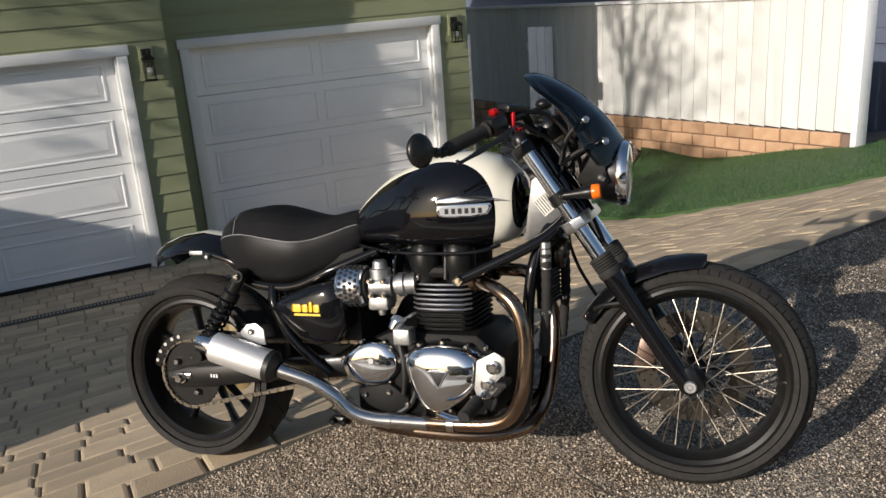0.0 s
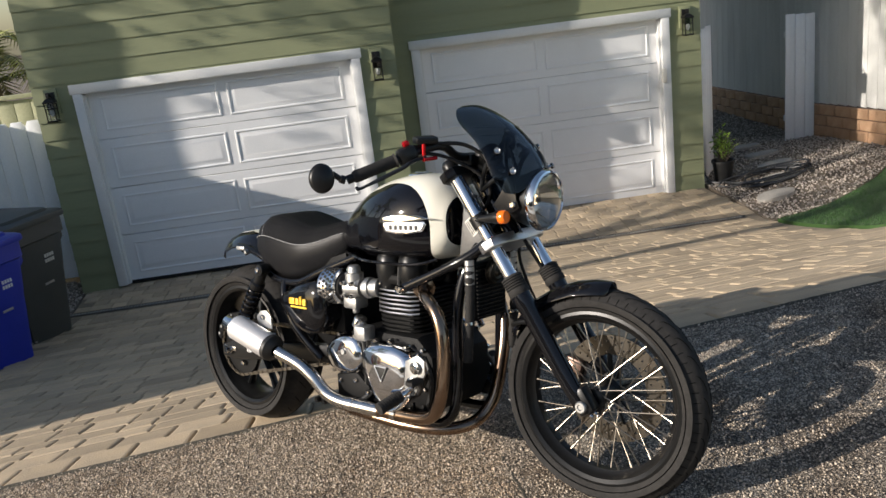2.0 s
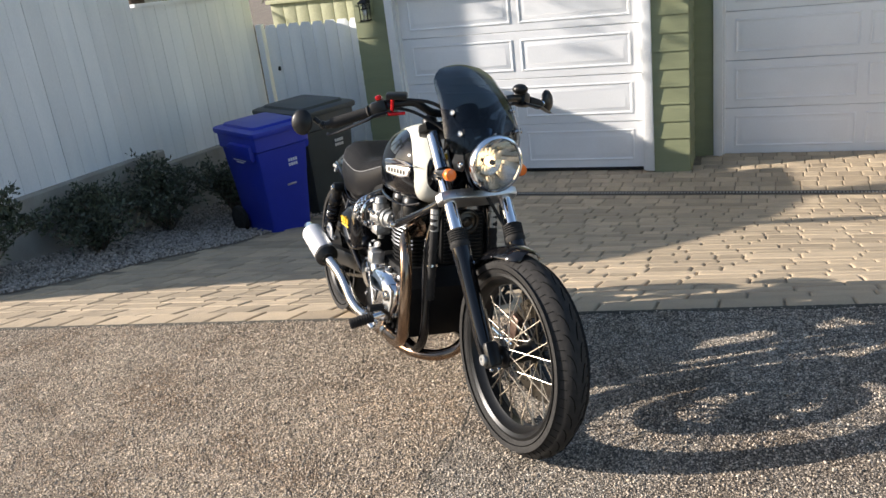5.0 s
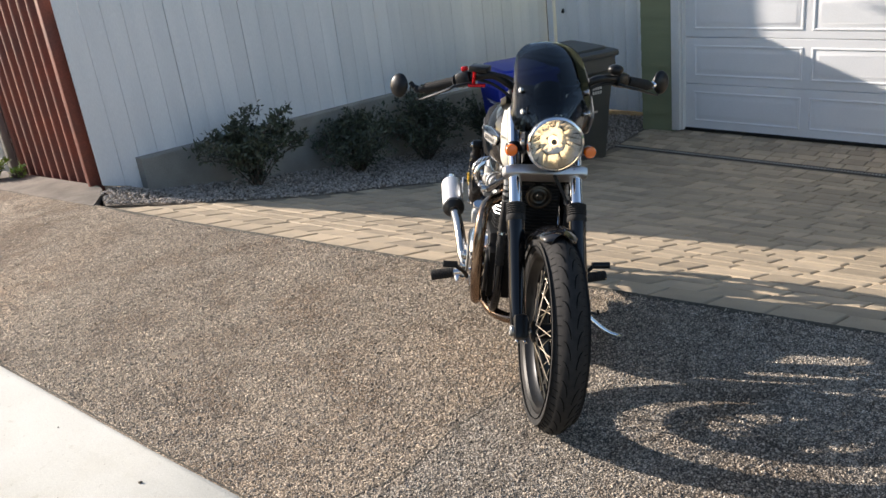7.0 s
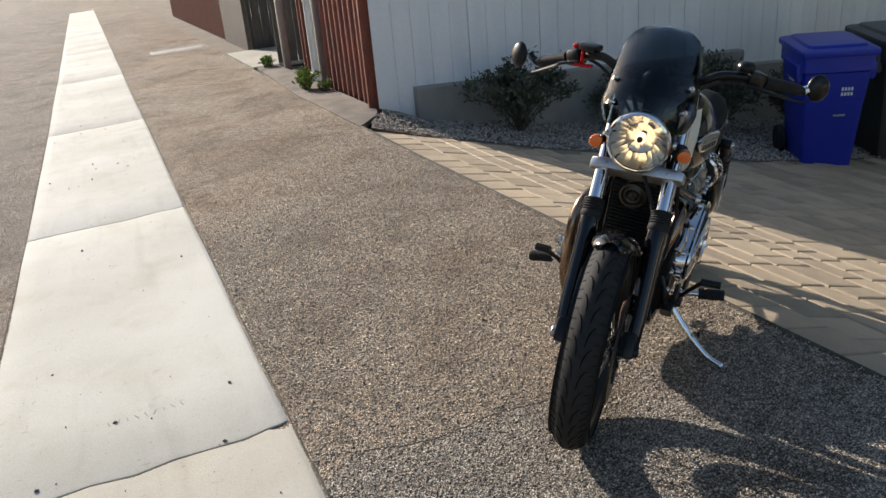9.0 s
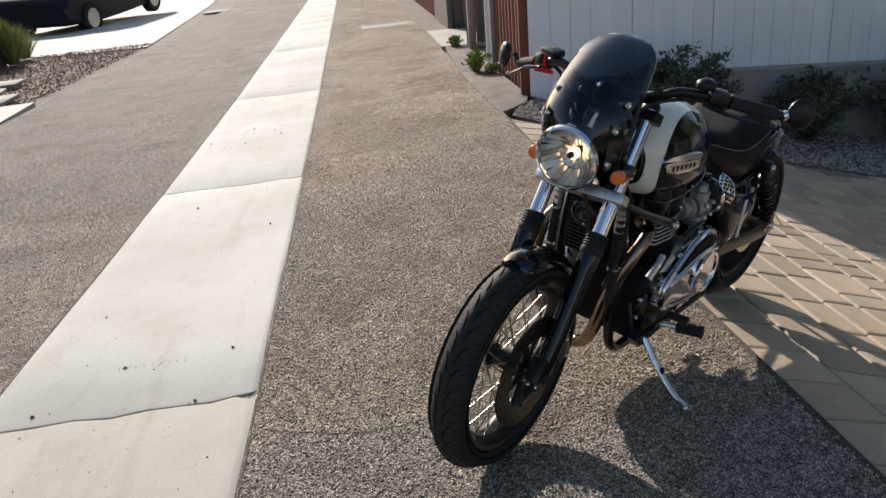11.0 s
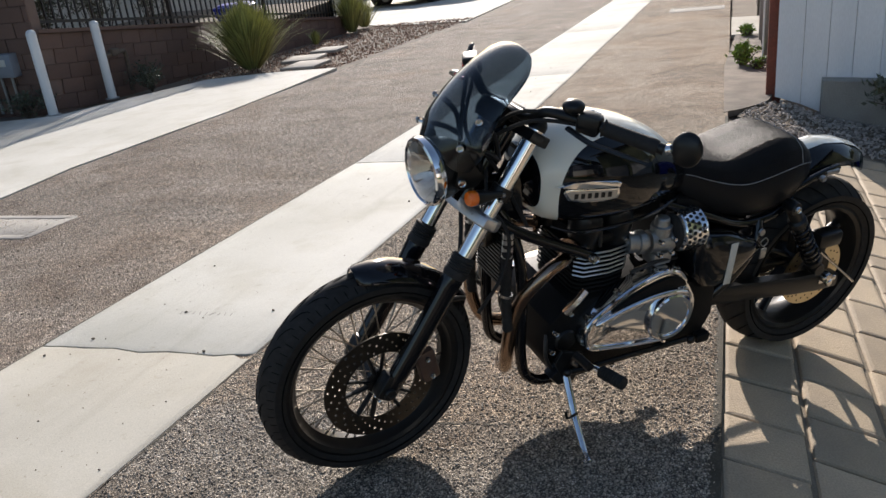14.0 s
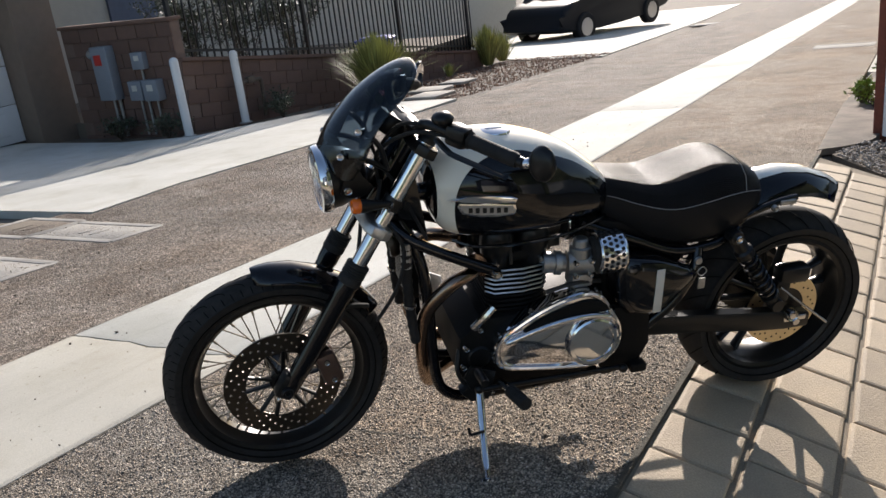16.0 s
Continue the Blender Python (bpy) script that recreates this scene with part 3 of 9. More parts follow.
def chips(name, x, y, z, size, material, seed):
    """Many small uneven stones or flakes in one mesh: size is (count, 3)."""
    rng = np.random.default_rng(seed)
    count = len(x)
    oct_v = np.array([(1, 0, 0), (-1, 0, 0), (0, 1, 0), (0, -1, 0), (0, 0, 1), (0, 0, -1)], float)
    oct_f = np.array([(0, 2, 4), (2, 1, 4), (1, 3, 4), (3, 0, 4), (2, 0, 5), (1, 2, 5), (3, 1, 5), (0, 3, 5)])
    turn = np.linalg.qr(rng.normal(size=(count, 3, 3)))[0]
    v = np.einsum("nij,nkj->nki", turn, oct_v[None] * size[:, None]) + np.stack([x, y, z], 1)[:, None]
    f = (oct_f[None] + 6 * np.arange(count)[:, None, None]).reshape(-1, 3)
    me = bpy.data.meshes.new(name)
    me.vertices.add(6 * count)
    me.vertices.foreach_set("co", v.ravel())
    me.loops.add(24 * count)
    me.loops.foreach_set("vertex_index", f.ravel())
    me.polygons.add(8 * count)
    me.polygons.foreach_set("loop_start", np.arange(0, 24 * count, 3))
    me.update(calc_edges=True)
    me.materials.append(material)
    return new(name, me)


def alleys(x, y):
    return np.interp(x, X_KNOTS, Z_KNOTS) + 0.018 * (np.minimum(y, 2.05) + 0.1) + 0.02 * np.clip(y, 0, 1)


rng = np.random.default_rng(4)
mx, my = rng.uniform(-15.4, -7.3, 6000), rng.uniform(-6.1, -3.62, 6000)
ms = rng.uniform(0.012, 0.030, 6000)
tagged(chips("mulch", mx, my, alleys(mx, my) - 0.035 + rng.uniform(0, 0.03, 6000), np.stack([ms, ms * 0.5, ms * 0.25], 1), M_MULCH, 41), "reddish brown bark mulch beside the alley", "mulch", kind="stuff")

# steps of the concrete gutter down the middle of the alley
JOINTS = (-36, -31, -26, -20.6, -15.2, -10.1, -5.45, -1.45, 1.72, 4.8, 8.0, 11.2)
gutter = thing("gutter", "pale concrete gutter down the middle of the alley", "gutter", kind="structure")


def gutter_slabs():
    """Slabs with slightly wandering, chipped joints and softened edges."""
    random.seed(5)
    ys = [-0.6, -0.588, -0.5, -0.38, -0.25, -0.12, 0.0, 0.12, 0.22, 0.30, 0.345, 0.358, 0.37]
    wander = {x: [random.uniform(-0.011, 0.011) for _ in ys] for x in JOINTS}
    for k in (0, 1, 2):
        wander[1.72][-1 - k] -= (0.030, 0.026, 0.016)[k]
    for a, b in zip(JOINTS, JOINTS[1:]):
        bm = B()
        stops = [(a, 0, 0.003, -0.016), (a, 0, 0.006, -0.002), (a, 0, 0.02, 0.001)] + [(a + (b - a) * q / 6, None, 0, 0.001) for q in range(1, 6)] + [(b, 1, -0.02, 0.001), (b, 1, -0.006, -0.002), (b, 1, -0.003, -0.016)]
        rows = []
        for x, end, off, drop in stops:
            row = []
            for q, y in enumerate(ys):
                xx = x + off + ((wander[x][q] + (0.003 * math.sin(q * 2.3 + x) if end == 0 else 0.0) + (0.03 if end == 0 and x == 1.72 and q > 9 else 0.0)) if end is not None else 0)
                edge = -0.007 if y in (-0.6, 0.37) else 0.0
                yy = y + (0.004 * math.sin(x * 9 + q) if edge else 0)
                row.append((xx, yy, alley(xx, yy) + 0.008 + drop + edge))
            rows.append([(row[0][0], -0.6, alley(x, -0.6) - 0.04)] + row + [(row[-1][0], 0.37, alley(x, 0.37) - 0.04)])
        loft(bm, rows)
        part("slab", bm, M_DIRTYCONC if a > 1 else M_CONCRETE, gutter)
    for x in JOINTS[1:-1]:
        bm = B()
        loft(bm, [[(x + dx, y, alley(x + dx, y) + dz) for dx, dz in ((-0.045, -0.03), (0.045, -0.03), (0.045, -0.002), (-0.045, -0.002))] for y in (-0.59, -0.3, 0.0, 0.2, 0.366)])
        part("joint_soil", bm, M_SOIL, gutter, "dark soil in the joint")


# ---- white board fence on a stem wall, beside the drive ----
FX = -3.4


def fence_top(y):
    return 1.47 - (y - 5.67) * 0.075 if y < 6.73 else 1.17 - (y - 6.73) * 0.045


def stem_top(y):
    return -0.16 - (y - 2.75) * 0.053 if y < 6.6 else -0.53 - (y - 6.6) * 0.075


wall_west = thing("wall_west", "weathered white board fence standing on a grey concrete stem wall", "fence", kind="structure")
bm = B()
for y0, y1 in ((2.75, 6.6), (6.6, 9.05)):
    ys = [y0 + (y1 - y0) * i / 6 for i in range(7)]
    rings = []
    for y in ys:
        zb, zt = land(FX, y) - 0.4, stem_top(min(max(y, y0 + 0.001), y1 - 0.001))
        rings.append([(FX - 0.16, y, zb), (FX + 0.1, y, zb), (FX + 0.1, y, zt - 0.012), (FX + 0.088, y, zt), (FX - 0.16, y, zt)])
    loft(bm, rings)
part("stem_wall", bm, M_OLDCONC, wall_west, "grey cast concrete stem wall stepping down")
for y0, y1 in ((2.4, 6.7), (6.76, 9.05)):
    bm = B()
    loft(bm, [[(FX - 0.03 + dx, y, fence_top(y) + dz) for dx, dz in ((-0.05, 0.0), (0.07, 0.0), (0.07, 0.035), (-0.05, 0.035))] for y in (y0, y1)])
    part("cap_rail", bm, M_BOARD, wall_west)
    for zz in (0.25, 0.85):
        bm = B()
        loft(bm, [[(FX - 0.045 + dx, y, fence_top(y) - 1.2 + zz + dz) for dx, dz in ((-0.04, -0.04), (0.0, -0.04), (0.0, 0.04), (-0.04, 0.04))] for y in (y0 + 0.05, y1 - 0.05)])
        part("back_rail", bm, M_BOARD, wall_west)
    # added sheet: stops light in the board gaps so they read as shade
    bm = B()
    ya = 2.76 if y0 < 3 else y0
    loft(bm, [[(FX - 0.042 + dx, y, z) for dx, z in ((0.0, stem_top(y) + 0.01), (0.012, stem_top(y) + 0.01), (0.012, fence_top(y) - 0.01), (0.0, fence_top(y) - 0.01))] for y in (ya, y1 - 0.02)])
    part("gap_shade_sheet", bm, M_GREYWOOD, wall_west, "added grey sheet that keeps the gaps between boards dark")


def west_boards():
    y, i = 2.4, 0
    while y < 9.0:
        w = 0.186 if i % 3 else 0.20
        y1 = min(y + w - 0.003, 9.05)
        if y < 6.73 < y1:
            y1 = 6.727
        bm = B()
        rings = []
        for yy in (y, y1):
            zb = (stem_top(yy) - 0.005) if yy > 2.72 else land(FX, yy) + 0.01
            if y < 2.72:
                zb = land(FX, yy) + 0.01
            zt = fence_top(min(yy, 6.729) if y < 6.73 else yy)
            rings.append([(FX - 0.02, yy, zb), (FX, yy, zb), (FX, yy, zt), (FX - 0.02, yy, zt)])
        loft(bm, rings)
        part("board", bm, M_BOARD, wall_west)
        y = y1 + random.choice((0.003, 0.004, 0.004, 0.008))
        i += 1


# gate between fence and garage, with an olive fence behind it
side_gate = thing("side_gate", "closed white board gate beside the garage", "gate")
bm = B()
box(bm, (-3.30, 9.02, -0.28), (0.09, 0.09, 1.9), 0.006)
part("gate_post", bm, M_BOARD, side_gate)
bm = B()
box(bm, (-3.08, 8.975, 0.09), (0.025, 0.03, 0.05), 0.004)
bmesh.ops.create_uvsphere(bm, u_segments=12, v_segments=8, radius=0.022, matrix=Matrix.Translation((-3.07, 8.955, 0.08)))
part("gate_latch", bm, M_LAMP, side_gate, "small dark round latch")
for z in (-0.85, 0.35):
    bm = B()
    box(bm, (-2.42, 9.06, z), (1.6, 0.03, 0.09), 0.004)
    part("gate_rail", bm, M_BOARD, side_gate)
x = -3.22
for i in range(9):
    w = 0.172
    bm = B()
    prism(bm, [(x, -1.22), (x + w, -1.22), (x + w, 0.60), (x + w - 0.03, 0.655), (x + 0.03, 0.655), (x, 0.60)], 9.0, 9.025, 0.003)
    part("picket", bm, M_BOARD, side_gate)
    x += w + 0.006
olive = thing("wall_behind_gate", "olive painted board fence with a cap rail", "fence", kind="structure")
x = -3.4
while x < -1.2:
    bm = B()
    box(bm, (x + 0.095, 9.56, -0.2), (0.186, 0.02, 2.16 + 0.05 * math.sin(x)), 0.002)
    part("board", bm, M_OLIVE, olive)
    x += 0.192
bm = B()
box(bm, (-2.35, 9.55, 0.9), (2.2, 0.08, 0.05), 0.004)
part("cap_rail", bm, M_OLIVE, olive)


# ---- garage house ----
HOUSE_TOP = 4.6


def siding_wall(name, label, runs, face, normal):
    """A wall with a core and lapped boards. runs: (from, to, z0, z1) along the wall."""
    w = thing(name, label, "wall", kind="structure")
    bm = B()
    for a, b, z0, z1 in runs:
        if normal == "-y":
            box(bm, ((a + b) / 2, face + 0.10, (z0 + z1) / 2), (b - a, 0.16, z1 - z0))
        elif normal == "+x":
            box(bm, (face - 0.10, (a + b) / 2, (z0 + z1) / 2), (0.16, b - a, z1 - z0))
        else:
            box(bm, (face + 0.10, (a + b) / 2, (z0 + z1) / 2), (0.16, b - a, z1 - z0))
    part("core", bm, M_SIDING, w)
    return w


def siding_boards(w, runs, face, normal):
    step = 0.192
    for a, b, z0, z1 in runs:
        k0, k1 = math.floor((z0 + 1.27) / step + 0.01), math.ceil((z1 + 1.27) / step - 0.01)
        for k in range(k0, k1):
            lo, hi = max(z0, -1.27 + k * step), min(z1, -1.27 + (k + 1) * step + 0.012)
            if hi - lo < 0.02:
                continue
            bm = B()
            prof = [(0.022, hi), (0.001, hi), (-0.014, lo), (0.022, lo)]
            if normal == "-y":
                loft(bm, [[(q, face + d, z) for d, z in prof] for q in (a, b)])
            elif normal == "+x":
                loft(bm, [[(face - d, q, z) for d, z in prof] for q in (a, b)])
            else:
                loft(bm, [[(face + d, q, z) for d, z in prof] for q in (a, b)])
            part("siding_board", bm, M_SIDING, w)


G1 = dict(x0=-1.22, x1=1.835, top=1.01, bottom=-1.25, face=8.495)
G2 = dict(x0=2.436, x1=5.53, top=0.975, bottom=-1.30, face=9.137)
TRIM = 0.10
RUNS1 = [(-1.63, G1["x0"] + 0.02, -1.30, HOUSE_TOP), (G1["x1"] - 0.02, 2.22, -1.30, HOUSE_TOP), (G1["x0"] + 0.02, G1["x1"] - 0.02, G1["top"] - 0.03, HOUSE_TOP)]
RUNS2 = [(2.22, G2["x0"] + 0.02, -1.30, HOUSE_TOP), (G2["x1"] - 0.02, 5.92, -1.30, HOUSE_TOP), (G2["x0"] + 0.02, G2["x1"] - 0.02, G2["top"] - 0.03, HOUSE_TOP)]
RUNS_L = [(8.51, 15, -1.3, HOUSE_TOP)]
RUNS_M = [(8.515, 9.15, -1.3, HOUSE_TOP)]
RUNS_R = [(9.16, 15, -1.3, HOUSE_TOP)]
wall_g1 = siding_wall("wall_garage_1", "sage green lap siding round a garage door", RUNS1, G1["face"], "-y")
wall_g2 = siding_wall("wall_garage_2", "sage green lap siding set back round the second garage door", RUNS2, G2["face"], "-y")
wall_left = siding_wall("wall_house_side_1", "sage green lap siding on the house's side", RUNS_L, -1.63, "-x")
wall_mid = siding_wall("wall_house_return", "sage green lap siding on the corner between the garages", RUNS_M, 2.22, "+x")
wall_right = siding_wall("wall_house_side_2", "sage green lap siding on the house's far side", RUNS_R, 5.92, "+x")
bm = B()
box(bm, (2.1, 15, 1.6), (7.6, 0.2, 6.2))
tagged(finish("wall_house_back", bm, M_SIDING), "sage green back wall of the house", "wall", kind="structure")
bm = B()
prism(bm, [(8.0, HOUSE_TOP), (11.8, HOUSE_TOP + 1.7), (15.6, HOUSE_TOP), (15.6, HOUSE_TOP + 0.15), (11.8, HOUSE_TOP + 1.87), (8.0, HOUSE_TOP + 0.15)], -2.0, 6.3, axis="x")
tagged(finish("roof", bm, M_ROOF), "grey shingle roof of the garage house", "roof", kind="structure")
# concrete foot under the siding
bm = B()
box(bm, (-1.425, 8.52, -1.30), (0.41, 0.06, 0.08))
box(bm, (2.03, 8.52, -1.30), (0.38, 0.06, 0.08))
box(bm, (5.73, 9.16, -1.30), (0.38, 0.06, 0.08))
tagged(finish("foundation", bm, M_OLDCONC), "low concrete foot under the siding", "foundation", kind="structure")


def garage_door(name, g, label):
    """A sectional door: four sections, two raised panels in each, set back in a white frame."""
    d = thing(name, label, "garage door", kind="structure")
    x0, x1, top, bot, y = g["x0"], g["x1"], g["top"], g["bottom"], g["face"]
    bm = B()
    box(bm, (x0 + TRIM / 2 - 0.0, y - 0.012, (top + bot) / 2 - TRIM / 2), (TRIM, 0.05, top - bot - TRIM), 0.004)
    part("jamb", bm, M_WHITE, d)
    bm = B()
    box(bm, (x1 - TRIM / 2, y - 0.012, (top + bot) / 2 - TRIM / 2), (TRIM, 0.05, top - bot - TRIM), 0.004)
    part("jamb", bm, M_WHITE, d)
    bm = B()
    box(bm, ((x0 + x1) / 2, y - 0.015, top - TRIM / 2), (x1 - x0 + 0.04, 0.056, TRIM), 0.004)
    part("head_trim", bm, M_WHITE, d)
    bm = B()
    for xx, s in ((x0 + TRIM, 1), (x1 - TRIM, -1)):
        box(bm, (xx + s * 0.008, y + 0.06, (top + bot) / 2 - 0.05), (0.03, 0.1, top - bot - 0.1))
    box(bm, ((x0 + x1) / 2, y + 0.06, top - TRIM - 0.008), (x1 - x0 - 2 * TRIM, 0.1, 0.03))
    part("reveal", bm, M_WHITE, d)
    xa, xb, za, zb = x0 + TRIM - 0.005, x1 - TRIM + 0.005, bot + 0.012, top - TRIM + 0.02
    h = (zb - za) / 4
    for i in range(4):
        z0, z1 = za + i * h + 0.002, za + (i + 1) * h - 0.003
        bm = B()
        ya = y + 0.085
        box(bm, ((xa + xb) / 2, ya + 0.025, (z0 + z1) / 2), (xb - xa, 0.05, z1 - z0), 0.004, seg=1)
        for c in range(2):
            mid = (xa + xb) / 2
            pa, pb = (xa + 0.17, mid - 0.08) if c == 0 else (mid + 0.08, xb - 0.17)
            q0, q1 = z0 + 0.12, z1 - 0.12
            def ring(o, dep):
                return [(pa - o, ya + dep, q0 - o), (pb + o, ya + dep, q0 - o), (pb + o, ya + dep, q1 + o), (pa - o, ya + dep, q1 + o)]
            loft(bm, [ring(0.034, 0.0), ring(0.028, -0.008), ring(0.016, -0.010), ring(0.006, -0.001), ring(-0.012, -0.001), ring(-0.035, -0.009), ring(-0.06, -0.009)])
        part("door_section", bm, M_DOOR, d)
    bm = B()
    box(bm, ((xa + xb) / 2, y + 0.09, bot + 0.004), (xb - xa, 0.04, 0.03), 0.004)
    part("bottom_seal", bm, M_RUBBER, d, "black rubber seal")
    return d


garage_door("door_1", G1, "white four-section garage door with raised panels")
g2d = garage_door("door_2", G2, "white four-section garage door set further back")
bm = B()
box(bm, (5.44, 9.09, 0.20), (0.06, 0.03, 0.17), 0.008)
part("keypad", bm, M_PLATE, g2d, "small pale keypad on the door frame")


def wall_lantern(x, y, z):
    t = thing("wall_lantern", "black square lantern on a pale mounting block", "lantern", pose(x, y, z), group="lanterns by the garages")
    bm = B()
    box(bm, (-0.0, -0.012, 0.07), (0.14, 0.03, 0.26), 0.004)
    part("mount_block", bm, M_SIDING, t)
    bm = B()
    box(bm, (0, -0.035, 0.08), (0.09, 0.02, 0.17), 0.004)
    tube(bm, spline([(0, -0.04, 0.12), (0, -0.09, 0.16), (0, -0.10, 0.11)], 4), 0.009, 8)
    part("back_plate", bm, M_LAMP, t)
    bm = B()
    for dx in (-0.045, 0.045):
        for dy in (-0.145, -0.055):
            box(bm, (dx * 1.0, dy, -0.03), (0.009, 0.009, 0.2))
    for zz, w in ((0.07, 0.12), (-0.13, 0.108)):
        box(bm, (0, -0.10, zz), (w, w, 0.014), 0.003)
    loft(bm, [[(s * a, -0.10 + u * a, zz) for s, u in ((-1, -1), (1, -1), (1, 1), (-1, 1))] for a, zz in ((0.06, 0.077), (0.03, 0.105), (0.012, 0.115))])
    for zz in (0.0,):
        for dy in (-0.145, -0.055):
            box(bm, (0, dy, zz), (0.09, 0.006, 0.006))
        for dx in (-0.045, 0.045):
            box(bm, (dx, -0.10, zz), (0.006, 0.09, 0.006))
    part("cage", bm, M_LAMP, t)
    bm = B()
    for dx, dy, sx, sy in ((0, -0.145, 0.085, 0.003), (0, -0.055, 0.085, 0.003), (-0.045, -0.10, 0.003, 0.085), (0.045, -0.10, 0.003, 0.085)):
        box(bm, (dx, dy, -0.03), (sx, sy, 0.18))
    part("glass_pane", bm, M_LENS, t)
    bm = B()
    ball(bm, (0, -0.10, -0.04), 0.025, 2, (1, 1, 1.6))
    part("light_bulb", bm, M_WHITE, t)
    return t


wall_lantern(-1.435, 8.48, 0.80)
wall_lantern(2.01, 8.48, 0.79)
wall_lantern(5.72, 9.12, 0.78)

# drain channel
drain = thing("drain_channel", "black slotted drain grate across the drive", "drain")
bm = B()
box(bm, (2.1, DRAIN_Y, APRON_Z - 0.03), (7.4, 0.066, 0.05))
part("channel", bm, M_DARK, drain)
bm = B()
for dy in (-0.033, 0.033):
    bm = B()
    box(bm, (2.1, DRAIN_Y + dy, APRON_Z + 0.001), (7.4, 0.008, 0.012))
    part("rim", bm, M_GREYWOOD, drain)


def drain_bars():
    bm = B()
    x = -1.55
    while x < 5.75:
        box(bm, (x, DRAIN_Y, APRON_Z - 0.001), (0.018, 0.060, 0.008))
        x += 0.032
    tagged(part("drain_slat", bm, M_OLDCONC, drain), kind="stuff")


# ---- right-hand side: block wall, white fence, gate ----
WX = 8.4
wall_east = thing("wall_east", "white vertical board fence on a tan slump block wall", "fence", kind="structure")


def east_block_top(y):
    return -0.40 - (y - 5.5) * 0.064 if y < 11 else -0.76 - (y - 11) * 0.03


bm = B()
ys = [5.5, 7, 8.5, 10, 11, 13, 15.5]
loft(bm, [[(WX - 0.01, y, -1.7), (WX + 0.18, y, -1.7), (WX + 0.18, y, east_block_top(y) - 0.01), (WX - 0.01, y, east_block_top(y) - 0.01)] for y in ys])
part("block_core", bm, M_MORTAR, wall_east)
bm = B()
for y0, y1 in ((5.5, 15.5),):
    loft(bm, [[(WX + 0.02 + dx, y, 0.97 - (y - 5.5) * 0.022 + dz) for dx, dz in ((-0.04, 0), (0.08, 0), (0.08, 0.04), (-0.04, 0.04))] for y in (y0, y1)])
part("cap_rail", bm, M_BOARD, wall_east)
bm = B()
box(bm, (WX + 0.06, 5.46, 0.2), (0.16, 0.07, 1.62), 0.006)
part("end_post", bm, M_BOARD, wall_east)


def east_boards():
    y = 5.5
    while y < 15.4:
        w = 0.235
        bm = B()
        zt = 0.97 - (y + w - 5.5) * 0.022
        box(bm, (WX + 0.03, y + w / 2, (east_block_top(y) + zt) / 2), (0.02, w - 0.006, zt - east_block_top(y)), 0.003, seg=1)
        part("board", bm, M_EASTBOARD, wall_east)
        y += w


def east_blocks():
    for row in range(6):
        y = 5.2 + (0.2 if row % 2 else 0)
        while y < 15.4:
            y1 = y + 0.395
            c = (y + y1) / 2
            top = east_block_top(c) - row * 0.155
            if land(WX, c) < top and y > 5.4:
                bm = B()
                box(bm, (0, 0, 0), (0.05, 0.385 * 1.0, 0.145), 0.012, seg=1)
                ob = part("brick", bm, M_BRICK, wall_east)
                ob.matrix_basis = pose(WX - 0.012 + random.uniform(-0.003, 0.003), c, top - 0.075, -3.6)
            y = y1 + 0.005


yard_gate = thing("yard_gate", "open white board gate standing in the side yard", "gate")
for i in range(3):
    bm = B()
    box(bm, (7.98 + 0.15 * i, 10.92, -0.33), (0.142, 0.025, 1.82 - 0.02 * i), 0.004)
    part("picket", bm, M_BOARD, yard_gate)
for z in (-0.9, 0.3):
    bm = B()
    box(bm, (8.13, 10.95, z), (0.45, 0.03, 0.09), 0.004)
    part("gate_rail", bm, M_BOARD, yard_gate)
yard_gate_2 = thing("yard_gate", "white board gate leaf folded back beside the house", "gate")
for i in range(4):
    bm = B()
    box(bm, (0.10 + 0.2 * i, 0, -0.32), (0.194, 0.025, 1.96 - 0.02 * (i % 2)), 0.004)
    part("picket", bm, M_BOARD, yard_gate_2)
for z in (-0.9, 0.3):
    bm = B()
    box(bm, (0.4, 0.03, z), (0.8, 0.03, 0.09), 0.004)
    part("gate_rail", bm, M_BOARD, yard_gate_2)
yard_gate_2.matrix_basis = pose(5.98, 9.32, 0, 0, 0, 58)

# neighbour behind the right-hand fence
nb = thing("house_beyond_fence", "slate blue lap-sided house with a white window", "house")
bm = B()
box(bm, (12.2, 14, 0.9), (2.4, 14, 4.8))
part("wall", bm, M_BLUEWALL, nb)
for k in range(9):
    bm = B()
    loft(bm, [[(11.0 + d, y, z) for d, z in ((0.0, 0.2 + k * 0.2 + 0.2), (-0.006, 0.2 + k * 0.2 + 0.2), (-0.026, 0.2 + k * 0.2), (0, 0.2 + k * 0.2))] for y in (7.0, 21.0)])
    part("siding_board", bm, M_BLUEWALL, nb)
bm = B()
box(bm, (10.95, 16.3, 1.7), (0.06, 0.1, 1.4)), box(bm, (10.95, 17.5, 1.7), (0.06, 0.1, 1.4)), box(bm, (10.95, 16.9, 0.98), (0.06, 1.3, 0.1)), box(bm, (10.95, 16.9, 2.4), (0.06, 1.3, 0.1))
win = part("window", bm, M_WHITE, nb, "white window frame")
bm = B()
box(bm, (10.98, 16.9, 1.7), (0.01, 1.1, 1.35))
part("pane", bm, M_LENS, win)
bm = B()
prism(bm, [(6.6, 3.2), (14, 5.6), (21.4, 3.2), (21.4, 3.4), (14, 5.8), (6.6, 3.4)], 10.4, 14, axis="x")
part("roof", bm, M_ROOF, nb)
nb2 = thing("far_garage", "pale house with a white panelled garage door", "house")
bm = B()
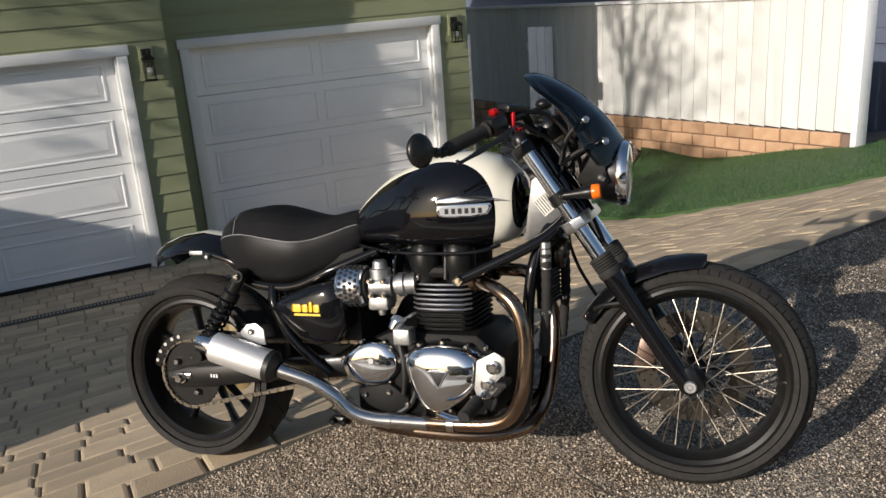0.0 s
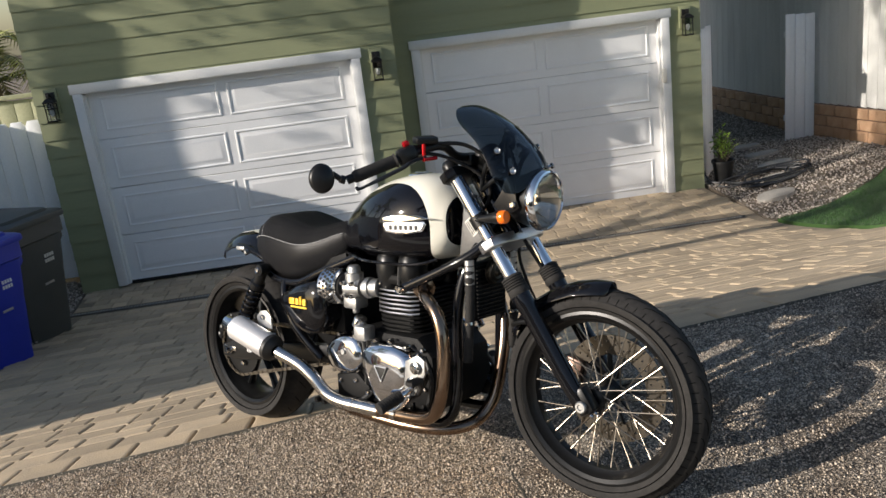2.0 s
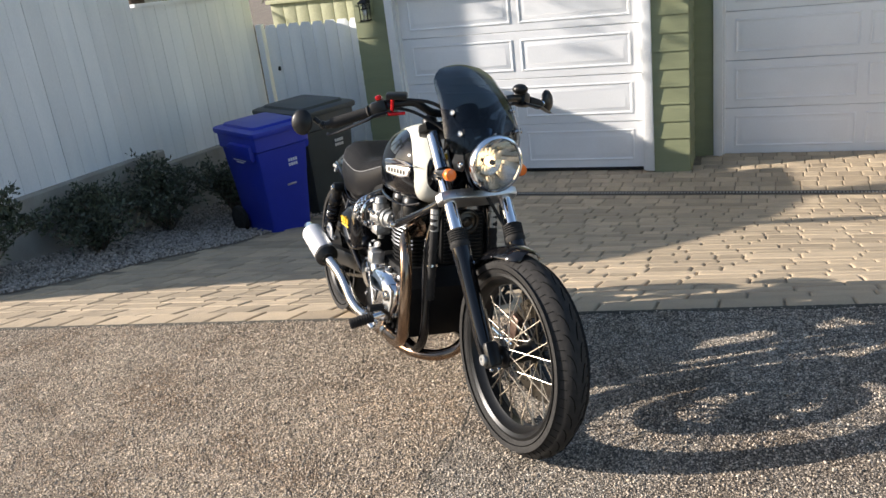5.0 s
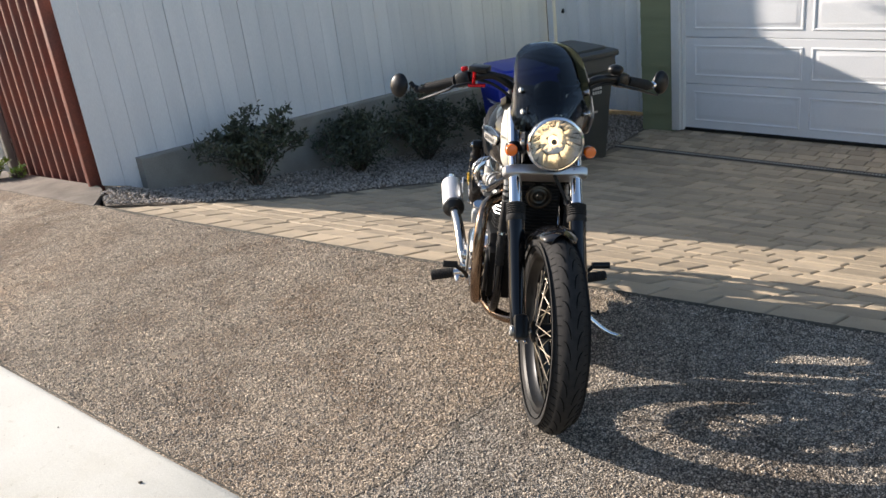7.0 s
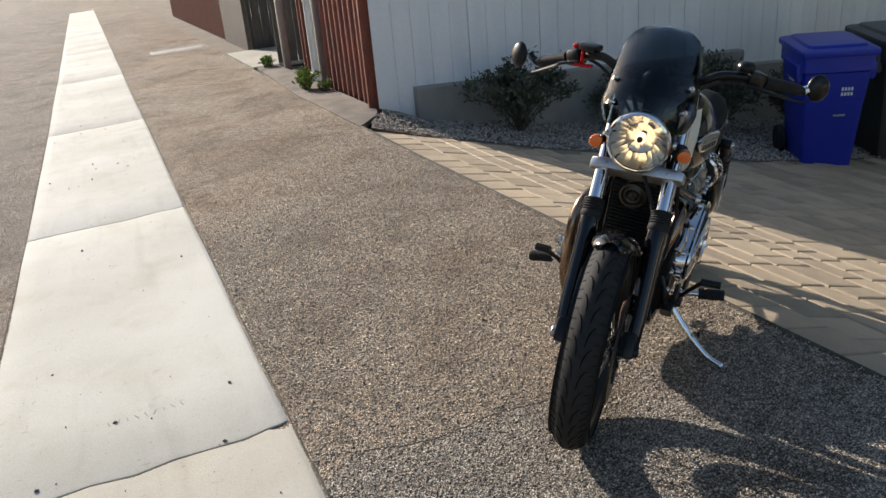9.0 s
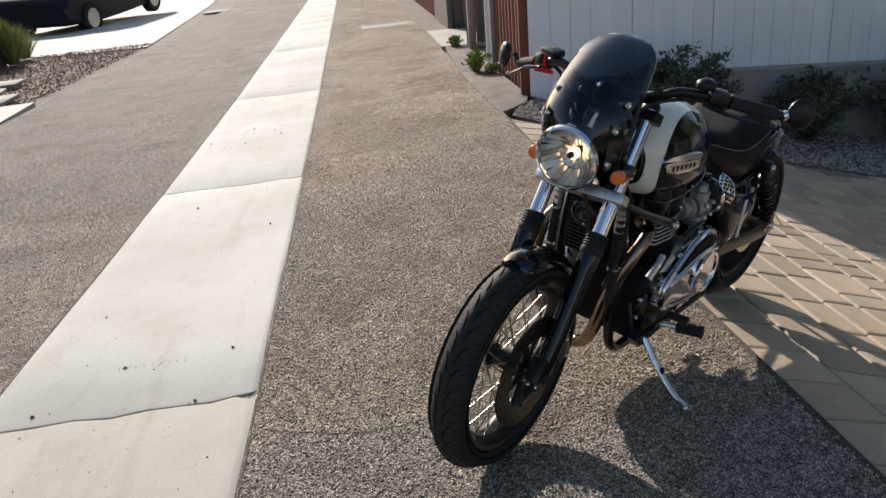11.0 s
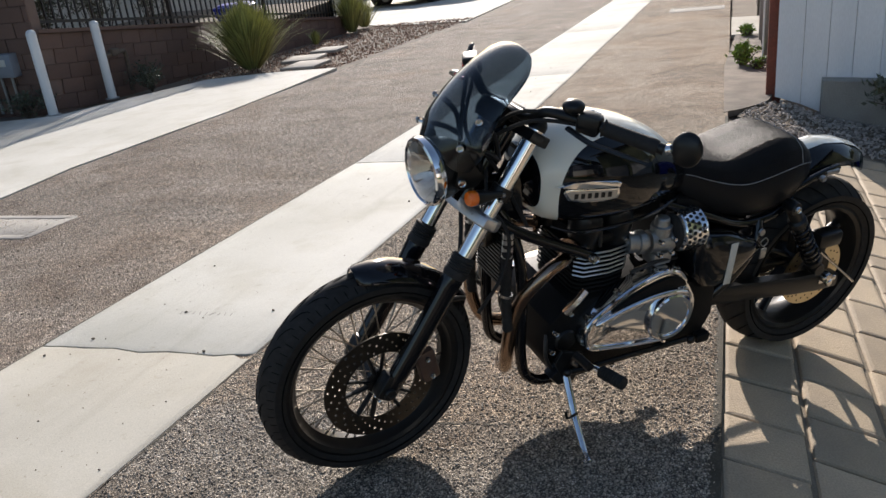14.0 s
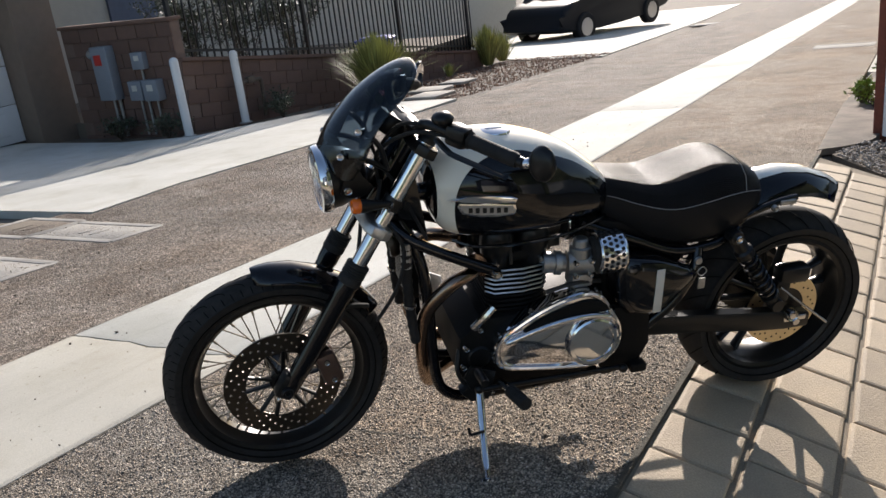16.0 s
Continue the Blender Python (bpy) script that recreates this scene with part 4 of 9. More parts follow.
box(bm, (17.5, 10.65, 1.3), (6, 0.2, 5))
part("wall", bm, M_CREAM, nb2)
bm = B()
for i in range(4):
    box(bm, (15.9, 10.53, -0.9 + 0.54 * i), (2.6, 0.04, 0.53), 0.006)
    for c in range(3):
        box(bm, (15.05 + 0.85 * c, 10.505, -0.9 + 0.54 * i), (0.62, 0.02, 0.3), 0.009)
part("garage_door", bm, M_DOOR, nb2)
bm = B()
box(bm, (14.52, 10.5, 0.1), (0.14, 0.08, 2.6), 0.005)
box(bm, (15.9, 10.5, 1.36), (2.9, 0.08, 0.14), 0.005)
part("door_frame", bm, M_WHITE, nb2)
bm = B()
prism(bm, [(9.8, 3.8), (13, 5.2), (16, 3.8), (16, 4.0), (13, 5.4), (9.8, 4.0)], 14, 21, axis="x")
part("roof", bm, M_ROOF, nb2)

# ---- far side of the alley: garage, block walls ----
fg = thing("opposite_garage", "tan stucco garage with a pale door", "house")
for c, size in (((-4.63, -9.25, 1.2), (0.72, 0.5, 3.9)), ((-0.5, -9.3, 2.5), (7.6, 0.4, 1.3)), ((-1.0, -12, 1.6), (8.0, 0.3, 4.6)),
                ((-4.85, -10.6, 1.2), (0.28, 2.4, 3.9)), ((3.2, -10.6, 1.2), (0.4, 3.2, 3.9))):
    bm = B()
    box(bm, c, size, 0.01)
    part("wall", bm, M_STUCCO, fg)
for i in range(4):
    bm = B()
    box(bm, (-1.9, -9.42, -0.28 + 0.57 * i), (4.7, 0.05, 0.56), 0.006)
    for c in range(4):
        box(bm, (-3.6 + 1.13 * c, -9.39, -0.28 + 0.57 * i), (0.85, 0.03, 0.32), 0.012)
    part("door_section", bm, M_DOOR, fg)
bm = B()
prism(bm, [(-13, 3.1), (-10.8, 4.3), (-8.5, 3.1), (-8.5, 3.25), (-10.8, 4.5), (-13, 3.25)], -5.6, 4.0, axis="x")
part("roof", bm, M_ROOF, fg)

meter_wall = thing("meter_wall", "brown concrete block wall carrying utility meters", "wall", kind="structure")
bm = B()
box(bm, (-4.93, -7.6, 0.1), (0.16, 2.3, 1.78))
part("block_core", bm, M_MORTAR, meter_wall)
bm = B()
box(bm, (-4.93, -7.6, 1.0), (0.24, 2.34, 0.05), 0.006)
part("coping", bm, M_BROWNBLOCK, meter_wall)
low_wall = thing("low_wall", "low brown concrete block wall under an iron fence", "wall", kind="structure")


def low_top(x):
    return 0.47 + (x + 4.85) * 0.139


bm = B()
loft(bm, [[(x, -6.58, -1.8), (x, -6.42, -1.8), (x, -6.42, low_top(x) - 0.05), (x, -6.58, low_top(x) - 0.05)] for x in (-4.85, -14.2)])
part("block_core", bm, M_MORTAR, low_wall)
bm = B()
loft(bm, [[(x, -6.62, low_top(x) - 0.05), (x, -6.36, low_top(x) - 0.05), (x, -6.36, low_top(x)), (x, -6.62, low_top(x))] for x in (-4.85, -14.25)])
part("coping", bm, M_BROWNBLOCK, low_wall)


def opposite_blocks():
    for row in range(9):
        y = -8.72 + (0.2 if row % 2 else 0)
        z = 0.87 - row * 0.2
        while y < -6.5:
            bm = B()
            w = min(0.39, -6.45 - y)
            box(bm, (-4.842, y + w / 2, z), (0.03, w - 0.005, 0.194), 0.004, seg=1)
            part("brick", bm, M_BROWNBLOCK, meter_wall)
            y += 0.4
    for row in range(5):
        x = -4.85 - (0.2 if row % 2 else 0)
        while x > -14.0:
            c = x - 0.2
            z = low_top(c) - 0.155 - row * 0.2
            if z > land(c, -6.4) - 0.1:
                bm = B()
                box(bm, (0, 0, 0), (0.395, 0.03, 0.194), 0.004, seg=1)
                ob = part("brick", bm, M_BROWNBLOCK, low_wall)
                ob.matrix_basis = pose(c, -6.413, z, 0, -7.9, 0)
            x -= 0.4


# red corrugated fence and what follows along the alley
red_fence = thing("corrugated_fence", "rust red corrugated metal fence with a flat end post", "fence", kind="structure")
bm = B()
box(bm, (-3.52, 2.39, 0.45), (0.05, 0.12, 1.75), 0.004)
part("end_post", bm, M_RUST, red_fence)
for x0, x1, y0 in ((-3.56, -5.35, 2.42), (-5.95, -7.35, 2.62), (-13.5, -24.0, 2.50)):
    bm = B()
    n = int(abs(x1 - x0) / 0.031)
    pts = []
    for i in range(n + 1):
        pts.append((x0 + (x1 - x0) * i / n, y0 + (0.0, 0.0, 0.014, 0.045, 0.045, 0.014)[i % 6]))
    front = [[(x, y, land(x, 2.0) - 0.03) for x, y in pts], [(x, y, 1.35) for x, y in pts]]
    loft(bm, front, closed_ring=False)
    part("corrugated_sheet", bm, M_RUST, red_fence)
for n_, x, y, mm, w, z0, z1 in (("steel_post", -5.40, 2.40, M_STEELPIPE, 0.07, -0.6, 1.4), ("steel_post", -7.42, 2.42, M_STEELPIPE, 0.09, -0.8, 1.4)):
    bm = B()
    box(bm, (x, y, (z0 + z1) / 2), (w, w, z1 - z0), 0.006)
    part(n_, bm, mm, red_fence)
pipe_post = thing("pipe_post", "short white plastic pipe standing in the fence gap", "pipe", pose(-5.78, 2.42, land(-5.78, 2.0) - 0.05))
bm = lathe(B(), [(0.050, 0.0), (0.056, 0.0), (0.056, 1.02), (0.050, 1.02)], pose(0, 0, 0, 0, -90, 0), 24, closed=True)
part("pipe", bm, M_WHITE, pipe_post)
bm = lathe(B(), [(0.0, 1.06), (0.058, 1.055), (0.064, 1.04), (0.064, 0.98), (0.0565, 0.98)], pose(0, 0, 0, 0, -90, 0), 24)
part("pipe_cap", bm, M_WHITE, pipe_post)
grey_fence = thing("grey_fence", "weathered grey board fence along the alley", "fence", kind="structure")
x = -10.5
while x > -13.4:
    bm = B()
    box(bm, (x, 2.5, 0.0), (0.14, 0.02, 3.2), 0.003)
    part("board", bm, M_GREYWOOD, grey_fence)
    x -= 0.147
for a, b, c in ((-10.5, 2.5, 3.6), (-8.05, 2.5, 3.6)):
    x = b
    while x < c:
        bm = B()
        box(bm, (a, x, 0.2), (0.02, 0.14, 2.6), 0.003)
        part("board", bm, M_GREYWOOD, grey_fence)
        x += 0.147
bm = B()
box(bm, (-9.3, 3.7, 0.2), (2.6, 0.05, 2.8))
part("shed_door", bm, M_GREYWOOD, grey_fence)
# far closing walls
bm = B()
box(bm, (-52, 4.5, 0), (50, 0.2, 7))
tagged(finish("wall_alley_far", bm, M_CREAM), "pale wall along the far alley", "wall", kind="structure")

# neighbour's house and roof to the west, behind the fence
wn_house = thing("house_behind_fence", "pale stucco house with a grey shingle roof behind the fence", "house")
bm = B()
box(bm, (-12.5, 14.0, 0.2), (6.0, 8, 3.2))
part("wall", bm, M_CREAM, wn_house)
bm = B()
prism(bm, [(9.5, 1.75), (14, 3.0), (18.5, 1.75), (18.5, 1.95), (14, 3.2), (9.5, 1.95)], -16, -9.2, axis="x")
part("roof", bm, M_ROOF, wn_house)

# ---- the motorcycle ----
# built upright with x ahead, y left, z up, the rear wheel standing at the origin; then leaned on its stand
BIKE = Matrix.Translation((1.2513, 2.1837, 0.0131)) @ pose(0, 0, 0, 0, 0, -47.34) @ pose(0, 0, 0, 0, -3.02, 0) @ pose(0, 0, 0, -10, 0, 0)
bike = thing("motorcycle", "black and ivory cafe-racer motorcycle leaning on its side stand", "motorcycle", BIKE)
RAX = Vector((-0.022, -0.004, 0.282))                    # rear axle
FAX = Vector((1.505, 0, 0.331))                  # front axle
RAKE = radians(32.4)
STEER_AXIS = Vector((-math.sin(RAKE), 0, math.cos(RAKE)))
STEER = Matrix.Translation((1.17, 0, 0.86)) @ Matrix.Rotation(radians(4.8), 4, STEER_AXIS) @ Matrix.Rotation(radians(3.4), 4, "X") @ Matrix.Translation((-1.17, 0, -0.86))


def fpart(name, bm, material, parent=None, label="", angle=38):
    """A part that turns with the front fork."""
    bmesh.ops.transform(bm, matrix=STEER, verts=bm.verts)
    return part(name, bm, material, parent or bike, label, angle)


def bpart(name, bm, material, parent=None, label="", angle=38):
    return part(name, bm, material, parent or bike, label, angle)


TOY = pose(0, 0, 0, 0, 0, 90)                    # turns the lathe's axis to y


def wheel_m(c):
    return Matrix.Translation(c) @ TOY


def tyre_profile(R, half, rim, crown):
    """(radius, across) round a tyre's section, from bead to bead."""
    w = half
    pts = [(rim - 0.004, -w * 0.62), (rim + 0.006, -w * 0.80), (rim + (R - rim) * 0.35, -w * 0.985), (rim + (R - rim) * 0.58, -w), (R - crown * 1.0, -w * 0.90)]
    for i in range(1, 8):
        a = -0.90 + 1.8 * i / 8
        pts.append((R - crown * (abs(a) / 0.9) ** 2.0, a * w))
    pts += [(r, -h) for r, h in pts[:5][::-1]]
    return pts


def tread_grooves(bm, c, R, half, crown, count, reach, depth=0.004, lean=0.05):
    """Sipes as dark strands a hair over the tread, shade put into the colour."""
    for i in range(count):
        for s in (-1, 1):
            a0 = 2 * math.pi * (i + (0.5 if s > 0 else 0)) / count
            pts = []
            for k in range(6):
                f = 0.12 + reach * k / 5
                a = a0 + lean * k / 5 * 2.0
                r = R - crown * (f / 0.9) ** 2.0 + 0.0006 if f < 0.9 else R - crown + 0.0006
                pts.append(Vector((c.x + r * math.cos(a), s * f * half, c.z + r * math.sin(a))))
            tube(bm, pts, [0.001, 0.0024, 0.0028, 0.0026, 0.002, 0.001], 5, flat=0.5)


def road_tread(bm, c, R, half, crown, count):
    """Fine road tread: hooked grooves either side of the crown and short sipes on the shoulders."""
    def on(s, f, a):
        r = R - crown * (f / 0.9) ** 2.0 + 0.0004
        return Vector((c.x + r * math.cos(a), s * f * half, c.z + r * math.sin(a)))
    step = 2 * math.pi / count
    for i in range(count):
        for s in (-1, 1):
            a0 = step * (i + (0.5 if s > 0 else 0))
            hook = ((0.16, 0.0), (0.19, 0.30), (0.27, 0.62), (0.40, 0.85), (0.52, 0.92))
            tube(bm, [on(s, f, a0 + step * q) for f, q in hook], [0.0008, 0.0018, 0.0018, 0.0015, 0.0007], 5, flat=0.5)
            for q in (0.1, 0.6):
                tube(bm, [on(s, f, a0 + step * (q + 0.12 * f)) for f in (0.58, 0.70, 0.84)], [0.0008, 0.0014, 0.0008], 5, flat=0.5)


# rear wheel
bm = lathe(B(), [(0.036, -0.07), (0.042, -0.045), (0.042, 0.045), (0.036, 0.07), (0.012, 0.07), (0.012, -0.07)], wheel_m(RAX), 24, closed=True)
rear_wheel = bpart("rear_wheel", bm, M_BLACKSATIN, None, "black cast rear wheel with a wide tyre")
bm = lathe(B(), tyre_profile(0.305, 0.088, 0.228, 0.050), wheel_m(RAX), 72)
bpart("tyre", bm, M_RUBBER, rear_wheel, "worn wide black rubber tyre")
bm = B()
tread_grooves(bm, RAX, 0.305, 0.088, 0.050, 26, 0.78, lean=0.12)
tagged(bpart("tread_groove", bm, M_RUBBERSHADE, rear_wheel), kind="stuff")
bm = lathe(B(), [(r + 0.003, h) for r, h in ((0.226, -0.062), (0.232, -0.072), (0.222, -0.074), (0.212, -0.066), (0.208, -0.04), (0.196, -0.02), (0.196, 0.02), (0.208, 0.04), (0.212, 0.066), (0.222, 0.074), (0.232, 0.072), (0.226, 0.062))], wheel_m(RAX), 64, closed=True)
bpart("rim", bm, M_BLACKSATIN, rear_wheel, "black cast rim")
for i in range(5):
    for d in (-0.13, 0.13):
        a = 2 * math.pi * i / 5 + 0.3
        bm = B()
        p0 = RAX + Vector((0.036 * math.cos(a + d * 2), 0, 0.036 * math.sin(a + d * 2)))
        p1 = RAX + Vector((0.206 * math.cos(a + d * 1.5), 0, 0.206 * math.sin(a + d * 1.5)))
        tube(bm, [p0.lerp(p1, t) for t in (0, 0.35, 0.7, 1)], [0.022, 0.017, 0.015, 0.020], 10, flat=0.55)
        bpart("spoke", bm, M_BLACKSATIN, rear_wheel)
bm = lathe(B(), [(0.075, 0.083), (0.122, 0.083), (0.122, 0.088), (0.075, 0.088)], wheel_m(RAX), 48, closed=True)
bpart("brake_disc", bm, M_BRONZEDISC, rear_wheel, "gold-tinted drilled brake disc")
bm = B()
for i in range(40):
    a = 2 * math.pi * i / 40
    r = 0.092 + 0.018 * (i % 3) / 2
    lathe(bm, [(0, 0.0886), (0.0035, 0.0886), (0.0035, 0.0878), (0, 0.0878)], wheel_m(RAX + Vector((r * math.cos(a), 0, r * math.sin(a)))), 6)
tagged(bpart("drill_hole", bm, M_DARK, rear_wheel), kind="stuff")
bm = B()
lathe(bm, [(0.03, 0.07), (0.055, 0.08), (0.078, 0.086), (0.078, 0.082), (0.05, 0.075)], wheel_m(RAX), 24, closed=True)
bpart("disc_carrier", bm, M_BLACKSATIN, rear_wheel)
# rear sprocket on the right
bm = B()
n = 43
out = [(RAX.x + (0.108 if i % 2 else 0.1035) * math.cos(math.pi * i / n), RAX.z + (0.108 if i % 2 else 0.1035) * math.sin(math.pi * i / n)) for i in range(2 * n)]
prism(bm, out, -0.098, -0.092)
sprocket = bpart("sprocket", bm, M_BLACKSATIN, rear_wheel, "black rear sprocket")
for i in range(5):
    a = 2 * math.pi * i / 5
    bm = B()
    bolt(bm, RAX + Vector((0.062 * math.cos(a), -0.099, 0.062 * math.sin(a))), (0, -1, 0), 0.011, 0.010)
    bpart("sprocket_bolt", bm, M_STEEL, rear_wheel)

# chain: one link after another round the two sprockets
FSP = Vector((0.655, 0, 0.375))


def chain_path():
    p = []
    r1, r2 = 0.108, 0.040
    d = FSP - RAX
    L, base = math.hypot(d.x, d.z), math.atan2(d.z, d.x)
    k = math.acos((r1 - r2) / L)
    def arc(c, r, a0, a1, n):
        return [(c.x + r * math.cos(a0 + (a1 - a0) * i / n), c.z + r * math.sin(a0 + (a1 - a0) * i / n)) for i in range(n)]
    p += arc(RAX, r1, base + k, base + 2 * math.pi - k, 40)
    p += arc(FSP, r2, base - k, base + k, 12)
    return p


def resample(p, step):
    out, acc = [], 0.0
    q = p + [p[0]]
    want = 0.0
    for (x0, z0), (x1, z1) in zip(q, q[1:]):
        L = math.hypot(x1 - x0, z1 - z0)
        while want <= acc + L and L > 0:
            t = (want - acc) / L
            out.append((x0 + (x1 - x0) * t, z0 + (z1 - z0) * t, math.atan2(z1 - z0, x1 - x0)))
            want += step
        acc += L
    return out


link = B()
prism(link, [(math.cos(a) * 0.0058 + (0.0075 if math.cos(a) > 0 else -0.0075), math.sin(a) * (0.0058 if abs(math.cos(a)) > 0.3 else 0.0046)) for a in (2 * math.pi * i / 12 for i in range(12))], -0.0105, -0.0075)
prism(link, [(math.cos(a) * 0.0058 + (0.0075 if math.cos(a) > 0 else -0.0075), math.sin(a) * (0.0058 if abs(math.cos(a)) > 0.3 else 0.0046)) for a in (2 * math.pi * i / 12 for i in range(12))], 0.0075, 0.0105)
for s in (-0.0075, 0.0075):
    lathe(link, [(0, -0.0125), (0.0026, -0.0125), (0.0026, 0.0125), (0, 0.0125)], Matrix.Translation((s, 0, 0)) @ TOY, 6)
link_me = bpy.data.meshes.new("chain_link")
bmesh.ops.recalc_face_normals(link, faces=link.faces)
link.to_mesh(link_me)
link.free()
link_me.materials.append(M_CHAIN)
bm = B()
for i, (x, z, a) in enumerate(resample(chain_path(), 0.0155)):
    t = bmesh.new()
    t.from_mesh(link_me)
    bmesh.ops.transform(t, matrix=Matrix.Translation((x, -0.095 + (0.002 if i % 2 else -0.002), z)) @ pose(0, 0, 0, 0, -math.degrees(a), 0), verts=t.verts)
    me_ = bpy.data.meshes.new("t")
    t.to_mesh(me_)
    t.free()
    bm.from_mesh(me_)
    bpy.data.meshes.remove(me_)
chain = bpart("chain", bm, M_CHAIN, None, "dull steel drive chain")
bpy.data.meshes.remove(link_me)

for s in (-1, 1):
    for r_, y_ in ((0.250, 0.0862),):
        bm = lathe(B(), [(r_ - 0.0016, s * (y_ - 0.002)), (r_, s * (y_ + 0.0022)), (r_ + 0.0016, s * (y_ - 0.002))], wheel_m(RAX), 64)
        bpart("sidewall_ring", bm, M_RUBBERSHADE, rear_wheel)
# swingarm, adjusters, axle
for s, nm in ((-1, "right"), (1, "left")):
    bm = B()
    loft(bm, [[(x, s * (y + dy), z + dz) for dy, dz in ((-0.016, -h), (0.016, -h), (0.020, -h + 0.008), (0.020, h - 0.008), (0.016, h), (-0.016, h))]
              for x, y, z, h in ((-0.075, 0.125, 0.272, 0.024), (0.0, 0.125, 0.282, 0.033), (0.10, 0.125, 0.292, 0.032), (0.3, 0.118, 0.318, 0.030), (0.5, 0.105, 0.335, 0.030), (0.56, 0.10, 0.34, 0.03))])
    sw = bpart("swingarm", bm, M_BLACKSATIN, None, "black swingarm leg")
    bm = B()
    box(bm, (-0.024, s * 0.147, 0.288), (0.075, 0.006, 0.018), 0.003)
    lathe(bm, [(0, 0.165), (0.011, 0.165), (0.013, 0.158), (0.013, 0.148), (0.018, 0.148), (0.018, 0.145), (0, 0.145)] if s > 0 else [(0, -0.165), (0.011, -0.165), (0.013, -0.158), (0.013, -0.148), (0.018, -0.148), (0.018, -0.145), (0, -0.145)], wheel_m(RAX), 12)
    bpart("axle_adjuster", bm, M_STEEL, sw, "bright axle nut and adjuster")
bm = B()
box(bm, (0.10, -0.1462, 0.294), (0.034, 0.0012, 0.016))
sticker = bpart("sticker", bm, M_COVER, None)
bm = B()
for i in range(3):
    box(bm, (0.09 + 0.01 * i, -0.1472, 0.294), (0.005, 0.001, 0.010))
bpart("sticker_print", bm, M_WHITEMARK, sticker)
bm = B()
tube(bm, [RAX + Vector((0, -0.14, 0)), RAX + Vector((0, 0.14, 0))], 0.011, 12)
bpart("axle", bm, M_STEEL)
bm = B()
tube(bm, [(0.54, -0.12, 0.34), (0.54, 0.12, 0.34)], 0.022, 14)
bpart("swingarm_pivot", bm, M_STEEL)
# chain guard with drilled holes
bm = B()
pts = [(RAX.x + 0.135 * math.cos(a), RAX.z + 0.135 * math.sin(a)) for a in [radians(q) for q in (168, 150, 130, 110, 95)]] + [(0.06, 0.432), (0.2, 0.425), (0.2, 0.398), (0.06, 0.405)] + [(RAX.x + 0.112 * math.cos(a), RAX.z + 0.112 * math.sin(a)) for a in [radians(q) for q in (95, 115, 140, 160, 172)]]
prism(bm, pts, -0.112, -0.106, 0.0015)
guard = bpart("chain_guard", bm, M_BLACKSATIN, None, "black chain guard with drilled holes")
bm = B()
for q in (160, 145, 130, 115, 102):
    a = radians(q)
    lathe(bm, [(0, -0.1128), (0.006, -0.1128), (0.006, -0.1122), (0, -0.1122)], wheel_m(RAX + Vector((0.124 * math.cos(a), 0, 0.124 * math.sin(a)))), 10)
bpart("drilled_hole", bm, M_ALU, guard)
# rear caliper and brake rod on the left
bm = B()
box(bm, (-0.015, 0.105, 0.425), (0.10, 0.055, 0.055), 0.014, pose(0.0, 0, 0, 0, 0, 0))
box(bm, (0.02, 0.11, 0.375), (0.05, 0.04, 0.08), 0.01)
bpart("rear_caliper", bm, M_BLACKSATIN)
bm = B()
tube(bm, [(0.05, 0.15, 0.41), (-0.12, 0.17, 0.27)], 0.004, 8)
bolt(bm, (0.0, 0.15, 0.31), (0, 1, 0), 0.02, 0.02)
bpart("left_link", bm, M_STEEL)

# shocks
for s in (-1, 1):
    top, bot = Vector((0.238, s * 0.158, 0.612)), Vector((0.065, s * 0.158, 0.362))
    m = axis_to(bot, top)
    L = (top - bot).length
    bm = lathe(B(), [(0, -0.01), (0.016, -0.01), (0.018, 0.0), (0.018, 0.03), (0.026, 0.034), (0.026, 0.044), (0.016, 0.046), (0.016, L * 0.72), (0.027, L * 0.73), (0.027, L * 0.80), (0.02, L * 0.82), (0.02, L), (0, L)], m, 18)
    shock = bpart("shock_absorber", bm, M_BLACKSATIN, None, "black coil-over rear shock")
    bm = B()
    coil = []
    for i in range(8 * 14 + 1):
        a = 2 * math.pi * i / 14
        coil.append(m @ Vector((0.045 + (L * 0.73 - 0.045) * i / (8 * 14), 0.024 * math.cos(a), 0.024 * math.sin(a))))
    tube(bm, coil, 0.0048, 7)
    bpart("coil_spring", bm, M_BLACKGLOSS, shock)
    for p in (top, bot):
        bm = lathe(B(), [(0, -0.02), (0.019, -0.02), (0.021, -0.012), (0.021, 0.012), (0.019, 0.02), (0, 0.02)], Matrix.Translation(p) @ TOY, 16)
        bpart("bush", bm, M_BLACKSATIN, shock)
    bm = B()
    bolt(bm, top + Vector((0, s * 0.02, 0)), (0, s, 0), 0.011, 0.01)
    bpart("bolt", bm, M_STEEL, shock)

# rear mudguard: a curved black blade with an ivory stripe
def guard_ring(x, z, ang, half, crown, t):
    """A section across a mudguard at (x, z), square to the angle."""
    up = Vector((-math.sin(ang), 0, math.cos(ang)))
    o = Vector((x, 0, z))
    outer = [o + Vector((0, half * f, 0)) - up * (crown * abs(f) ** 2.4) for f in (-1, -0.85, -0.6, -0.3, 0, 0.3, 0.6, 0.85, 1)]
    inner = [p - up * t for p in outer[::-1]]
    return outer + inner


def guard_along(c, R, degs, half, crown, t=0.003):
    rings = []
    for d, h in zip(degs, half):
        a = radians(d)
        rings.append(guard_ring(c[0] + R * math.cos(a), c[2] + R * math.sin(a), a - math.pi / 2, h, crown, t))
    return rings


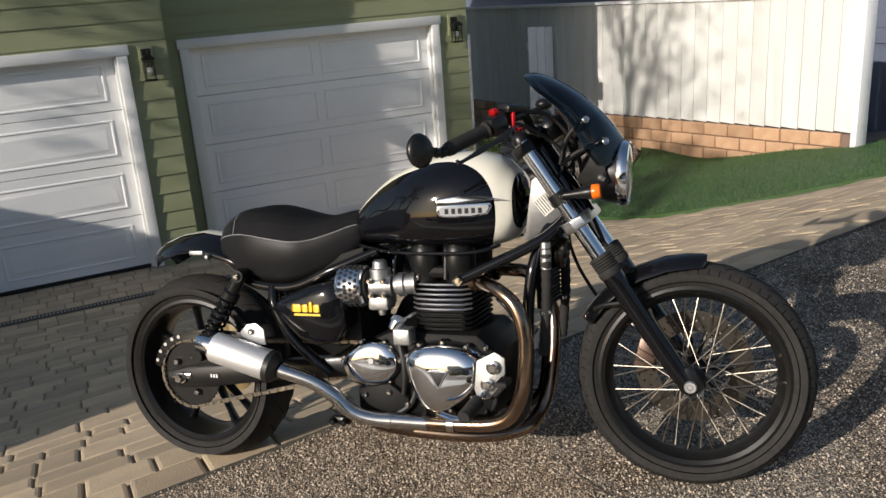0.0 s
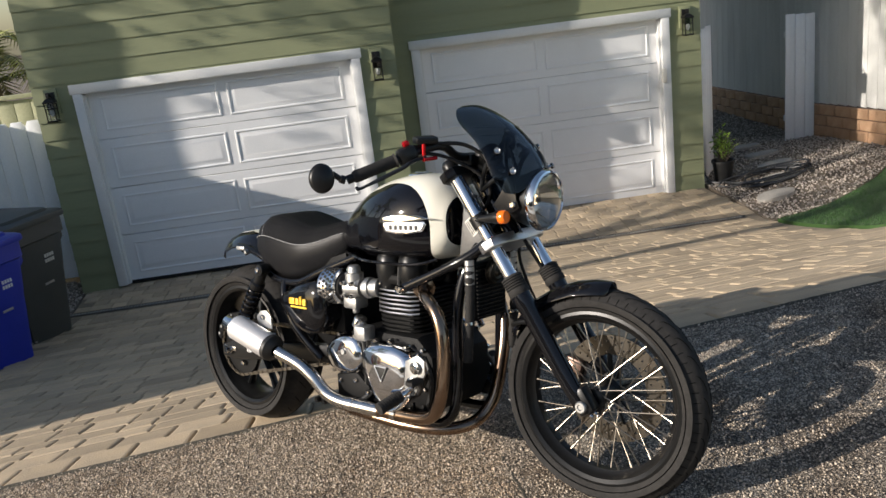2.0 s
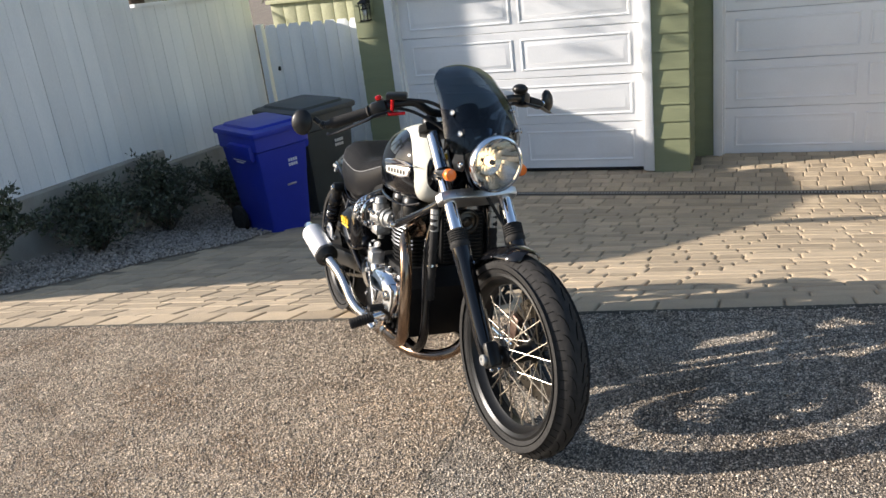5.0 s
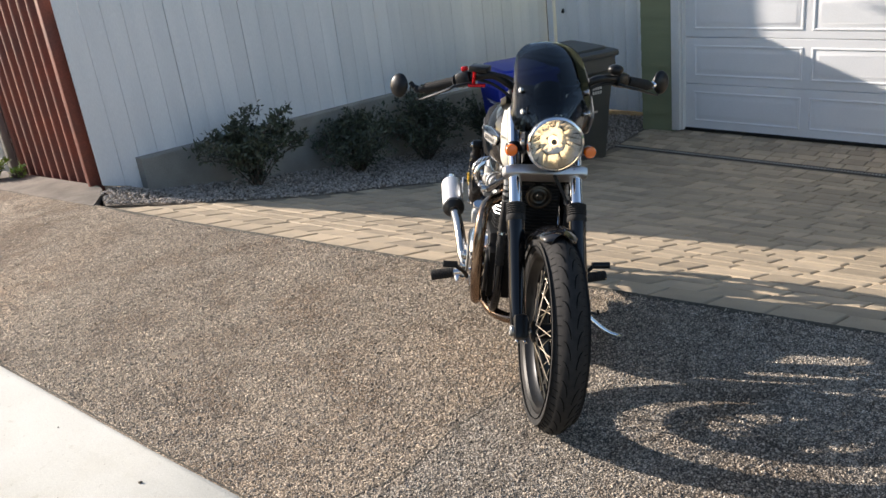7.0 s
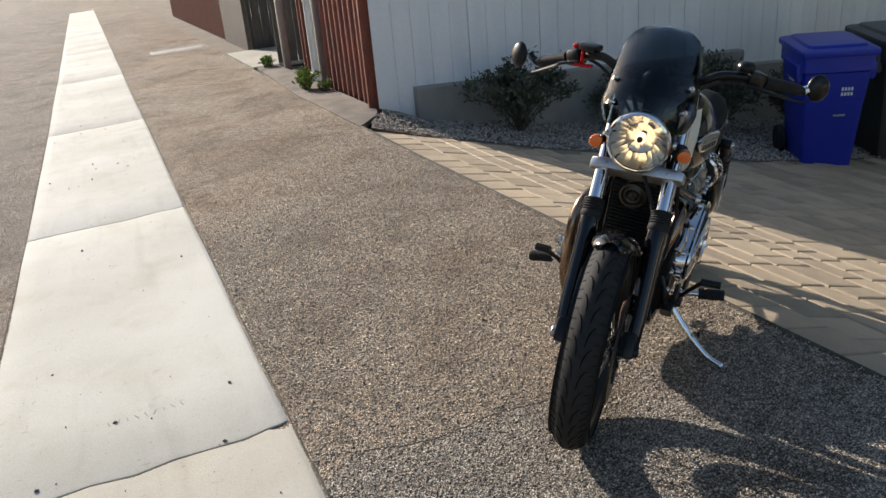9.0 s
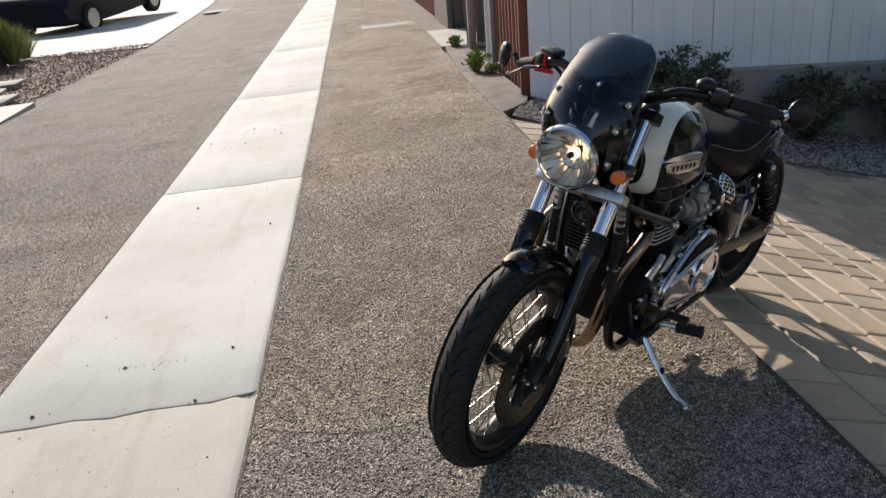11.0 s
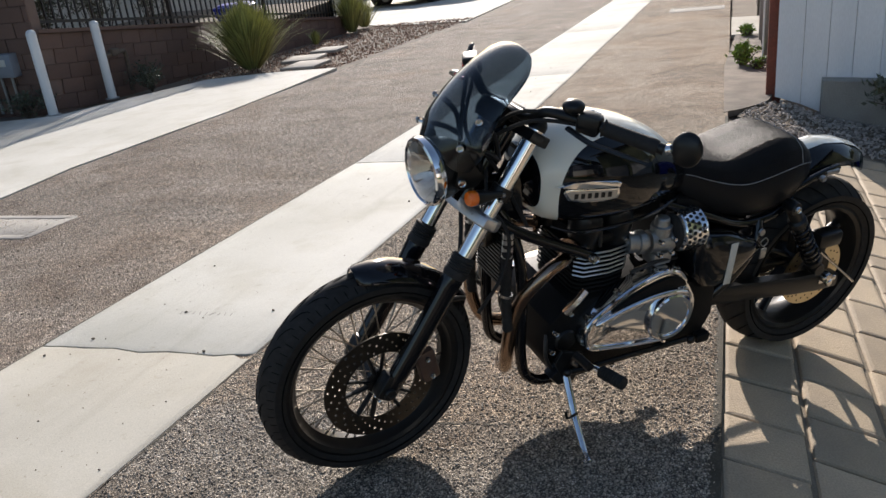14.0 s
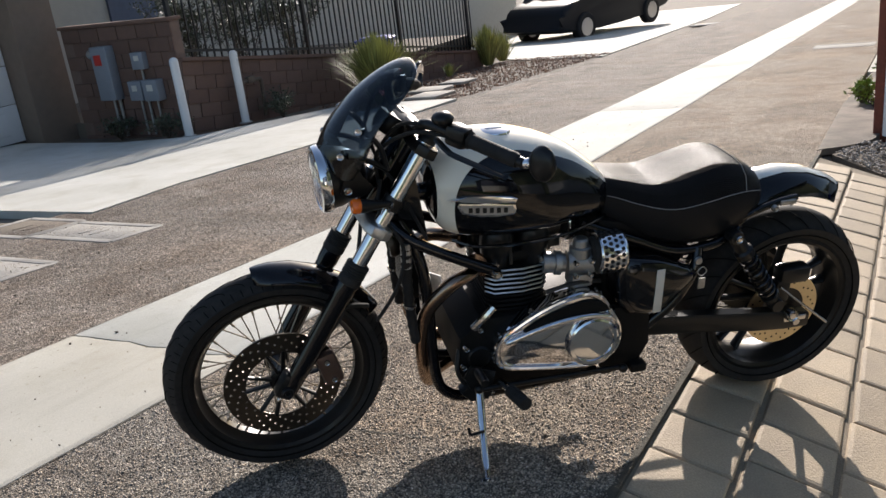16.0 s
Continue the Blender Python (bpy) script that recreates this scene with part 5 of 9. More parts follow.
bm = B()
sec = [(0.20, 0.645, 0.22, 0.088), (0.15, 0.690, 0.10, 0.090), (0.09, 0.718, 0.0, 0.091), (0.02, 0.728, -0.10, 0.091), (-0.06, 0.718, -0.24, 0.088), (-0.13, 0.694, -0.42, 0.080), (-0.175, 0.668, -0.55, 0.066), (-0.193, 0.656, -0.6, 0.045)]
loft(bm, [guard_ring(x, z, -a, h, 0.055, 0.004) for x, z, a, h in sec])
rear_guard = bpart("rear_mudguard", bm, M_BLACKGLOSS, None, "short black rear mudguard with an ivory stripe", 60)
bm = B()
loft(bm, [[Vector((x, y, z)) + Vector((math.sin(-a) * -1, 0, math.cos(a))) * (0.0015 - 0.055 * abs(y / h) ** 2.4) for y in (-0.034, -0.017, 0, 0.017, 0.034)] for x, z, a, h in [(x, z, a, h) for x, z, a, h in sec[1:7]]], closed_ring=False, cap=False)
bpart("stripe", bm, M_IVORY, rear_guard, "ivory stripe", 60)
for s in (-1, 1):
    bm = B()
    tube(bm, spline([(0.27, s * 0.105, 0.60), (0.17, s * 0.112, 0.648), (0.08, s * 0.110, 0.672), (0.02, s * 0.104, 0.676)], 5), 0.011, 10)
    bpart("fender_stay", bm, M_BLACKGLOSS, rear_guard)
    bm = B()
    box(bm, (0.055, s * 0.118, 0.672), (0.05, 0.012, 0.014), 0.003)
    bolt(bm, (0.10, s * 0.124, 0.662), (0, s, 0), 0.010, 0.01)
    bpart("stay_fixing", bm, M_CASTALU, rear_guard)

# seat
def seat_ring(x, zt, zb, half, dip, lift):
    """A section of the seat: rounded top, sides that fall in."""
    pts = []
    for f, g in ((-0.72, 0.0), (-0.93, 0.14), (-1.0, 0.40), (-0.97, 0.66), (-0.86, 0.86), (-0.62, 0.97), (-0.3, 1.0 - dip * 0.6), (0, 1.0 - dip), (0.3, 1.0 - dip * 0.6), (0.62, 0.97), (0.86, 0.86), (0.97, 0.66), (1.0, 0.40), (0.93, 0.14), (0.72, 0.0)):
        pts.append((x, f * half, zb + (zt - zb) * g))
    return pts


SEAT = [(0.112, 0.705, 0.668, 0.055, 0, 0), (0.122, 0.732, 0.648, 0.085, 0, 0), (0.150, 0.766, 0.624, 0.113, 0.0, 0), (0.20, 0.795, 0.598, 0.131, 0.01, 0), (0.255, 0.804, 0.582, 0.142, 0.03, 0), (0.33, 0.789, 0.578, 0.145, 0.04, 0),
        (0.40, 0.771, 0.586, 0.142, 0.04, 0), (0.455, 0.767, 0.602, 0.130, 0.05, 0), (0.52, 0.779, 0.628, 0.112, 0.03, 0), (0.57, 0.788, 0.66, 0.096, 0.02, 0), (0.60, 0.782, 0.69, 0.085, 0, 0), (0.608, 0.768, 0.70, 0.07, 0, 0)]


def seat_sections(k=4):
    cols = list(zip(*SEAT))
    pts = [Vector((a, b, c)) for a, b, c in zip(cols[0], cols[1], cols[2])]
    pts2 = [Vector((a, b, 0)) for a, b in zip(cols[3], cols[4])]
    return [seat_ring(p.x, p.y, p.z, q.x, q.y, 0) for p, q in zip(spline(pts, k), spline(pts2, k))]


bm = B()
rings = seat_sections()
loft(bm, rings)
for f in bm.faces:
    c = f.calc_center_median()
    f.material_index = 1 if (f.normal.z > 0.25 and 0.2 < c.x < 0.6 and c.z > 0.70) else 0
bmesh.ops.recalc_face_normals(bm, faces=bm.faces)
for f in bm.faces:
    c = f.calc_center_median()
    f.material_index = 1 if (f.normal.z > 0.3 and 0.19 < c.x < 0.6) else 0
seat = bpart("seat", bm, [M_VINYL, M_VINYL2], None, "black vinyl solo seat with a raised tail and grey stitching", 70)
for side in (-1, 1):
    bm = B()
    tube(bm, [Vector(r[3 if side < 0 else 11]) + Vector((0, side * 0.0012, 0.0)) for r in rings[6:40]], 0.0010, 5)
    bpart("stitching", bm, M_THREAD, seat)
bm = B()
tube(bm, [Vector(q) + Vector((0, 0, 0.001)) for q in rings[12][3:12]], 0.0010, 5)
bpart("stitching", bm, M_THREAD, seat)

# tank
TANK = [  # x, top, bottom, half width, height of the widest point
    (0.578, 0.770, 0.705, 0.050, 0.735), (0.590, 0.795, 0.696, 0.078, 0.738), (0.63, 0.835, 0.690, 0.102, 0.742), (0.69, 0.880, 0.688, 0.124, 0.752), (0.76, 0.912, 0.680, 0.150, 0.768),
    (0.83, 0.932, 0.677, 0.163, 0.785), (0.90, 0.942, 0.677, 0.163, 0.795), (0.96, 0.940, 0.679, 0.152, 0.802), (1.01, 0.924, 0.687, 0.134, 0.806), (1.045, 0.897, 0.702, 0.112, 0.806), (1.068, 0.872, 0.738, 0.088, 0.806), (1.078, 0.835, 0.765, 0.045, 0.803)]


def tank_ring(x, zt, zb, half, zm, n=48):
    pts = []
    for i in range(n):
        a = 2 * math.pi * i / n
        c, s = math.cos(a), math.sin(a)
        y = half * math.copysign(abs(c) ** 0.80, c)
        z = zm + (zt - zm) * abs(s) ** 0.92 if s >= 0 else zm - (zm - zb) * abs(s) ** 0.55
        pts.append((x, y, z))
    return pts


cols = list(zip(*TANK))
A_ = spline([Vector(v) for v in zip(cols[0], cols[1], cols[2])], 7)
B_ = spline([Vector((a, b, 0)) for a, b in zip(cols[3], cols[4])], 7)
TR = [tank_ring(p.x, p.y, p.z, q.x, q.y) for p, q in zip(A_, B_)]
bm = B()
loft(bm, TR)


tank = bpart("fuel_tank", bm, M_TANK, None, "glossy black fuel tank with an ivory nose and top", 80)
for k in (-1, 1):
    bm = B()
    tube(bm, spline([(0.585, k * 0.03, 0.687), (0.6, k * 0.082, 0.690), (0.75, k * 0.132, 0.676), (0.95, k * 0.136, 0.677), (1.03, k * 0.105, 0.694)], 5), 0.005, 8)
    bpart("tank_seam", bm, M_BLACKGLOSS, tank)
bm = B()
lathe(bm, [(0, 0.012), (0.030, 0.012), (0.040, 0.008), (0.044, 0.0), (0.044, -0.006), (0, -0.006)], Matrix.Translation((0.885, 0, 0.933)) @ pose(0, 0, 0, 0, -90, 0), 28)
box(bm, (0.885, 0, 0.944), (0.05, 0.016, 0.006), 0.003)
bpart("fuel_cap", bm, M_CHROME, tank, "chrome fuel cap")
for s in (-1, 1):
    em = Matrix.Translation((0.950, s * 0.1535, 0.800)) @ pose(0, 0, 0, 0, 0, 14 if s < 0 else -14)
    bm = B()
    wing = [(-0.075, 0.020), (-0.06, 0.026), (0.0, 0.030), (0.05, 0.028), (0.098, 0.018), (0.06, 0.014), (0.0, 0.010), (-0.07, 0.008)]
    prism(bm, wing, -0.006, 0.006, 0.003)
    plate = [(-0.070, 0.006), (0.068, 0.010), (0.074, 0.000), (0.062, -0.020), (0.02, -0.027), (-0.03, -0.027), (-0.068, -0.022), (-0.073, -0.008)]
    prism(bm, plate, -0.004, 0.004, 0.0015)
    bmesh.ops.transform(bm, matrix=em, verts=bm.verts)
    badge = bpart("tank_badge", bm, M_CHROME, tank, "winged chrome tank badge")
    bm = B()
    inner = [(-0.064, 0.002), (0.062, 0.005), (0.066, -0.001), (0.056, -0.016), (0.018, -0.0225), (-0.028, -0.0225), (-0.062, -0.018), (-0.066, -0.008)]
    prism(bm, inner, 0.0042 * s, 0.0046 * s)
    bmesh.ops.transform(bm, matrix=em, verts=bm.verts)
    bpart("badge_field", bm, M_ALU, badge)
    for k in range(6):
        bm = B()
        box(bm, ((-0.046 + 0.0175 * k) , 0.0052 * s, -0.009), (0.010, 0.001, 0.014))
        bmesh.ops.transform(bm, matrix=em, verts=bm.verts)
        bpart("badge_bar", bm, M_COVER, badge)

# frame
bm = B()
tube(bm, spline([(1.19, 0, 0.80), (1.0, 0, 0.78), (0.8, 0, 0.72), (0.6, 0, 0.67)], 4), 0.024, 12)
spine = bpart("main_frame", bm, M_BLACKGLOSS, None, "black tubular frame")
for s in (-1, 1):
    for nm, pts, r in (("down_tube", [(1.185, s * 0.025, 0.80), (1.125, s * 0.075, 0.68), (1.10, s * 0.10, 0.55), (1.085, s * 0.10, 0.30), (1.05, s * 0.105, 0.21), (0.95, s * 0.105, 0.185), (0.6, s * 0.11, 0.20)], 0.016),
                       ("engine_brace", [(1.205, s * 0.055, 0.765), (1.13, s * 0.10, 0.70), (0.925, s * 0.145, 0.605)], 0.015),
                       ("seat_rail", [(0.66, s * 0.09, 0.675), (0.52, s * 0.118, 0.622), (0.40, s * 0.128, 0.575), (0.28, s * 0.128, 0.578), (0.20, s * 0.118, 0.61)], 0.014),
                       ("rear_post", [(0.33, s * 0.130, 0.575), (0.345, s * 0.15, 0.52), (0.40, s * 0.15, 0.42), (0.50, s * 0.13, 0.32)], 0.016)):
        bm = B()
        tube(bm, spline(pts, 5), r, 12)
        bpart(nm, bm, M_BLACKGLOSS, spine)
    bm = B()
    bolt(bm, (0.925, s * 0.158, 0.605), (0, s, 0), 0.014, 0.014)
    bpart("frame_bolt", bm, M_STEEL, spine)
    bm = B()
    prism(bm, [(1.085, 0.70), (1.11, 0.86), (1.15, 0.885), (1.20, 0.80), (1.185, 0.765), (1.10, 0.70)], s * 0.060, s * 0.066, 0.001)
    bpart("headstock_plate", bm, M_BLACKGLOSS if s > 0 else M_GUSSET, spine)
    if s < 0:
        bm = B()
        box(bm, (0, 0, 0), (0.052, 0.002, 0.036), 0, pose(1.142, -0.0678, 0.795, 0, 52, 0))
        lab = bpart("data_plate", bm, M_PLATE, spine, "pale printed data plate")
        bm = B()
        for k in range(5):
            box(bm, (0, 0, -0.014 + 0.007 * k), (0.044, 0.0014, 0.0025), 0, pose(1.142, -0.0693, 0.795, 0, 52, 0))
        bpart("plate_print", bm, M_COVER, lab)
        bm = B()
        lathe(bm, [(0, 0.01), (0.010, 0.008), (0.011, 0), (0, 0)], Matrix.Translation((1.148, -0.066, 0.862)) @ pose(0, 0, 0, 0, 0, -90), 12)
        bpart("plate_rivet", bm, M_GOLD, lab)
bm = B()
tube(bm, [Vector((1.17, 0, 0.86)) + STEER_AXIS * 0.10, Vector((1.17, 0, 0.86)) - STEER_AXIS * 0.12], 0.032, 18)
bpart("headstock", bm, M_BLACKGLOSS, spine)

# side covers
for s in (-1, 1):
    bm = B()
    o = [(0.345, 0.520), (0.375, 0.548), (0.47, 0.585), (0.565, 0.605), (0.588, 0.560), (0.588, 0.475), (0.555, 0.425), (0.50, 0.412), (0.44, 0.425), (0.385, 0.475)]
    c0 = Vector((0.475, 0, 0.51))
    ring = lambda k, y: [(c0.x + (x - c0.x) * k, y * s, c0.z + (z - c0.z) * k) for x, z in o]
    loft(bm, [ring(1.0, 0.10), ring(1.0, 0.162), ring(0.97, 0.175), ring(0.88, 0.187), ring(0.6, 0.196), ring(0.2, 0.199)])
    cover = bpart("side_cover", bm, M_BLACKGLOSS, None, "glossy black side cover", 60)
    if s < 0:
        for x0, w, h in ((0.4475, 0.029, 0.022), (0.474, 0.019, 0.022), (0.4925, 0.011, 0.030), (0.511, 0.020, 0.022)):
            bm = B()
            box(bm, (x0, -0.1992, 0.517 + h / 2), (w, 0.0016, h), 0.004)
            bpart("decal_shape", bm, M_GOLD, cover, "plain gold decal shape")
        bm = B()
        box(bm, (0.480, -0.1990, 0.509), (0.084, 0.0016, 0.006))
        bpart("decal_bar", bm, M_GOLD, cover, "thin gold decal bar")
    else:
        bm = B()
        box(bm, (0.474, 0.199, 0.498), (0.024, 0.003, 0.135), 0.001, pose(0, 0, 0, 0, 0, 0))
        bpart("side_strip", bm, M_PLATE, cover, "pale metal strip")
        bm = B()
        lathe(bm, [(0, 0.006), (0.010, 0.006), (0.012, 0), (0, 0)], Matrix.Translation((0.345, 0.165, 0.555)) @ TOY, 14)
        tube(bm, spline([(0.335 + 0.014 * math.cos(q), 0.176, 0.525 + 0.014 * math.sin(q)) for q in (0, 1.57, 3.14, 4.71)], 5, True), 0.0015, 6, closed=True)
        box(bm, (0.333, 0.178, 0.488), (0.022, 0.004, 0.034), 0.003, pose(0, 0, 0, 0, 0, 0))
        bpart("ignition_key", bm, M_CASTALU, cover, "key on a ring with a small fob")

bm = B()
prism(bm, [(0.34, 0.57), (0.60, 0.64), (0.60, 0.42), (0.50, 0.36), (0.40, 0.42), (0.36, 0.50)], -0.105, 0.105, 0.012)
bpart("battery_box", bm, M_BLACKMATT, None, "black battery box under the seat")
bm = B()
prism(bm, [(0.30, 0.60), (0.62, 0.69), (0.62, 0.655), (0.46, 0.60), (0.34, 0.575)], -0.10, 0.10, 0.008)
bpart("seat_pan", bm, M_BLACKMATT)

# engine
bm = B()
crank = [(0.60, 0.33), (0.62, 0.42), (0.70, 0.455), (0.96, 0.455), (1.02, 0.40), (1.03, 0.30), (0.99, 0.22), (0.90, 0.185), (0.66, 0.195), (0.60, 0.25)]
prism(bm, crank, -0.135, 0.135, 0.018)
engine = bpart("engine", bm, M_BLACKMATT, None, "black and polished parallel-twin engine")
bm = B()
box(bm, (0.85, 0, 0.49), (0.140, 0.205, 0.10), 0.012)
bpart("cylinder_block", bm, M_BLACKMATT, engine)
CX = 0.850
for i in range(11):
    z = 0.448 + i * 0.0138
    upper = i >= 5
    bm = B()
    hx = 0.084 + (0.004 if upper else 0)
    o = [(CX - hx, -0.090), (CX - hx, 0.090), (CX - hx * 0.75, 0.112), (CX - 0.01, 0.120), (CX + hx * 0.75, 0.112), (CX + hx, 0.090), (CX + hx, -0.090), (CX + hx * 0.75, -0.112), (CX - 0.01, -0.120), (CX - hx * 0.75, -0.112)]
    prism(bm, o, z - 0.0035, z + 0.0035, 0.0012, axis="z", seg=1)
    fin = bpart("cooling_fin", bm, M_BLACKMATT, engine)
    if upper:
        for k in (-1, 1):
            bm = B()
            tube(bm, [(CX - hx * 0.98, k * 0.092, z), (CX - hx * 0.75, k * 0.1135, z), (CX - 0.01, k * 0.1215, z), (CX + hx * 0.75, k * 0.1135, z), (CX + hx * 0.98, k * 0.092, z)], 0.0030, 6)
            bpart("fin_edge", bm, M_ALU, fin, "bare metal fin edge")
bm = B()
box(bm, (0.850, 0, 0.617), (0.155, 0.215, 0.035), 0.014)
bpart("cylinder_head", bm, M_BLACKMATT, engine)
for s in (-1, 1):
    for xx in (0.800, 0.898):
        bm = lathe(B(), [(0, 0.106), (0.014, 0.1055), (0.027, 0.102), (0.038, 0.093), (0.045, 0.079), (0.049, 0.058), (0.049, 0.036), (0.046, 0.016), (0.042, 0.008), (0.041, -0.02), (0, -0.02)], Matrix.Translation((xx, s * 0.072, 0.605)) @ Matrix.Diagonal((0.95, 0.95, 1.0, 1)) @ pose(0, 0, 0, 0, -90, 0), 24)
        bpart("cam_cover", bm, M_BLACKSATIN, engine, "rounded black cam cover")
    bm = B()
    tube(bm, spline([(0.87, s * 0.11, 0.60), (0.872, s * 0.10, 0.68), (0.86, s * 0.06, 0.70)], 5), 0.006, 8)
    bpart("plug_lead", bm, M_COVER, engine)
for s in (-1, 1):
    for xx in (0.785, 0.915):
        bm = B()
        bolt(bm, (xx, s * 0.107, 0.602), (0, s, 0), 0.011, 0.01)
        bpart("head_bolt", bm, M_STEEL, engine)
# right: clutch cover and sprocket cover
def dome(outline, y, deep, s, steps=((1, 0), (0.985, 0.35), (0.94, 0.68), (0.84, 0.88), (0.6, 0.97), (0.25, 1.0))):
    c = Vector((sum(p[0] for p in outline) / len(outline), sum(p[1] for p in outline) / len(outline)))
    bm = B()
    rings = [[(c.x + (x - c.x) * k, s * (y + deep * d), c.y + (z - c.y) * k) for x, z in outline] for k, d in steps]
    loft(bm, rings)
    return bm


def closed_spline(o, k=4):
    return [(v.x, v.y) for v in spline([Vector((a, b, 0)) for a, b in o], k, True)]


clutch = closed_spline([(0.762, 0.395), (0.80, 0.428), (0.87, 0.437), (0.94, 0.428), (0.985, 0.398), (0.988, 0.345), (0.95, 0.290), (0.885, 0.248), (0.845, 0.238), (0.805, 0.262), (0.772, 0.325)])
bm = dome(clutch, 0.130, 0.075, -1)
cc = bpart("clutch_cover", bm, M_CHROME, engine, "polished clutch cover", 60)
bm = B()
tri = [(-0.026, 0.018), (0.026, 0.018), (0.0, -0.028)]
prism(bm, tri, -0.0015, 0.0015, 0.0006, Matrix.Translation((0.872, -0.2075, 0.350)))
bpart("triangle_badge", bm, M_COVER, engine, "small black triangular badge")
bm = B()
for a, b in ((0, 1), (1, 2), (2, 0)):
    tube(bm, [(0.872 + tri[a][0], -0.2092, 0.350 + tri[a][1]), (0.872 + tri[b][0], -0.2092, 0.350 + tri[b][1])], 0.0016, 6)
bpart("badge_edge", bm, M_ALU, engine)
for x, z in clutch[::4]:
    bm = B()
    bolt(bm, (0.872 + (x - 0.872) * 0.98, -0.150, 0.345 + (z - 0.345) * 1.0), (0, -1, 0), 0.0085, 0.016)
    bpart("cover_screw", bm, M_STEEL, engine)
spc = closed_spline([(0.555, 0.375), (0.60, 0.418), (0.66, 0.432), (0.715, 0.415), (0.735, 0.36), (0.70, 0.310), (0.64, 0.292), (0.585, 0.300), (0.555, 0.335)])
bpart("sprocket_cover", dome(spc, 0.115, 0.050, -1), M_CHROME, engine, "polished sprocket cover with open spokes", 60)
bm = B()
lathe(bm, [(0, -0.170), (0.009, -0.170), (0.011, -0.167), (0.011, -0.160), (0, -0.160)], wheel_m(FSP), 14)
bpart("front_sprocket", bm, M_CASTALU, engine)
for x, z in spc[::5]:
    bm = B()
    bolt(bm, (x * 0.97 + 0.65 * 0.03, -0.135, z * 0.97 + 0.36 * 0.03), (0, -1, 0), 0.008, 0.012)
    bpart("cover_screw", bm, M_STEEL, engine)
for x, z, w, h in ((0.612, 0.392, 0.030, 0.022), (0.602, 0.345, 0.026, 0.030), (0.640, 0.322, 0.034, 0.016)):
    bm = dome(closed_spline([(x - w / 2, z), (x, z + h / 2), (x + w / 2, z), (x, z - h / 2)], 5), 0.157, 0.003, -1)
    bpart("cover_opening", bm, M_DARK, engine, "dark opening in the cover")
bm = B()
prism(bm, [(0.60, 0.19), (0.74, 0.19), (0.76, 0.27), (0.70, 0.31), (0.60, 0.29)], -0.155, -0.11, 0.01)
bpart("gearbox_cover", bm, M_BLACKMATT, engine)
for pts, r_ in (([(0.62, -0.150, 0.20), (0.70, -0.158, 0.215), (0.76, -0.150, 0.25), (0.78, -0.140, 0.30)], 0.008), ([(0.735, -0.150, 0.44), (0.75, -0.155, 0.36), (0.742, -0.150, 0.28)], 0.007), ([(0.99, -0.135, 0.40), (1.02, -0.14, 0.33), (1.00, -0.14, 0.25)], 0.007)):
    bm = B()
    tube(bm, spline(pts, 5), r_, 8)
    bpart("oil_line", bm, M_COVER, engine)
for x, z in ((0.63, 0.215), (0.68, 0.205), (0.735, 0.215), (0.755, 0.255), (0.625, 0.275), (0.70, 0.285), (0.80, 0.225), (0.86, 0.215), (0.92, 0.225), (0.99, 0.30), (1.005, 0.36), (0.985, 0.42)):
    bm = B()
    bolt(bm, (x, -0.155 if x < 0.77 else -0.136, z), (0, -1, 0), 0.008, 0.008)
    bpart("case_bolt", bm, M_STEEL, engine)
for k in range(5):
    bm = B()
    box(bm, (0.80 + 0.045 * k, -0.137, 0.225), (0.008, 0.012, 0.05), 0.002)
    bpart("case_rib", bm, M_BLACKMATT, engine)
bm = B()
box(bm, (0.762, -0.165, 0.452), (0.050, 0.05, 0.045), 0.006, pose(0, 0, 0, 0, 0, 0))
bpart("starter_boss", bm, M_CASTALU, engine)
bm = lathe(B(), [(0, 0.03), (0.02, 0.03), (0.022, 0.026), (0.022, 0), (0, 0)], Matrix.Translation((0.735, -0.165, 0.472)) @ pose(0, 0, 0, 0, -60, 0), 16)
bpart("filler_cap", bm, M_CHROME, engine)
# left: primary cover
prim = closed_spline([(0.930, 0.350), (0.925, 0.400), (0.87, 0.445), (0.78, 0.492), (0.69, 0.515), (0.635, 0.500), (0.60, 0.445), (0.572, 0.39), (0.575, 0.325), (0.625, 0.280), (0.72, 0.283), (0.86, 0.305), (0.915, 0.322)])
bpart("primary_cover", dome(prim, 0.125, 0.060, 1, ((1, 0), (1, 0.66), (0.985, 0.84), (0.955, 0.93), (0.915, 0.92), (0.895, 0.86), (0.6, 0.94), (0.25, 0.97))), M_CHROME, engine, "long polished primary cover", 50)
bm = B()
tube(bm, [(x * 0.985 + 0.76 * 0.015, 0.178, z * 0.985 + 0.39 * 0.015) for x, z in prim], 0.0075, 8, closed=True)
bpart("cover_border", bm, M_CHROME, engine, "bright raised border")
bm = dome(closed_spline([(0.600, 0.458), (0.655, 0.492), (0.72, 0.488), (0.80, 0.462), (0.855, 0.428), (0.80, 0.436), (0.72, 0.452), (0.66, 0.452)], 4), 0.166, 0.019, 1, ((1, 0), (1, 0.9), (0.97, 1.0), (0.5, 1.0)))
bpart("cover_hollow", bm, M_BLACKMATT, engine, "dark hollow between the ridges", 50)
bm = B()
tube(bm, spline([(0.905, 0.183, 0.398), (0.82, 0.187, 0.428), (0.74, 0.190, 0.446), (0.66, 0.190, 0.448), (0.60, 0.186, 0.430)], 6), [0.004] + [0.009] * 23 + [0.004], 10)
bpart("cover_ridge", bm, M_CHROME, engine, "bright ridge")
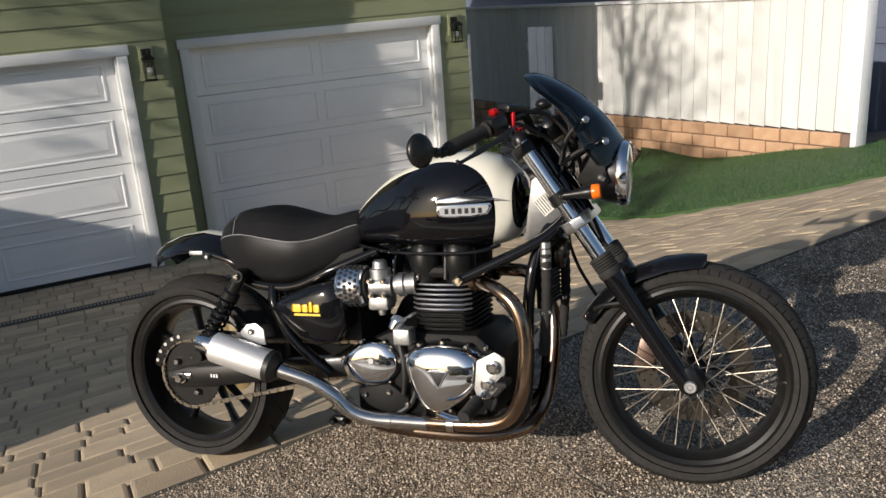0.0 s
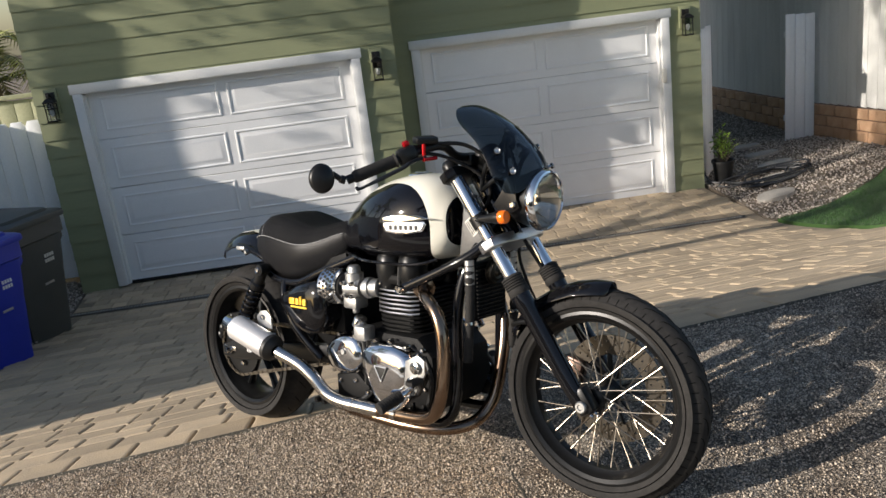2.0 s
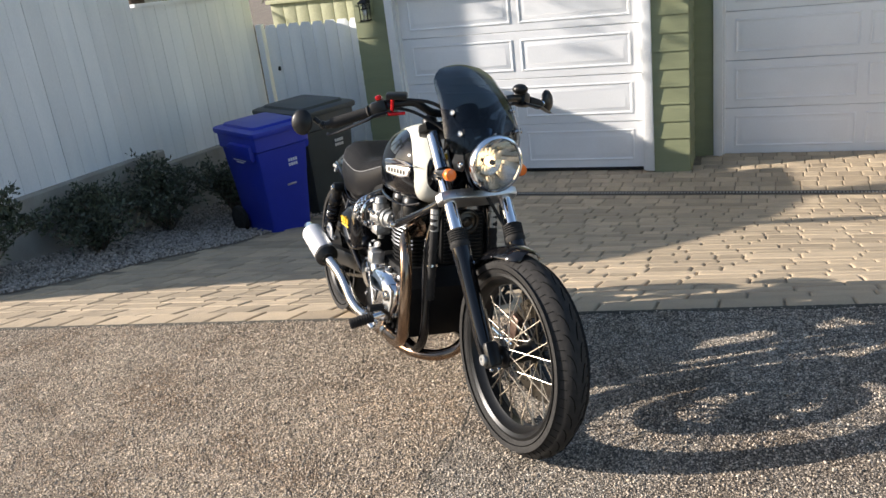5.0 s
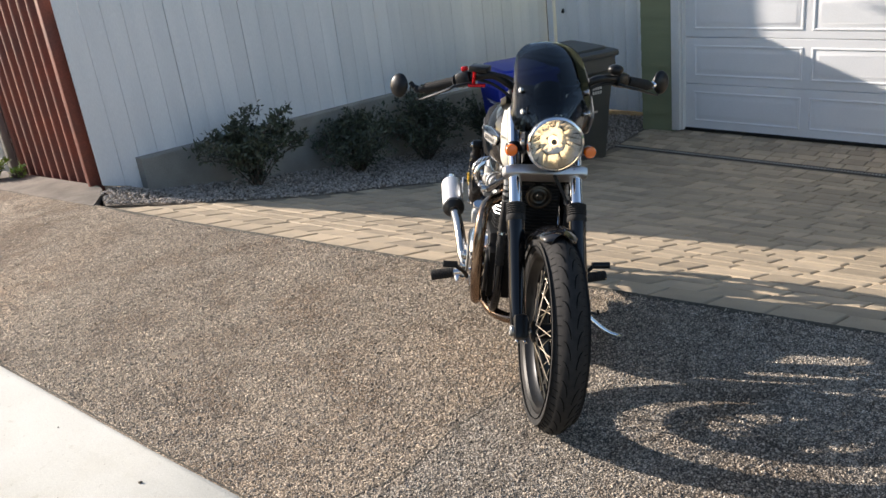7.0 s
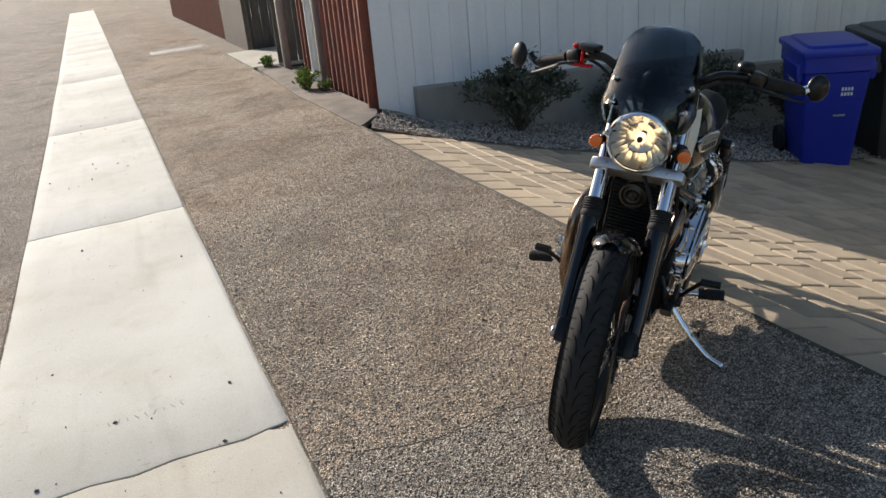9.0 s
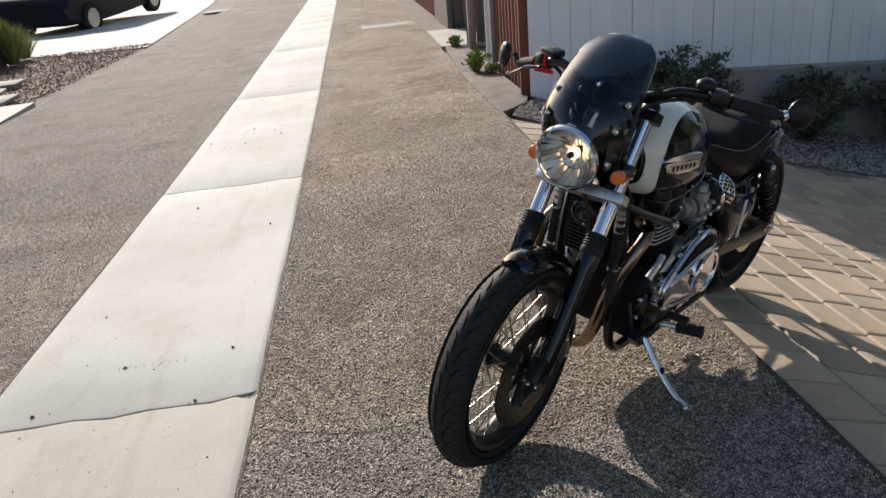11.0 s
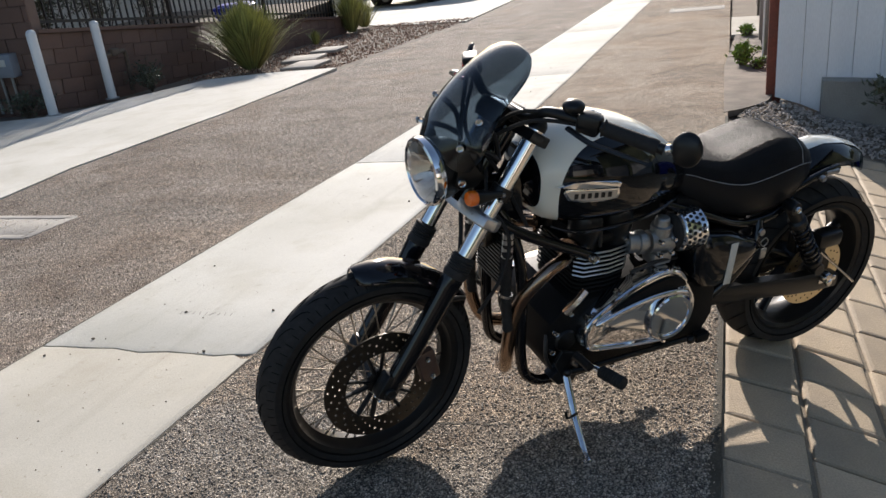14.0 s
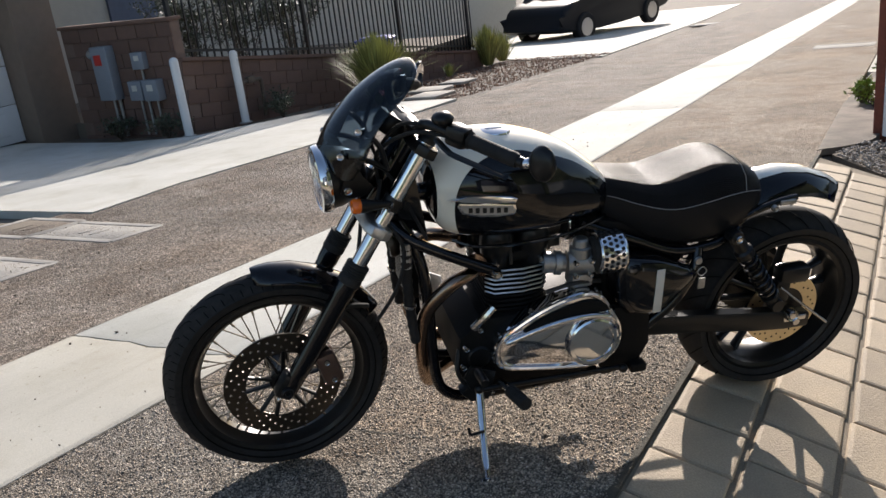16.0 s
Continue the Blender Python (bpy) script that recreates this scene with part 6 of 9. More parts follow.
bm = lathe(B(), [(0, 0.194), (0.058, 0.194), (0.060, 0.199), (0.070, 0.199), (0.075, 0.195), (0.077, 0.186), (0.077, 0.16), (0, 0.16)], wheel_m(Vector((0.655, 0, 0.362))), 40)
bpart("round_cover", bm, M_CHROME, engine, "polished round cover")
for x, z in prim[::5]:
    bm = B()
    bolt(bm, (x, 0.150, z), (0, 1, 0), 0.010, 0.016)
    bpart("cover_screw", bm, M_STEEL, engine)

for x, y, z in ((0.965, 0.140, 0.43), (1.005, 0.140, 0.375), (1.012, 0.140, 0.315), (0.985, 0.140, 0.25), (0.93, 0.140, 0.215), (0.80, 0.140, 0.205), (0.70, 0.140, 0.21)):
    bm = B()
    bolt(bm, (x, y, z), (0, 1, 0), 0.0085, 0.010)
    bpart("case_bolt", bm, M_STEEL, engine)
bm = lathe(B(), [(0, 0.142), (0.030, 0.142), (0.034, 0.138), (0.036, 0.130), (0.036, 0.11), (0, 0.11)], wheel_m(Vector((0.965, 0, 0.335))), 24)
bpart("case_plug", bm, M_BLACKSATIN, engine, "round black plug")
for pts, r_ in (([(0.985, 0.145, 0.44), (0.955, 0.152, 0.475), (0.93, 0.150, 0.50)], 0.011), ([(1.02, 0.12, 0.36), (1.03, 0.145, 0.30), (0.99, 0.150, 0.235), (0.94, 0.150, 0.215)], 0.006), ([(0.62, 0.135, 0.52), (0.70, 0.150, 0.535), (0.78, 0.142, 0.515)], 0.006)):
    bm = B()
    tube(bm, spline(pts, 5), r_, 8)
    bpart("oil_line", bm, M_COVER if r_ < 0.01 else M_STEEL, engine)
# brake pedal pad beside the footrest
bm = B()
box(bm, (1.075, -0.268, 0.368), (0.030, 0.052, 0.014), 0.005)
for k in range(4):
    box(bm, (1.065 + 0.007 * k, -0.268, 0.376), (0.003, 0.050, 0.004), 0.001)
tube(bm, [(1.02, -0.205, 0.305), (1.05, -0.218, 0.335), (1.075, -0.250, 0.364)], 0.007, 8)
bpart("pedal_pad", bm, M_RUBBER, None, "small black brake pedal pad")

# carburettors and cone filters
for s in (-1, 1):
    bm = lathe(B(), [(0, 0.0), (0.026, 0.0), (0.028, 0.01), (0.034, 0.012), (0.034, 0.028), (0.028, 0.03), (0.03, 0.06), (0, 0.06)], axis_to((0.72, s * 0.115, 0.583), (0.80, s * 0.100, 0.588)), 20)
    bpart("intake_boot", bm, M_CASTALU, engine)
    bm = lathe(B(), [(0, 0.0), (0.032, 0.0), (0.032, 0.07), (0, 0.07)], axis_to((0.645, s * 0.125, 0.580), (0.72, s * 0.115, 0.583)), 20)
    carb = bpart("carburettor", bm, M_CASTALU, None, "cast aluminium carburettor")
    for z0, prof in ((0.612, [(0, 0.052), (0.016, 0.052), (0.02, 0.048), (0.022, 0.03), (0.030, 0.028), (0.030, 0.0), (0, 0)]),):
        bm = lathe(B(), prof, Matrix.Translation((0.678, s * 0.12, z0 - 0.01)) @ pose(0, 0, 0, 0, -90, 0), 18)
        bpart("carb_top", bm, M_CASTALU, carb)
    bm = B()
    box(bm, (0.678, s * 0.12, 0.535), (0.062, 0.058, 0.040), 0.008)
    bolt(bm, (0.678, s * 0.12, 0.512), (0, 0, -1), 0.012, 0.014)
    bpart("float_bowl", bm, M_CASTALU, carb)
    for dx, dz in ((-0.022, 0.02), (0.022, 0.02), (-0.02, -0.02), (0.02, -0.02)):
        bm = B()
        bolt(bm, (0.682 + dx, s * 0.155, 0.58 + dz), (0, s, 0), 0.008, 0.01)
        bpart("carb_screw", bm, M_STEEL, carb)
    fm = axis_to((0.562, s * 0.132, 0.580 if s < 0 else 0.606), (0.645, s * 0.125, 0.582 if s < 0 else 0.604))
    bm = lathe(B(), [(0.050, 0.0), (0.058, 0.002), (0.060, 0.006), (0.058, 0.010), (0.058, 0.066), (0.060, 0.070), (0.058, 0.074), (0.05, 0.076), (0.05, 0.0)], fm, 40)
    filt = bpart("air_filter", bm, M_CHROME, None, "perforated chrome pod air filter")
    bm = B()
    for k in range(22):
        for r_ in range(4):
            a = 2 * math.pi * (k + 0.5 * (r_ % 2)) / 22
            h = 0.015 + 0.0155 * r_
            c_ = fm @ Vector((h, 0.0584 * math.cos(a), 0.0584 * math.sin(a)))
            d_ = fm @ Vector((h, 0.07 * math.cos(a), 0.07 * math.sin(a)))
            lathe(bm, [(0, 0.0004), (0.0055, 0.0004), (0.0055, -0.001), (0, -0.001)], axis_to(c_, d_), 8)
    bpart("perforation", bm, M_DARK, filt)
    bm = lathe(B(), [(0, -0.002), (0.05, -0.002), (0.056, 0.0), (0.056, 0.004), (0, 0.004)], fm, 30)
    bpart("filter_end", bm, M_COVER, filt)
    bm = lathe(B(), [(0, 0.072), (0.05, 0.072), (0.045, 0.085), (0.034, 0.09), (0, 0.09)], fm, 24)
    bpart("filter_neck", bm, M_RUBBER, filt)

# exhaust: two headers that join and run to a short silencer on the right
bm = B()
tube(bm, spline([(0.945, -0.075, 0.598), (0.985, -0.118, 0.590), (1.035, -0.155, 0.580), (1.085, -0.172, 0.540), (1.108, -0.178, 0.46), (1.098, -0.178, 0.34), (1.065, -0.172, 0.258), (1.01, -0.168, 0.222), (0.90, -0.168, 0.212), (0.80, -0.175, 0.212)], 7), 0.0195, 16)
ex1 = bpart("exhaust_header", bm, M_HEADER, None, "heat-browned exhaust header")
bm = B()
tube(bm, spline([(0.945, 0.075, 0.598), (0.985, 0.115, 0.590), (1.04, 0.13, 0.575), (1.10, 0.115, 0.50), (1.115, 0.09, 0.40), (1.105, 0.06, 0.27), (1.085, 0.02, 0.20), (1.06, -0.04, 0.172), (1.0, -0.095, 0.166), (0.90, -0.125, 0.166), (0.75, -0.145, 0.175)], 7), 0.0195, 16)
ex2 = bpart("exhaust_header", bm, M_HEADER, None, "heat-browned exhaust header")
bm = B()
tube(bm, spline([(0.82, -0.172, 0.210), (0.76, -0.180, 0.212), (0.66, -0.195, 0.218), (0.60, -0.205, 0.240), (0.555, -0.215, 0.285), (0.50, -0.225, 0.322), (0.42, -0.238, 0.350), (0.39, -0.242, 0.360)], 7), 0.0215, 16)
pipe = bpart("exhaust_pipe", bm, M_STEEL, None, "polished steel exhaust pipe")
bm = B()
tube(bm, [(0.76, -0.145, 0.177), (0.70, -0.175, 0.196), (0.66, -0.192, 0.214)], 0.021, 14)
bpart("pipe_join", bm, M_HEADER, pipe)
for a_, b_ in (((0.90, -0.168, 0.212), (0.88, -0.168, 0.212)), ((0.72, -0.187, 0.214), (0.70, -0.19, 0.215))):
    bm = lathe(B(), [(0.020, 0), (0.0235, 0), (0.0235, 0.02), (0.020, 0.02)], axis_to(a_, b_), 16, closed=True)
    bpart("pipe_clamp", bm, M_STEEL, pipe)
for s in (-1, 1):
    bm = lathe(B(), [(0.018, 0), (0.034, 0.0), (0.034, 0.008), (0.02, 0.012)], axis_to((0.948, s * 0.080, 0.598), (0.99, s * 0.12, 0.592)), 18)
    bpart("header_flange", bm, M_HEADER, ex1 if s < 0 else ex2)
sm0, sm1 = Vector((0.394, -0.247, 0.363)), Vector((0.198, -0.258, 0.420))
m = axis_to(sm0, sm1)
L = (sm1 - sm0).length
bm = lathe(B(), [(0.0, 0.0), (0.022, 0.0), (0.034, 0.003), (0.0435, 0.012), (0.0445, 0.014), (0.0445, L - 0.008), (0.0435, L - 0.004), (0.036, L), (0.0, L)], m @ pose(0, 0, 0, 0, 0, 0), 36)
silencer = bpart("silencer", bm, M_SILENCER, None, "short brushed aluminium silencer")
bm = lathe(B(), [(0.022, -0.012), (0.032, -0.006), (0.0455, 0.008), (0.0455, 0.024), (0.040, 0.024), (0.022, 0.0)], m, 32)
bpart("front_cone", bm, M_COVER, silencer)
bm = lathe(B(), [(0.026, L - 0.004), (0.038, L - 0.004), (0.038, L + 0.004), (0.024, L + 0.010), (0.0225, L + 0.052), (0.020, L + 0.055), (0.019, L + 0.05), (0.019, L)], m, 28)
bpart("tail_pipe", bm, M_CHROME, silencer)
for h in (0.034, L - 0.028):
    for a in (2.2, 4.0):
        c_ = m @ Vector((h, 0.0445 * math.cos(a), 0.0445 * math.sin(a)))
        d_ = m @ Vector((h, 0.06 * math.cos(a), 0.06 * math.sin(a)))
        bm = B()
        bolt(bm, c_, d_ - c_, 0.004, 0.003)
        bpart("rivet", bm, M_STEEL, silencer)
bm = B()
prism(bm, [(0.26, 0.455), (0.285, 0.478), (0.315, 0.482), (0.34, 0.465), (0.345, 0.42), (0.27, 0.42)], -0.215, -0.209, 0.0015)
br = bpart("silencer_bracket", bm, M_ALU, silencer)
bm = B()
bolt(bm, (0.30, -0.215, 0.458), (0, -1, 0), 0.009, 0.008)
bpart("bracket_bolt", bm, M_STEEL, silencer)

# footrests, levers
for s in (-1, 1):
    bm = B()
    prism(bm, [(0.985, 0.405), (1.035, 0.430), (1.062, 0.415), (1.062, 0.375), (1.03, 0.31), (0.985, 0.295), (0.975, 0.33)], s * 0.205, s * 0.213, 0.003) if s < 0 else prism(bm, [(0.93, 0.31), (1.0, 0.335), (1.02, 0.30), (1.0, 0.255), (0.94, 0.26)], s * 0.165, s * 0.178, 0.003)
    plate = bpart("footrest_bracket", bm, M_CASTALU if s < 0 else M_BLACKSATIN, None, "polished footrest bracket" if s < 0 else "black footrest bracket")
    if s < 0:
        for x, z in ((1.032, 0.392), (1.015, 0.345)):
            bm = lathe(B(), [(0, -0.232), (0.010, -0.232), (0.012, -0.226), (0.018, -0.224), (0.018, -0.212), (0, -0.212)], wheel_m(Vector((x, 0, z))), 16)
            bpart("bracket_bolt", bm, M_STEEL, plate)
    a = Vector((1.005, s * 0.215, 0.322 if s < 0 else 0.285)) if s < 0 else Vector((0.92, 0.18, 0.275))
    b = Vector((0.985, -0.335, 0.288)) if s < 0 else Vector((0.880, 0.366, 0.297))
    d = (b - a)
    bm = B()
    tube(bm, [a, a + d * 0.35], 0.010, 12)
    peg = bpart("footrest_stem", bm, M_CHROME, plate)
    bm = lathe(B(), [(0, 0.0)] + [q for i in range(9) for q in ((0.0165, 0.004 + i * 0.0085), (0.0185, 0.006 + i * 0.0085), (0.0185, 0.010 + i * 0.0085))] + [(0.0175, 0.084), (0, 0.086)], axis_to(a + d * 0.28, b), 18)
    bpart("footrest_rubber", bm, M_RUBBER, plate, "ribbed black rubber footrest")
bm = B()
tube(bm, spline([(1.0, -0.22, 0.30), (0.97, -0.225, 0.268), (0.93, -0.228, 0.25), (0.885, -0.235, 0.262)], 5), [0.012] * 16, 10, flat=0.6)
bpart("brake_pedal", bm, M_CHROME, None, "chrome brake pedal")
bm = B()
tube(bm, [(0.98, 0.185, 0.262), (0.55, 0.175, 0.245)], 0.0085, 10)
for x in (0.98, 0.55):
    ball(bm, (x, 0.182, 0.262 if x > 0.9 else 0.245), 0.014, 2)
bpart("gear_linkage", bm, M_BLACKSATIN, None, "black gear linkage rod")
bm = B()
tube(bm, spline([(0.96, 0.19, 0.285), (0.985, 0.205, 0.315), (1.0, 0.230, 0.350), (1.0, 0.245, 0.366)], 4), 0.007, 8)
tube(bm, [(1.0, 0.238, 0.366), (0.998, 0.300, 0.370)], 0.012, 12)
bpart("gear_lever", bm, M_BLACKSATIN)
# rear footrest mounts
bm = B()
box(bm, (0.545, -0.16, 0.195), (0.06, 0.03, 0.022), 0.006)
for dx in (-0.018, 0.018):
    bolt(bm, (0.545 + dx, -0.178, 0.195), (0, -1, 0), 0.011, 0.01)
bpart("lower_mount", bm, M_BLACKSATIN)
bm = B()
prism(bm, [(0.50, 0.22), (0.60, 0.21), (0.62, 0.30), (0.58, 0.44), (0.47, 0.43), (0.46, 0.30)], 0.13, 0.158, 0.012)
box(bm, (0.50, 0.165, 0.235), (0.05, 0.04, 0.03), 0.008)
bpart("left_frame_plate", bm, M_BLACKMATT)
# side stand
foot = Vector((1.012, 0.376, 0.103))
bm = B()
tube(bm, spline([(0.975, 0.165, 0.245), (0.982, 0.208, 0.199), (0.992, 0.264, 0.151), (1.002, 0.318, 0.115), (1.010, 0.362, 0.1035)], 5), [0.013] * 8 + [0.011] * 8 + [0.009] * 5, 12)
stand = bpart("side_stand", bm, M_CHROME, None, "chrome side stand")
bm = B()
prism(bm, [(-0.012, -0.022), (0.012, -0.022), (0.017, 0.022), (-0.017, 0.022)], -0.004, 0.004, 0.002, Matrix.Translation(foot) @ pose(0, 0, 0, -8, 0, 20), axis="z")
bpart("stand_foot", bm, M_CHROME, stand)
bm = B()
tube(bm, spline([(0.99, 0.26, 0.18), (1.03, 0.275, 0.19), (1.035, 0.27, 0.21)], 4), 0.004, 8)
bpart("stand_tang", bm, M_BLACKSATIN, stand)
bm = B()
prism(bm, [(0.93, 0.26), (1.0, 0.275), (1.03, 0.25), (1.0, 0.215), (0.95, 0.215)], 0.135, 0.175, 0.006)
bpart("stand_bracket", bm, M_BLACKSATIN, stand)

# oil cooler with hoses, horn
bm = B()
box(bm, (1.128, 0, 0.60), (0.03, 0.15, 0.17), 0.006)
cooler = bpart("oil_cooler", bm, M_BLACKMATT, None, "black oil cooler between the frame tubes")
for i in range(14):
    bm = B()
    box(bm, (1.146, 0, 0.525 + i * 0.0115), (0.006, 0.13, 0.004))
    bpart("cooler_fin", bm, M_BLACKSATIN, cooler)
for s in (-1, 1):
    bm = B()
    coilp = [(1.150 + 0.0, s * 0.100, 0.69), (1.150, s * 0.105, 0.55), (1.135, s * 0.105, 0.40)]
    p = spline(coilp, 12)
    tube(bm, p, [0.0125 + 0.0025 * (i % 2) for i in range(len(p))], 10)
    hose = bpart("oil_hose", bm, M_RUBBER, cooler, "ribbed black oil hose")
    bm = B()
    tube(bm, [(1.150, s * 0.100, 0.70), (1.150, s * 0.100, 0.66), (1.150, s * 0.101, 0.63)], 0.0145, 12)
    bpart("hose_fitting", bm, M_ALU, hose)
    bm = lathe(B(), [(0.015, 0), (0.018, 0), (0.018, 0.008), (0.015, 0.008)], Matrix.Translation((1.147, s * 0.105, 0.52)) @ pose(0, 0, 0, 0, 80, 0), 14, closed=True)
    bpart("hose_clip", bm, M_STEEL, hose)
bm = lathe(B(), [(0, 0.0), (0.030, 0.0), (0.040, 0.008), (0.043, 0.02), (0.040, 0.03), (0.034, 0.032), (0.030, 0.026), (0.022, 0.03), (0.016, 0.026), (0.010, 0.034), (0, 0.036)], axis_to((1.150, 0, 0.66), (1.21, 0, 0.65)), 28)
bpart("horn", bm, M_DISC, None, "round chrome-rimmed horn")

# ---- front end ----
TOP = Vector((1.085, 0, 0.972))
BOT = Vector((1.493, 0, 0.329))
FDIR = (BOT - TOP).normalized()


def fork_at(z):
    return TOP + (BOT - TOP) * ((TOP.z - z) / (TOP.z - BOT.z))


FY = 0.096
fork = None
for s in (-1, 1):
    off = Vector((0, s * FY, 0))
    bm = B()
    tube(bm, [fork_at(0.962) + off, fork_at(0.62) + off], 0.0208, 24)
    leg = fpart("fork_tube", bm, M_CHROME, None, "chrome fork tube")
    bm = lathe(B(), [(0, -0.012), (0.016, -0.012), (0.020, -0.006), (0.0235, 0.0), (0.0235, 0.014), (0, 0.014)], axis_to(TOP + off, BOT + off), 20)
    fpart("fork_cap", bm, M_BLACKSATIN, leg)
    p = fork_at(0.665) + off
    prof = [(0.0215, 0.0), (0.030, 0.004)]
    for i in range(5):
        prof += [(0.0315, 0.008 + 0.007 * i), (0.0285, 0.011 + 0.007 * i)]
    prof += [(0.031, 0.045), (0.031, 0.055), (0.0285, 0.06)]
    Ls = (BOT - fork_at(0.665)).length
    bm = lathe(B(), prof, axis_to(p, BOT + off), 24)
    fpart("dust_boot", bm, M_RUBBER, leg)
    bm = lathe(B(), [(0.022, 0.055), (0.0285, 0.058), (0.0285, 0.09), (0.0265, 0.10), (0.0265, Ls - 0.10), (0.025, Ls - 0.05), (0.023, Ls + 0.004), (0.018, Ls + 0.016), (0, Ls + 0.018)], axis_to(p, BOT + off), 24)
    slider = fpart("fork_slider", bm, M_BLACKGLOSS, leg, "glossy black fork slider")
    bm = lathe(B(), [(0, 0), (0.006, 0.0), (0.008, -0.003), (0.014, -0.003), (0.0165, 0.0), (0.0165, 0.012), (0, 0.012)] if s > 0 else [(0, 0), (0.006, 0), (0.008, -0.003), (0.014, -0.003), (0.0165, 0), (0.0165, 0.012), (0, 0.012)], axis_to(FAX + Vector((-0.004, s * 0.120, 0)), FAX), 20)
    fpart("axle_cap", bm, M_CASTALU if s < 0 else M_BLACKSATIN, leg, "round axle end")
    bm = B()
    box(bm, (0, 0, 0), (0.050, 0.046, 0.075), 0.012, Matrix.Translation(BOT + off + Vector((0.004, -s * 0.006, 0.012))) @ Matrix.Rotation(-RAKE, 4, "Y"))
    lug = fpart("axle_lug", bm, M_BLACKSATIN, leg, "square black axle lug")
    for k in (-0.012, 0.012):
        bm = B()
        bolt(bm, BOT + off + Vector((0.030, k - s * 0.006, -0.022)), (0.8, 0, -0.6), 0.006, 0.005)
        fpart("pinch_bolt", bm, M_STEEL, lug)
bm = B()
tube(bm, [FAX + Vector((0, -0.118, 0)), FAX + Vector((0, 0.118, 0))], 0.010, 14)
fpart("front_axle", bm, M_STEEL)
# yokes
m = Matrix.Translation(fork_at(0.75)) @ pose(0, 0, 0, 0, 0, 0) @ Matrix.Rotation(-(RAKE), 4, "Y")
bm = B()
o = [(-0.045, -0.07), (-0.055, 0.0), (-0.045, 0.07), (-0.030, 0.122), (-0.006, 0.136), (0.024, 0.130), (0.036, 0.106), (0.036, 0.0), (0.036, -0.106), (0.024, -0.130), (-0.006, -0.136), (-0.030, -0.122)]
prism(bm, o, -0.016, 0.015, 0.006, m, axis="z", seg=3)
lower = fpart("lower_yoke", bm, M_ALU, None, "brushed aluminium lower yoke")
for s in (-1, 1):
    bm = B()
    bolt(bm, m @ Vector((0.03, s * 0.085, 0)), m.to_3x3() @ Vector((1, 0, 0)), 0.007, 0.006)
    fpart("yoke_bolt", bm, M_STEEL, lower)
m = Matrix.Translation(fork_at(0.945)) @ Matrix.Rotation(-(RAKE), 4, "Y")
bm = B()
prism(bm, [(-0.05, -0.06), (-0.055, 0.0), (-0.05, 0.06), (-0.028, 0.128), (0.0, 0.138), (0.026, 0.125), (0.026, -0.125), (0.0, -0.138), (-0.028, -0.128)], -0.014, 0.014, 0.004, m, axis="z")
upper = fpart("upper_yoke", bm, M_BLACKSATIN, None, "black upper yoke")
bm = lathe(B(), [(0, 0.03), (0.014, 0.03), (0.018, 0.024), (0.018, 0.012), (0, 0.012)], m @ Matrix.Translation((-0.03, 0, 0)) @ pose(0, 0, 0, 0, -90, 0), 12)
fpart("stem_nut", bm, M_STEEL, upper)
# indicator clamps and indicators
for s in (-1, 1):
    p0 = fork_at(0.815) + Vector((0, s * FY, 0))
    bm = lathe(B(), [(0.0205, -0.016), (0.027, -0.016), (0.027, 0.016), (0.0205, 0.016)], axis_to(p0, p0 + FDIR), 20, closed=True)
    ic = fpart("indicator_clamp", bm, M_BLACKSATIN, None, "black clamp carrying an amber indicator")
    bm = lathe(B(), [(0.0, -0.03), (0.010, -0.028), (0.013, 0.0), (0.019, 0.03), (0.0225, 0.045), (0.0225, 0.060), (0, 0.06)], axis_to((1.222, s * 0.120, 0.826), (1.30, s * 0.122, 0.834)) @ Matrix.Diagonal((0.86, 0.80, 0.80, 1)), 20)
    fpart("indicator_body", bm, M_BLACKSATIN, ic)
    bm = lathe(B(), [(0.0225, 0.058), (0.0235, 0.060), (0.0235, 0.076), (0.020, 0.082), (0, 0.084)], axis_to((1.222, s * 0.120, 0.826), (1.30, s * 0.122, 0.834)) @ Matrix.Diagonal((0.86, 0.80, 0.80, 1)), 20)
    fpart("indicator_lens", bm, M_AMBER, ic, "amber lens")
    for k in (-0.008, 0.008):
        bm = B()
        bolt(bm, p0 + FDIR * k + Vector((0.012, s * 0.024, 0.0)), (0.3, s, 0), 0.006, 0.006)
        fpart("clamp_screw", bm, M_STEEL, ic)
# headlamp
HM = axis_to((1.243, 0, 0.872), (1.375, 0, 0.864)) @ Matrix.Diagonal((0.92, 0.885, 0.885, 1))
bm = lathe(B(), [(0, -0.02), (0.03, -0.016), (0.058, 0.0), (0.078, 0.03), (0.088, 0.065), (0.090, 0.095), (0.087, 0.095), (0.075, 0.03), (0, 0.0)], HM, 48)
lamp = fpart("headlamp", bm, M_BLACKSATIN, None, "round headlamp with a chrome rim, switched on")
bm = lathe(B(), [(0.088, 0.088), (0.094, 0.090), (0.0975, 0.098), (0.0975, 0.108), (0.094, 0.118), (0.088, 0.121), (0.086, 0.118), (0.086, 0.09)], HM, 64, closed=True)
fpart("rim", bm, M_CHROME, lamp, "chrome rim")
bm = B()
random.seed(31)
RINGS = [(0.016, 0.045), (0.048, 0.060), (0.085, 0.108)]
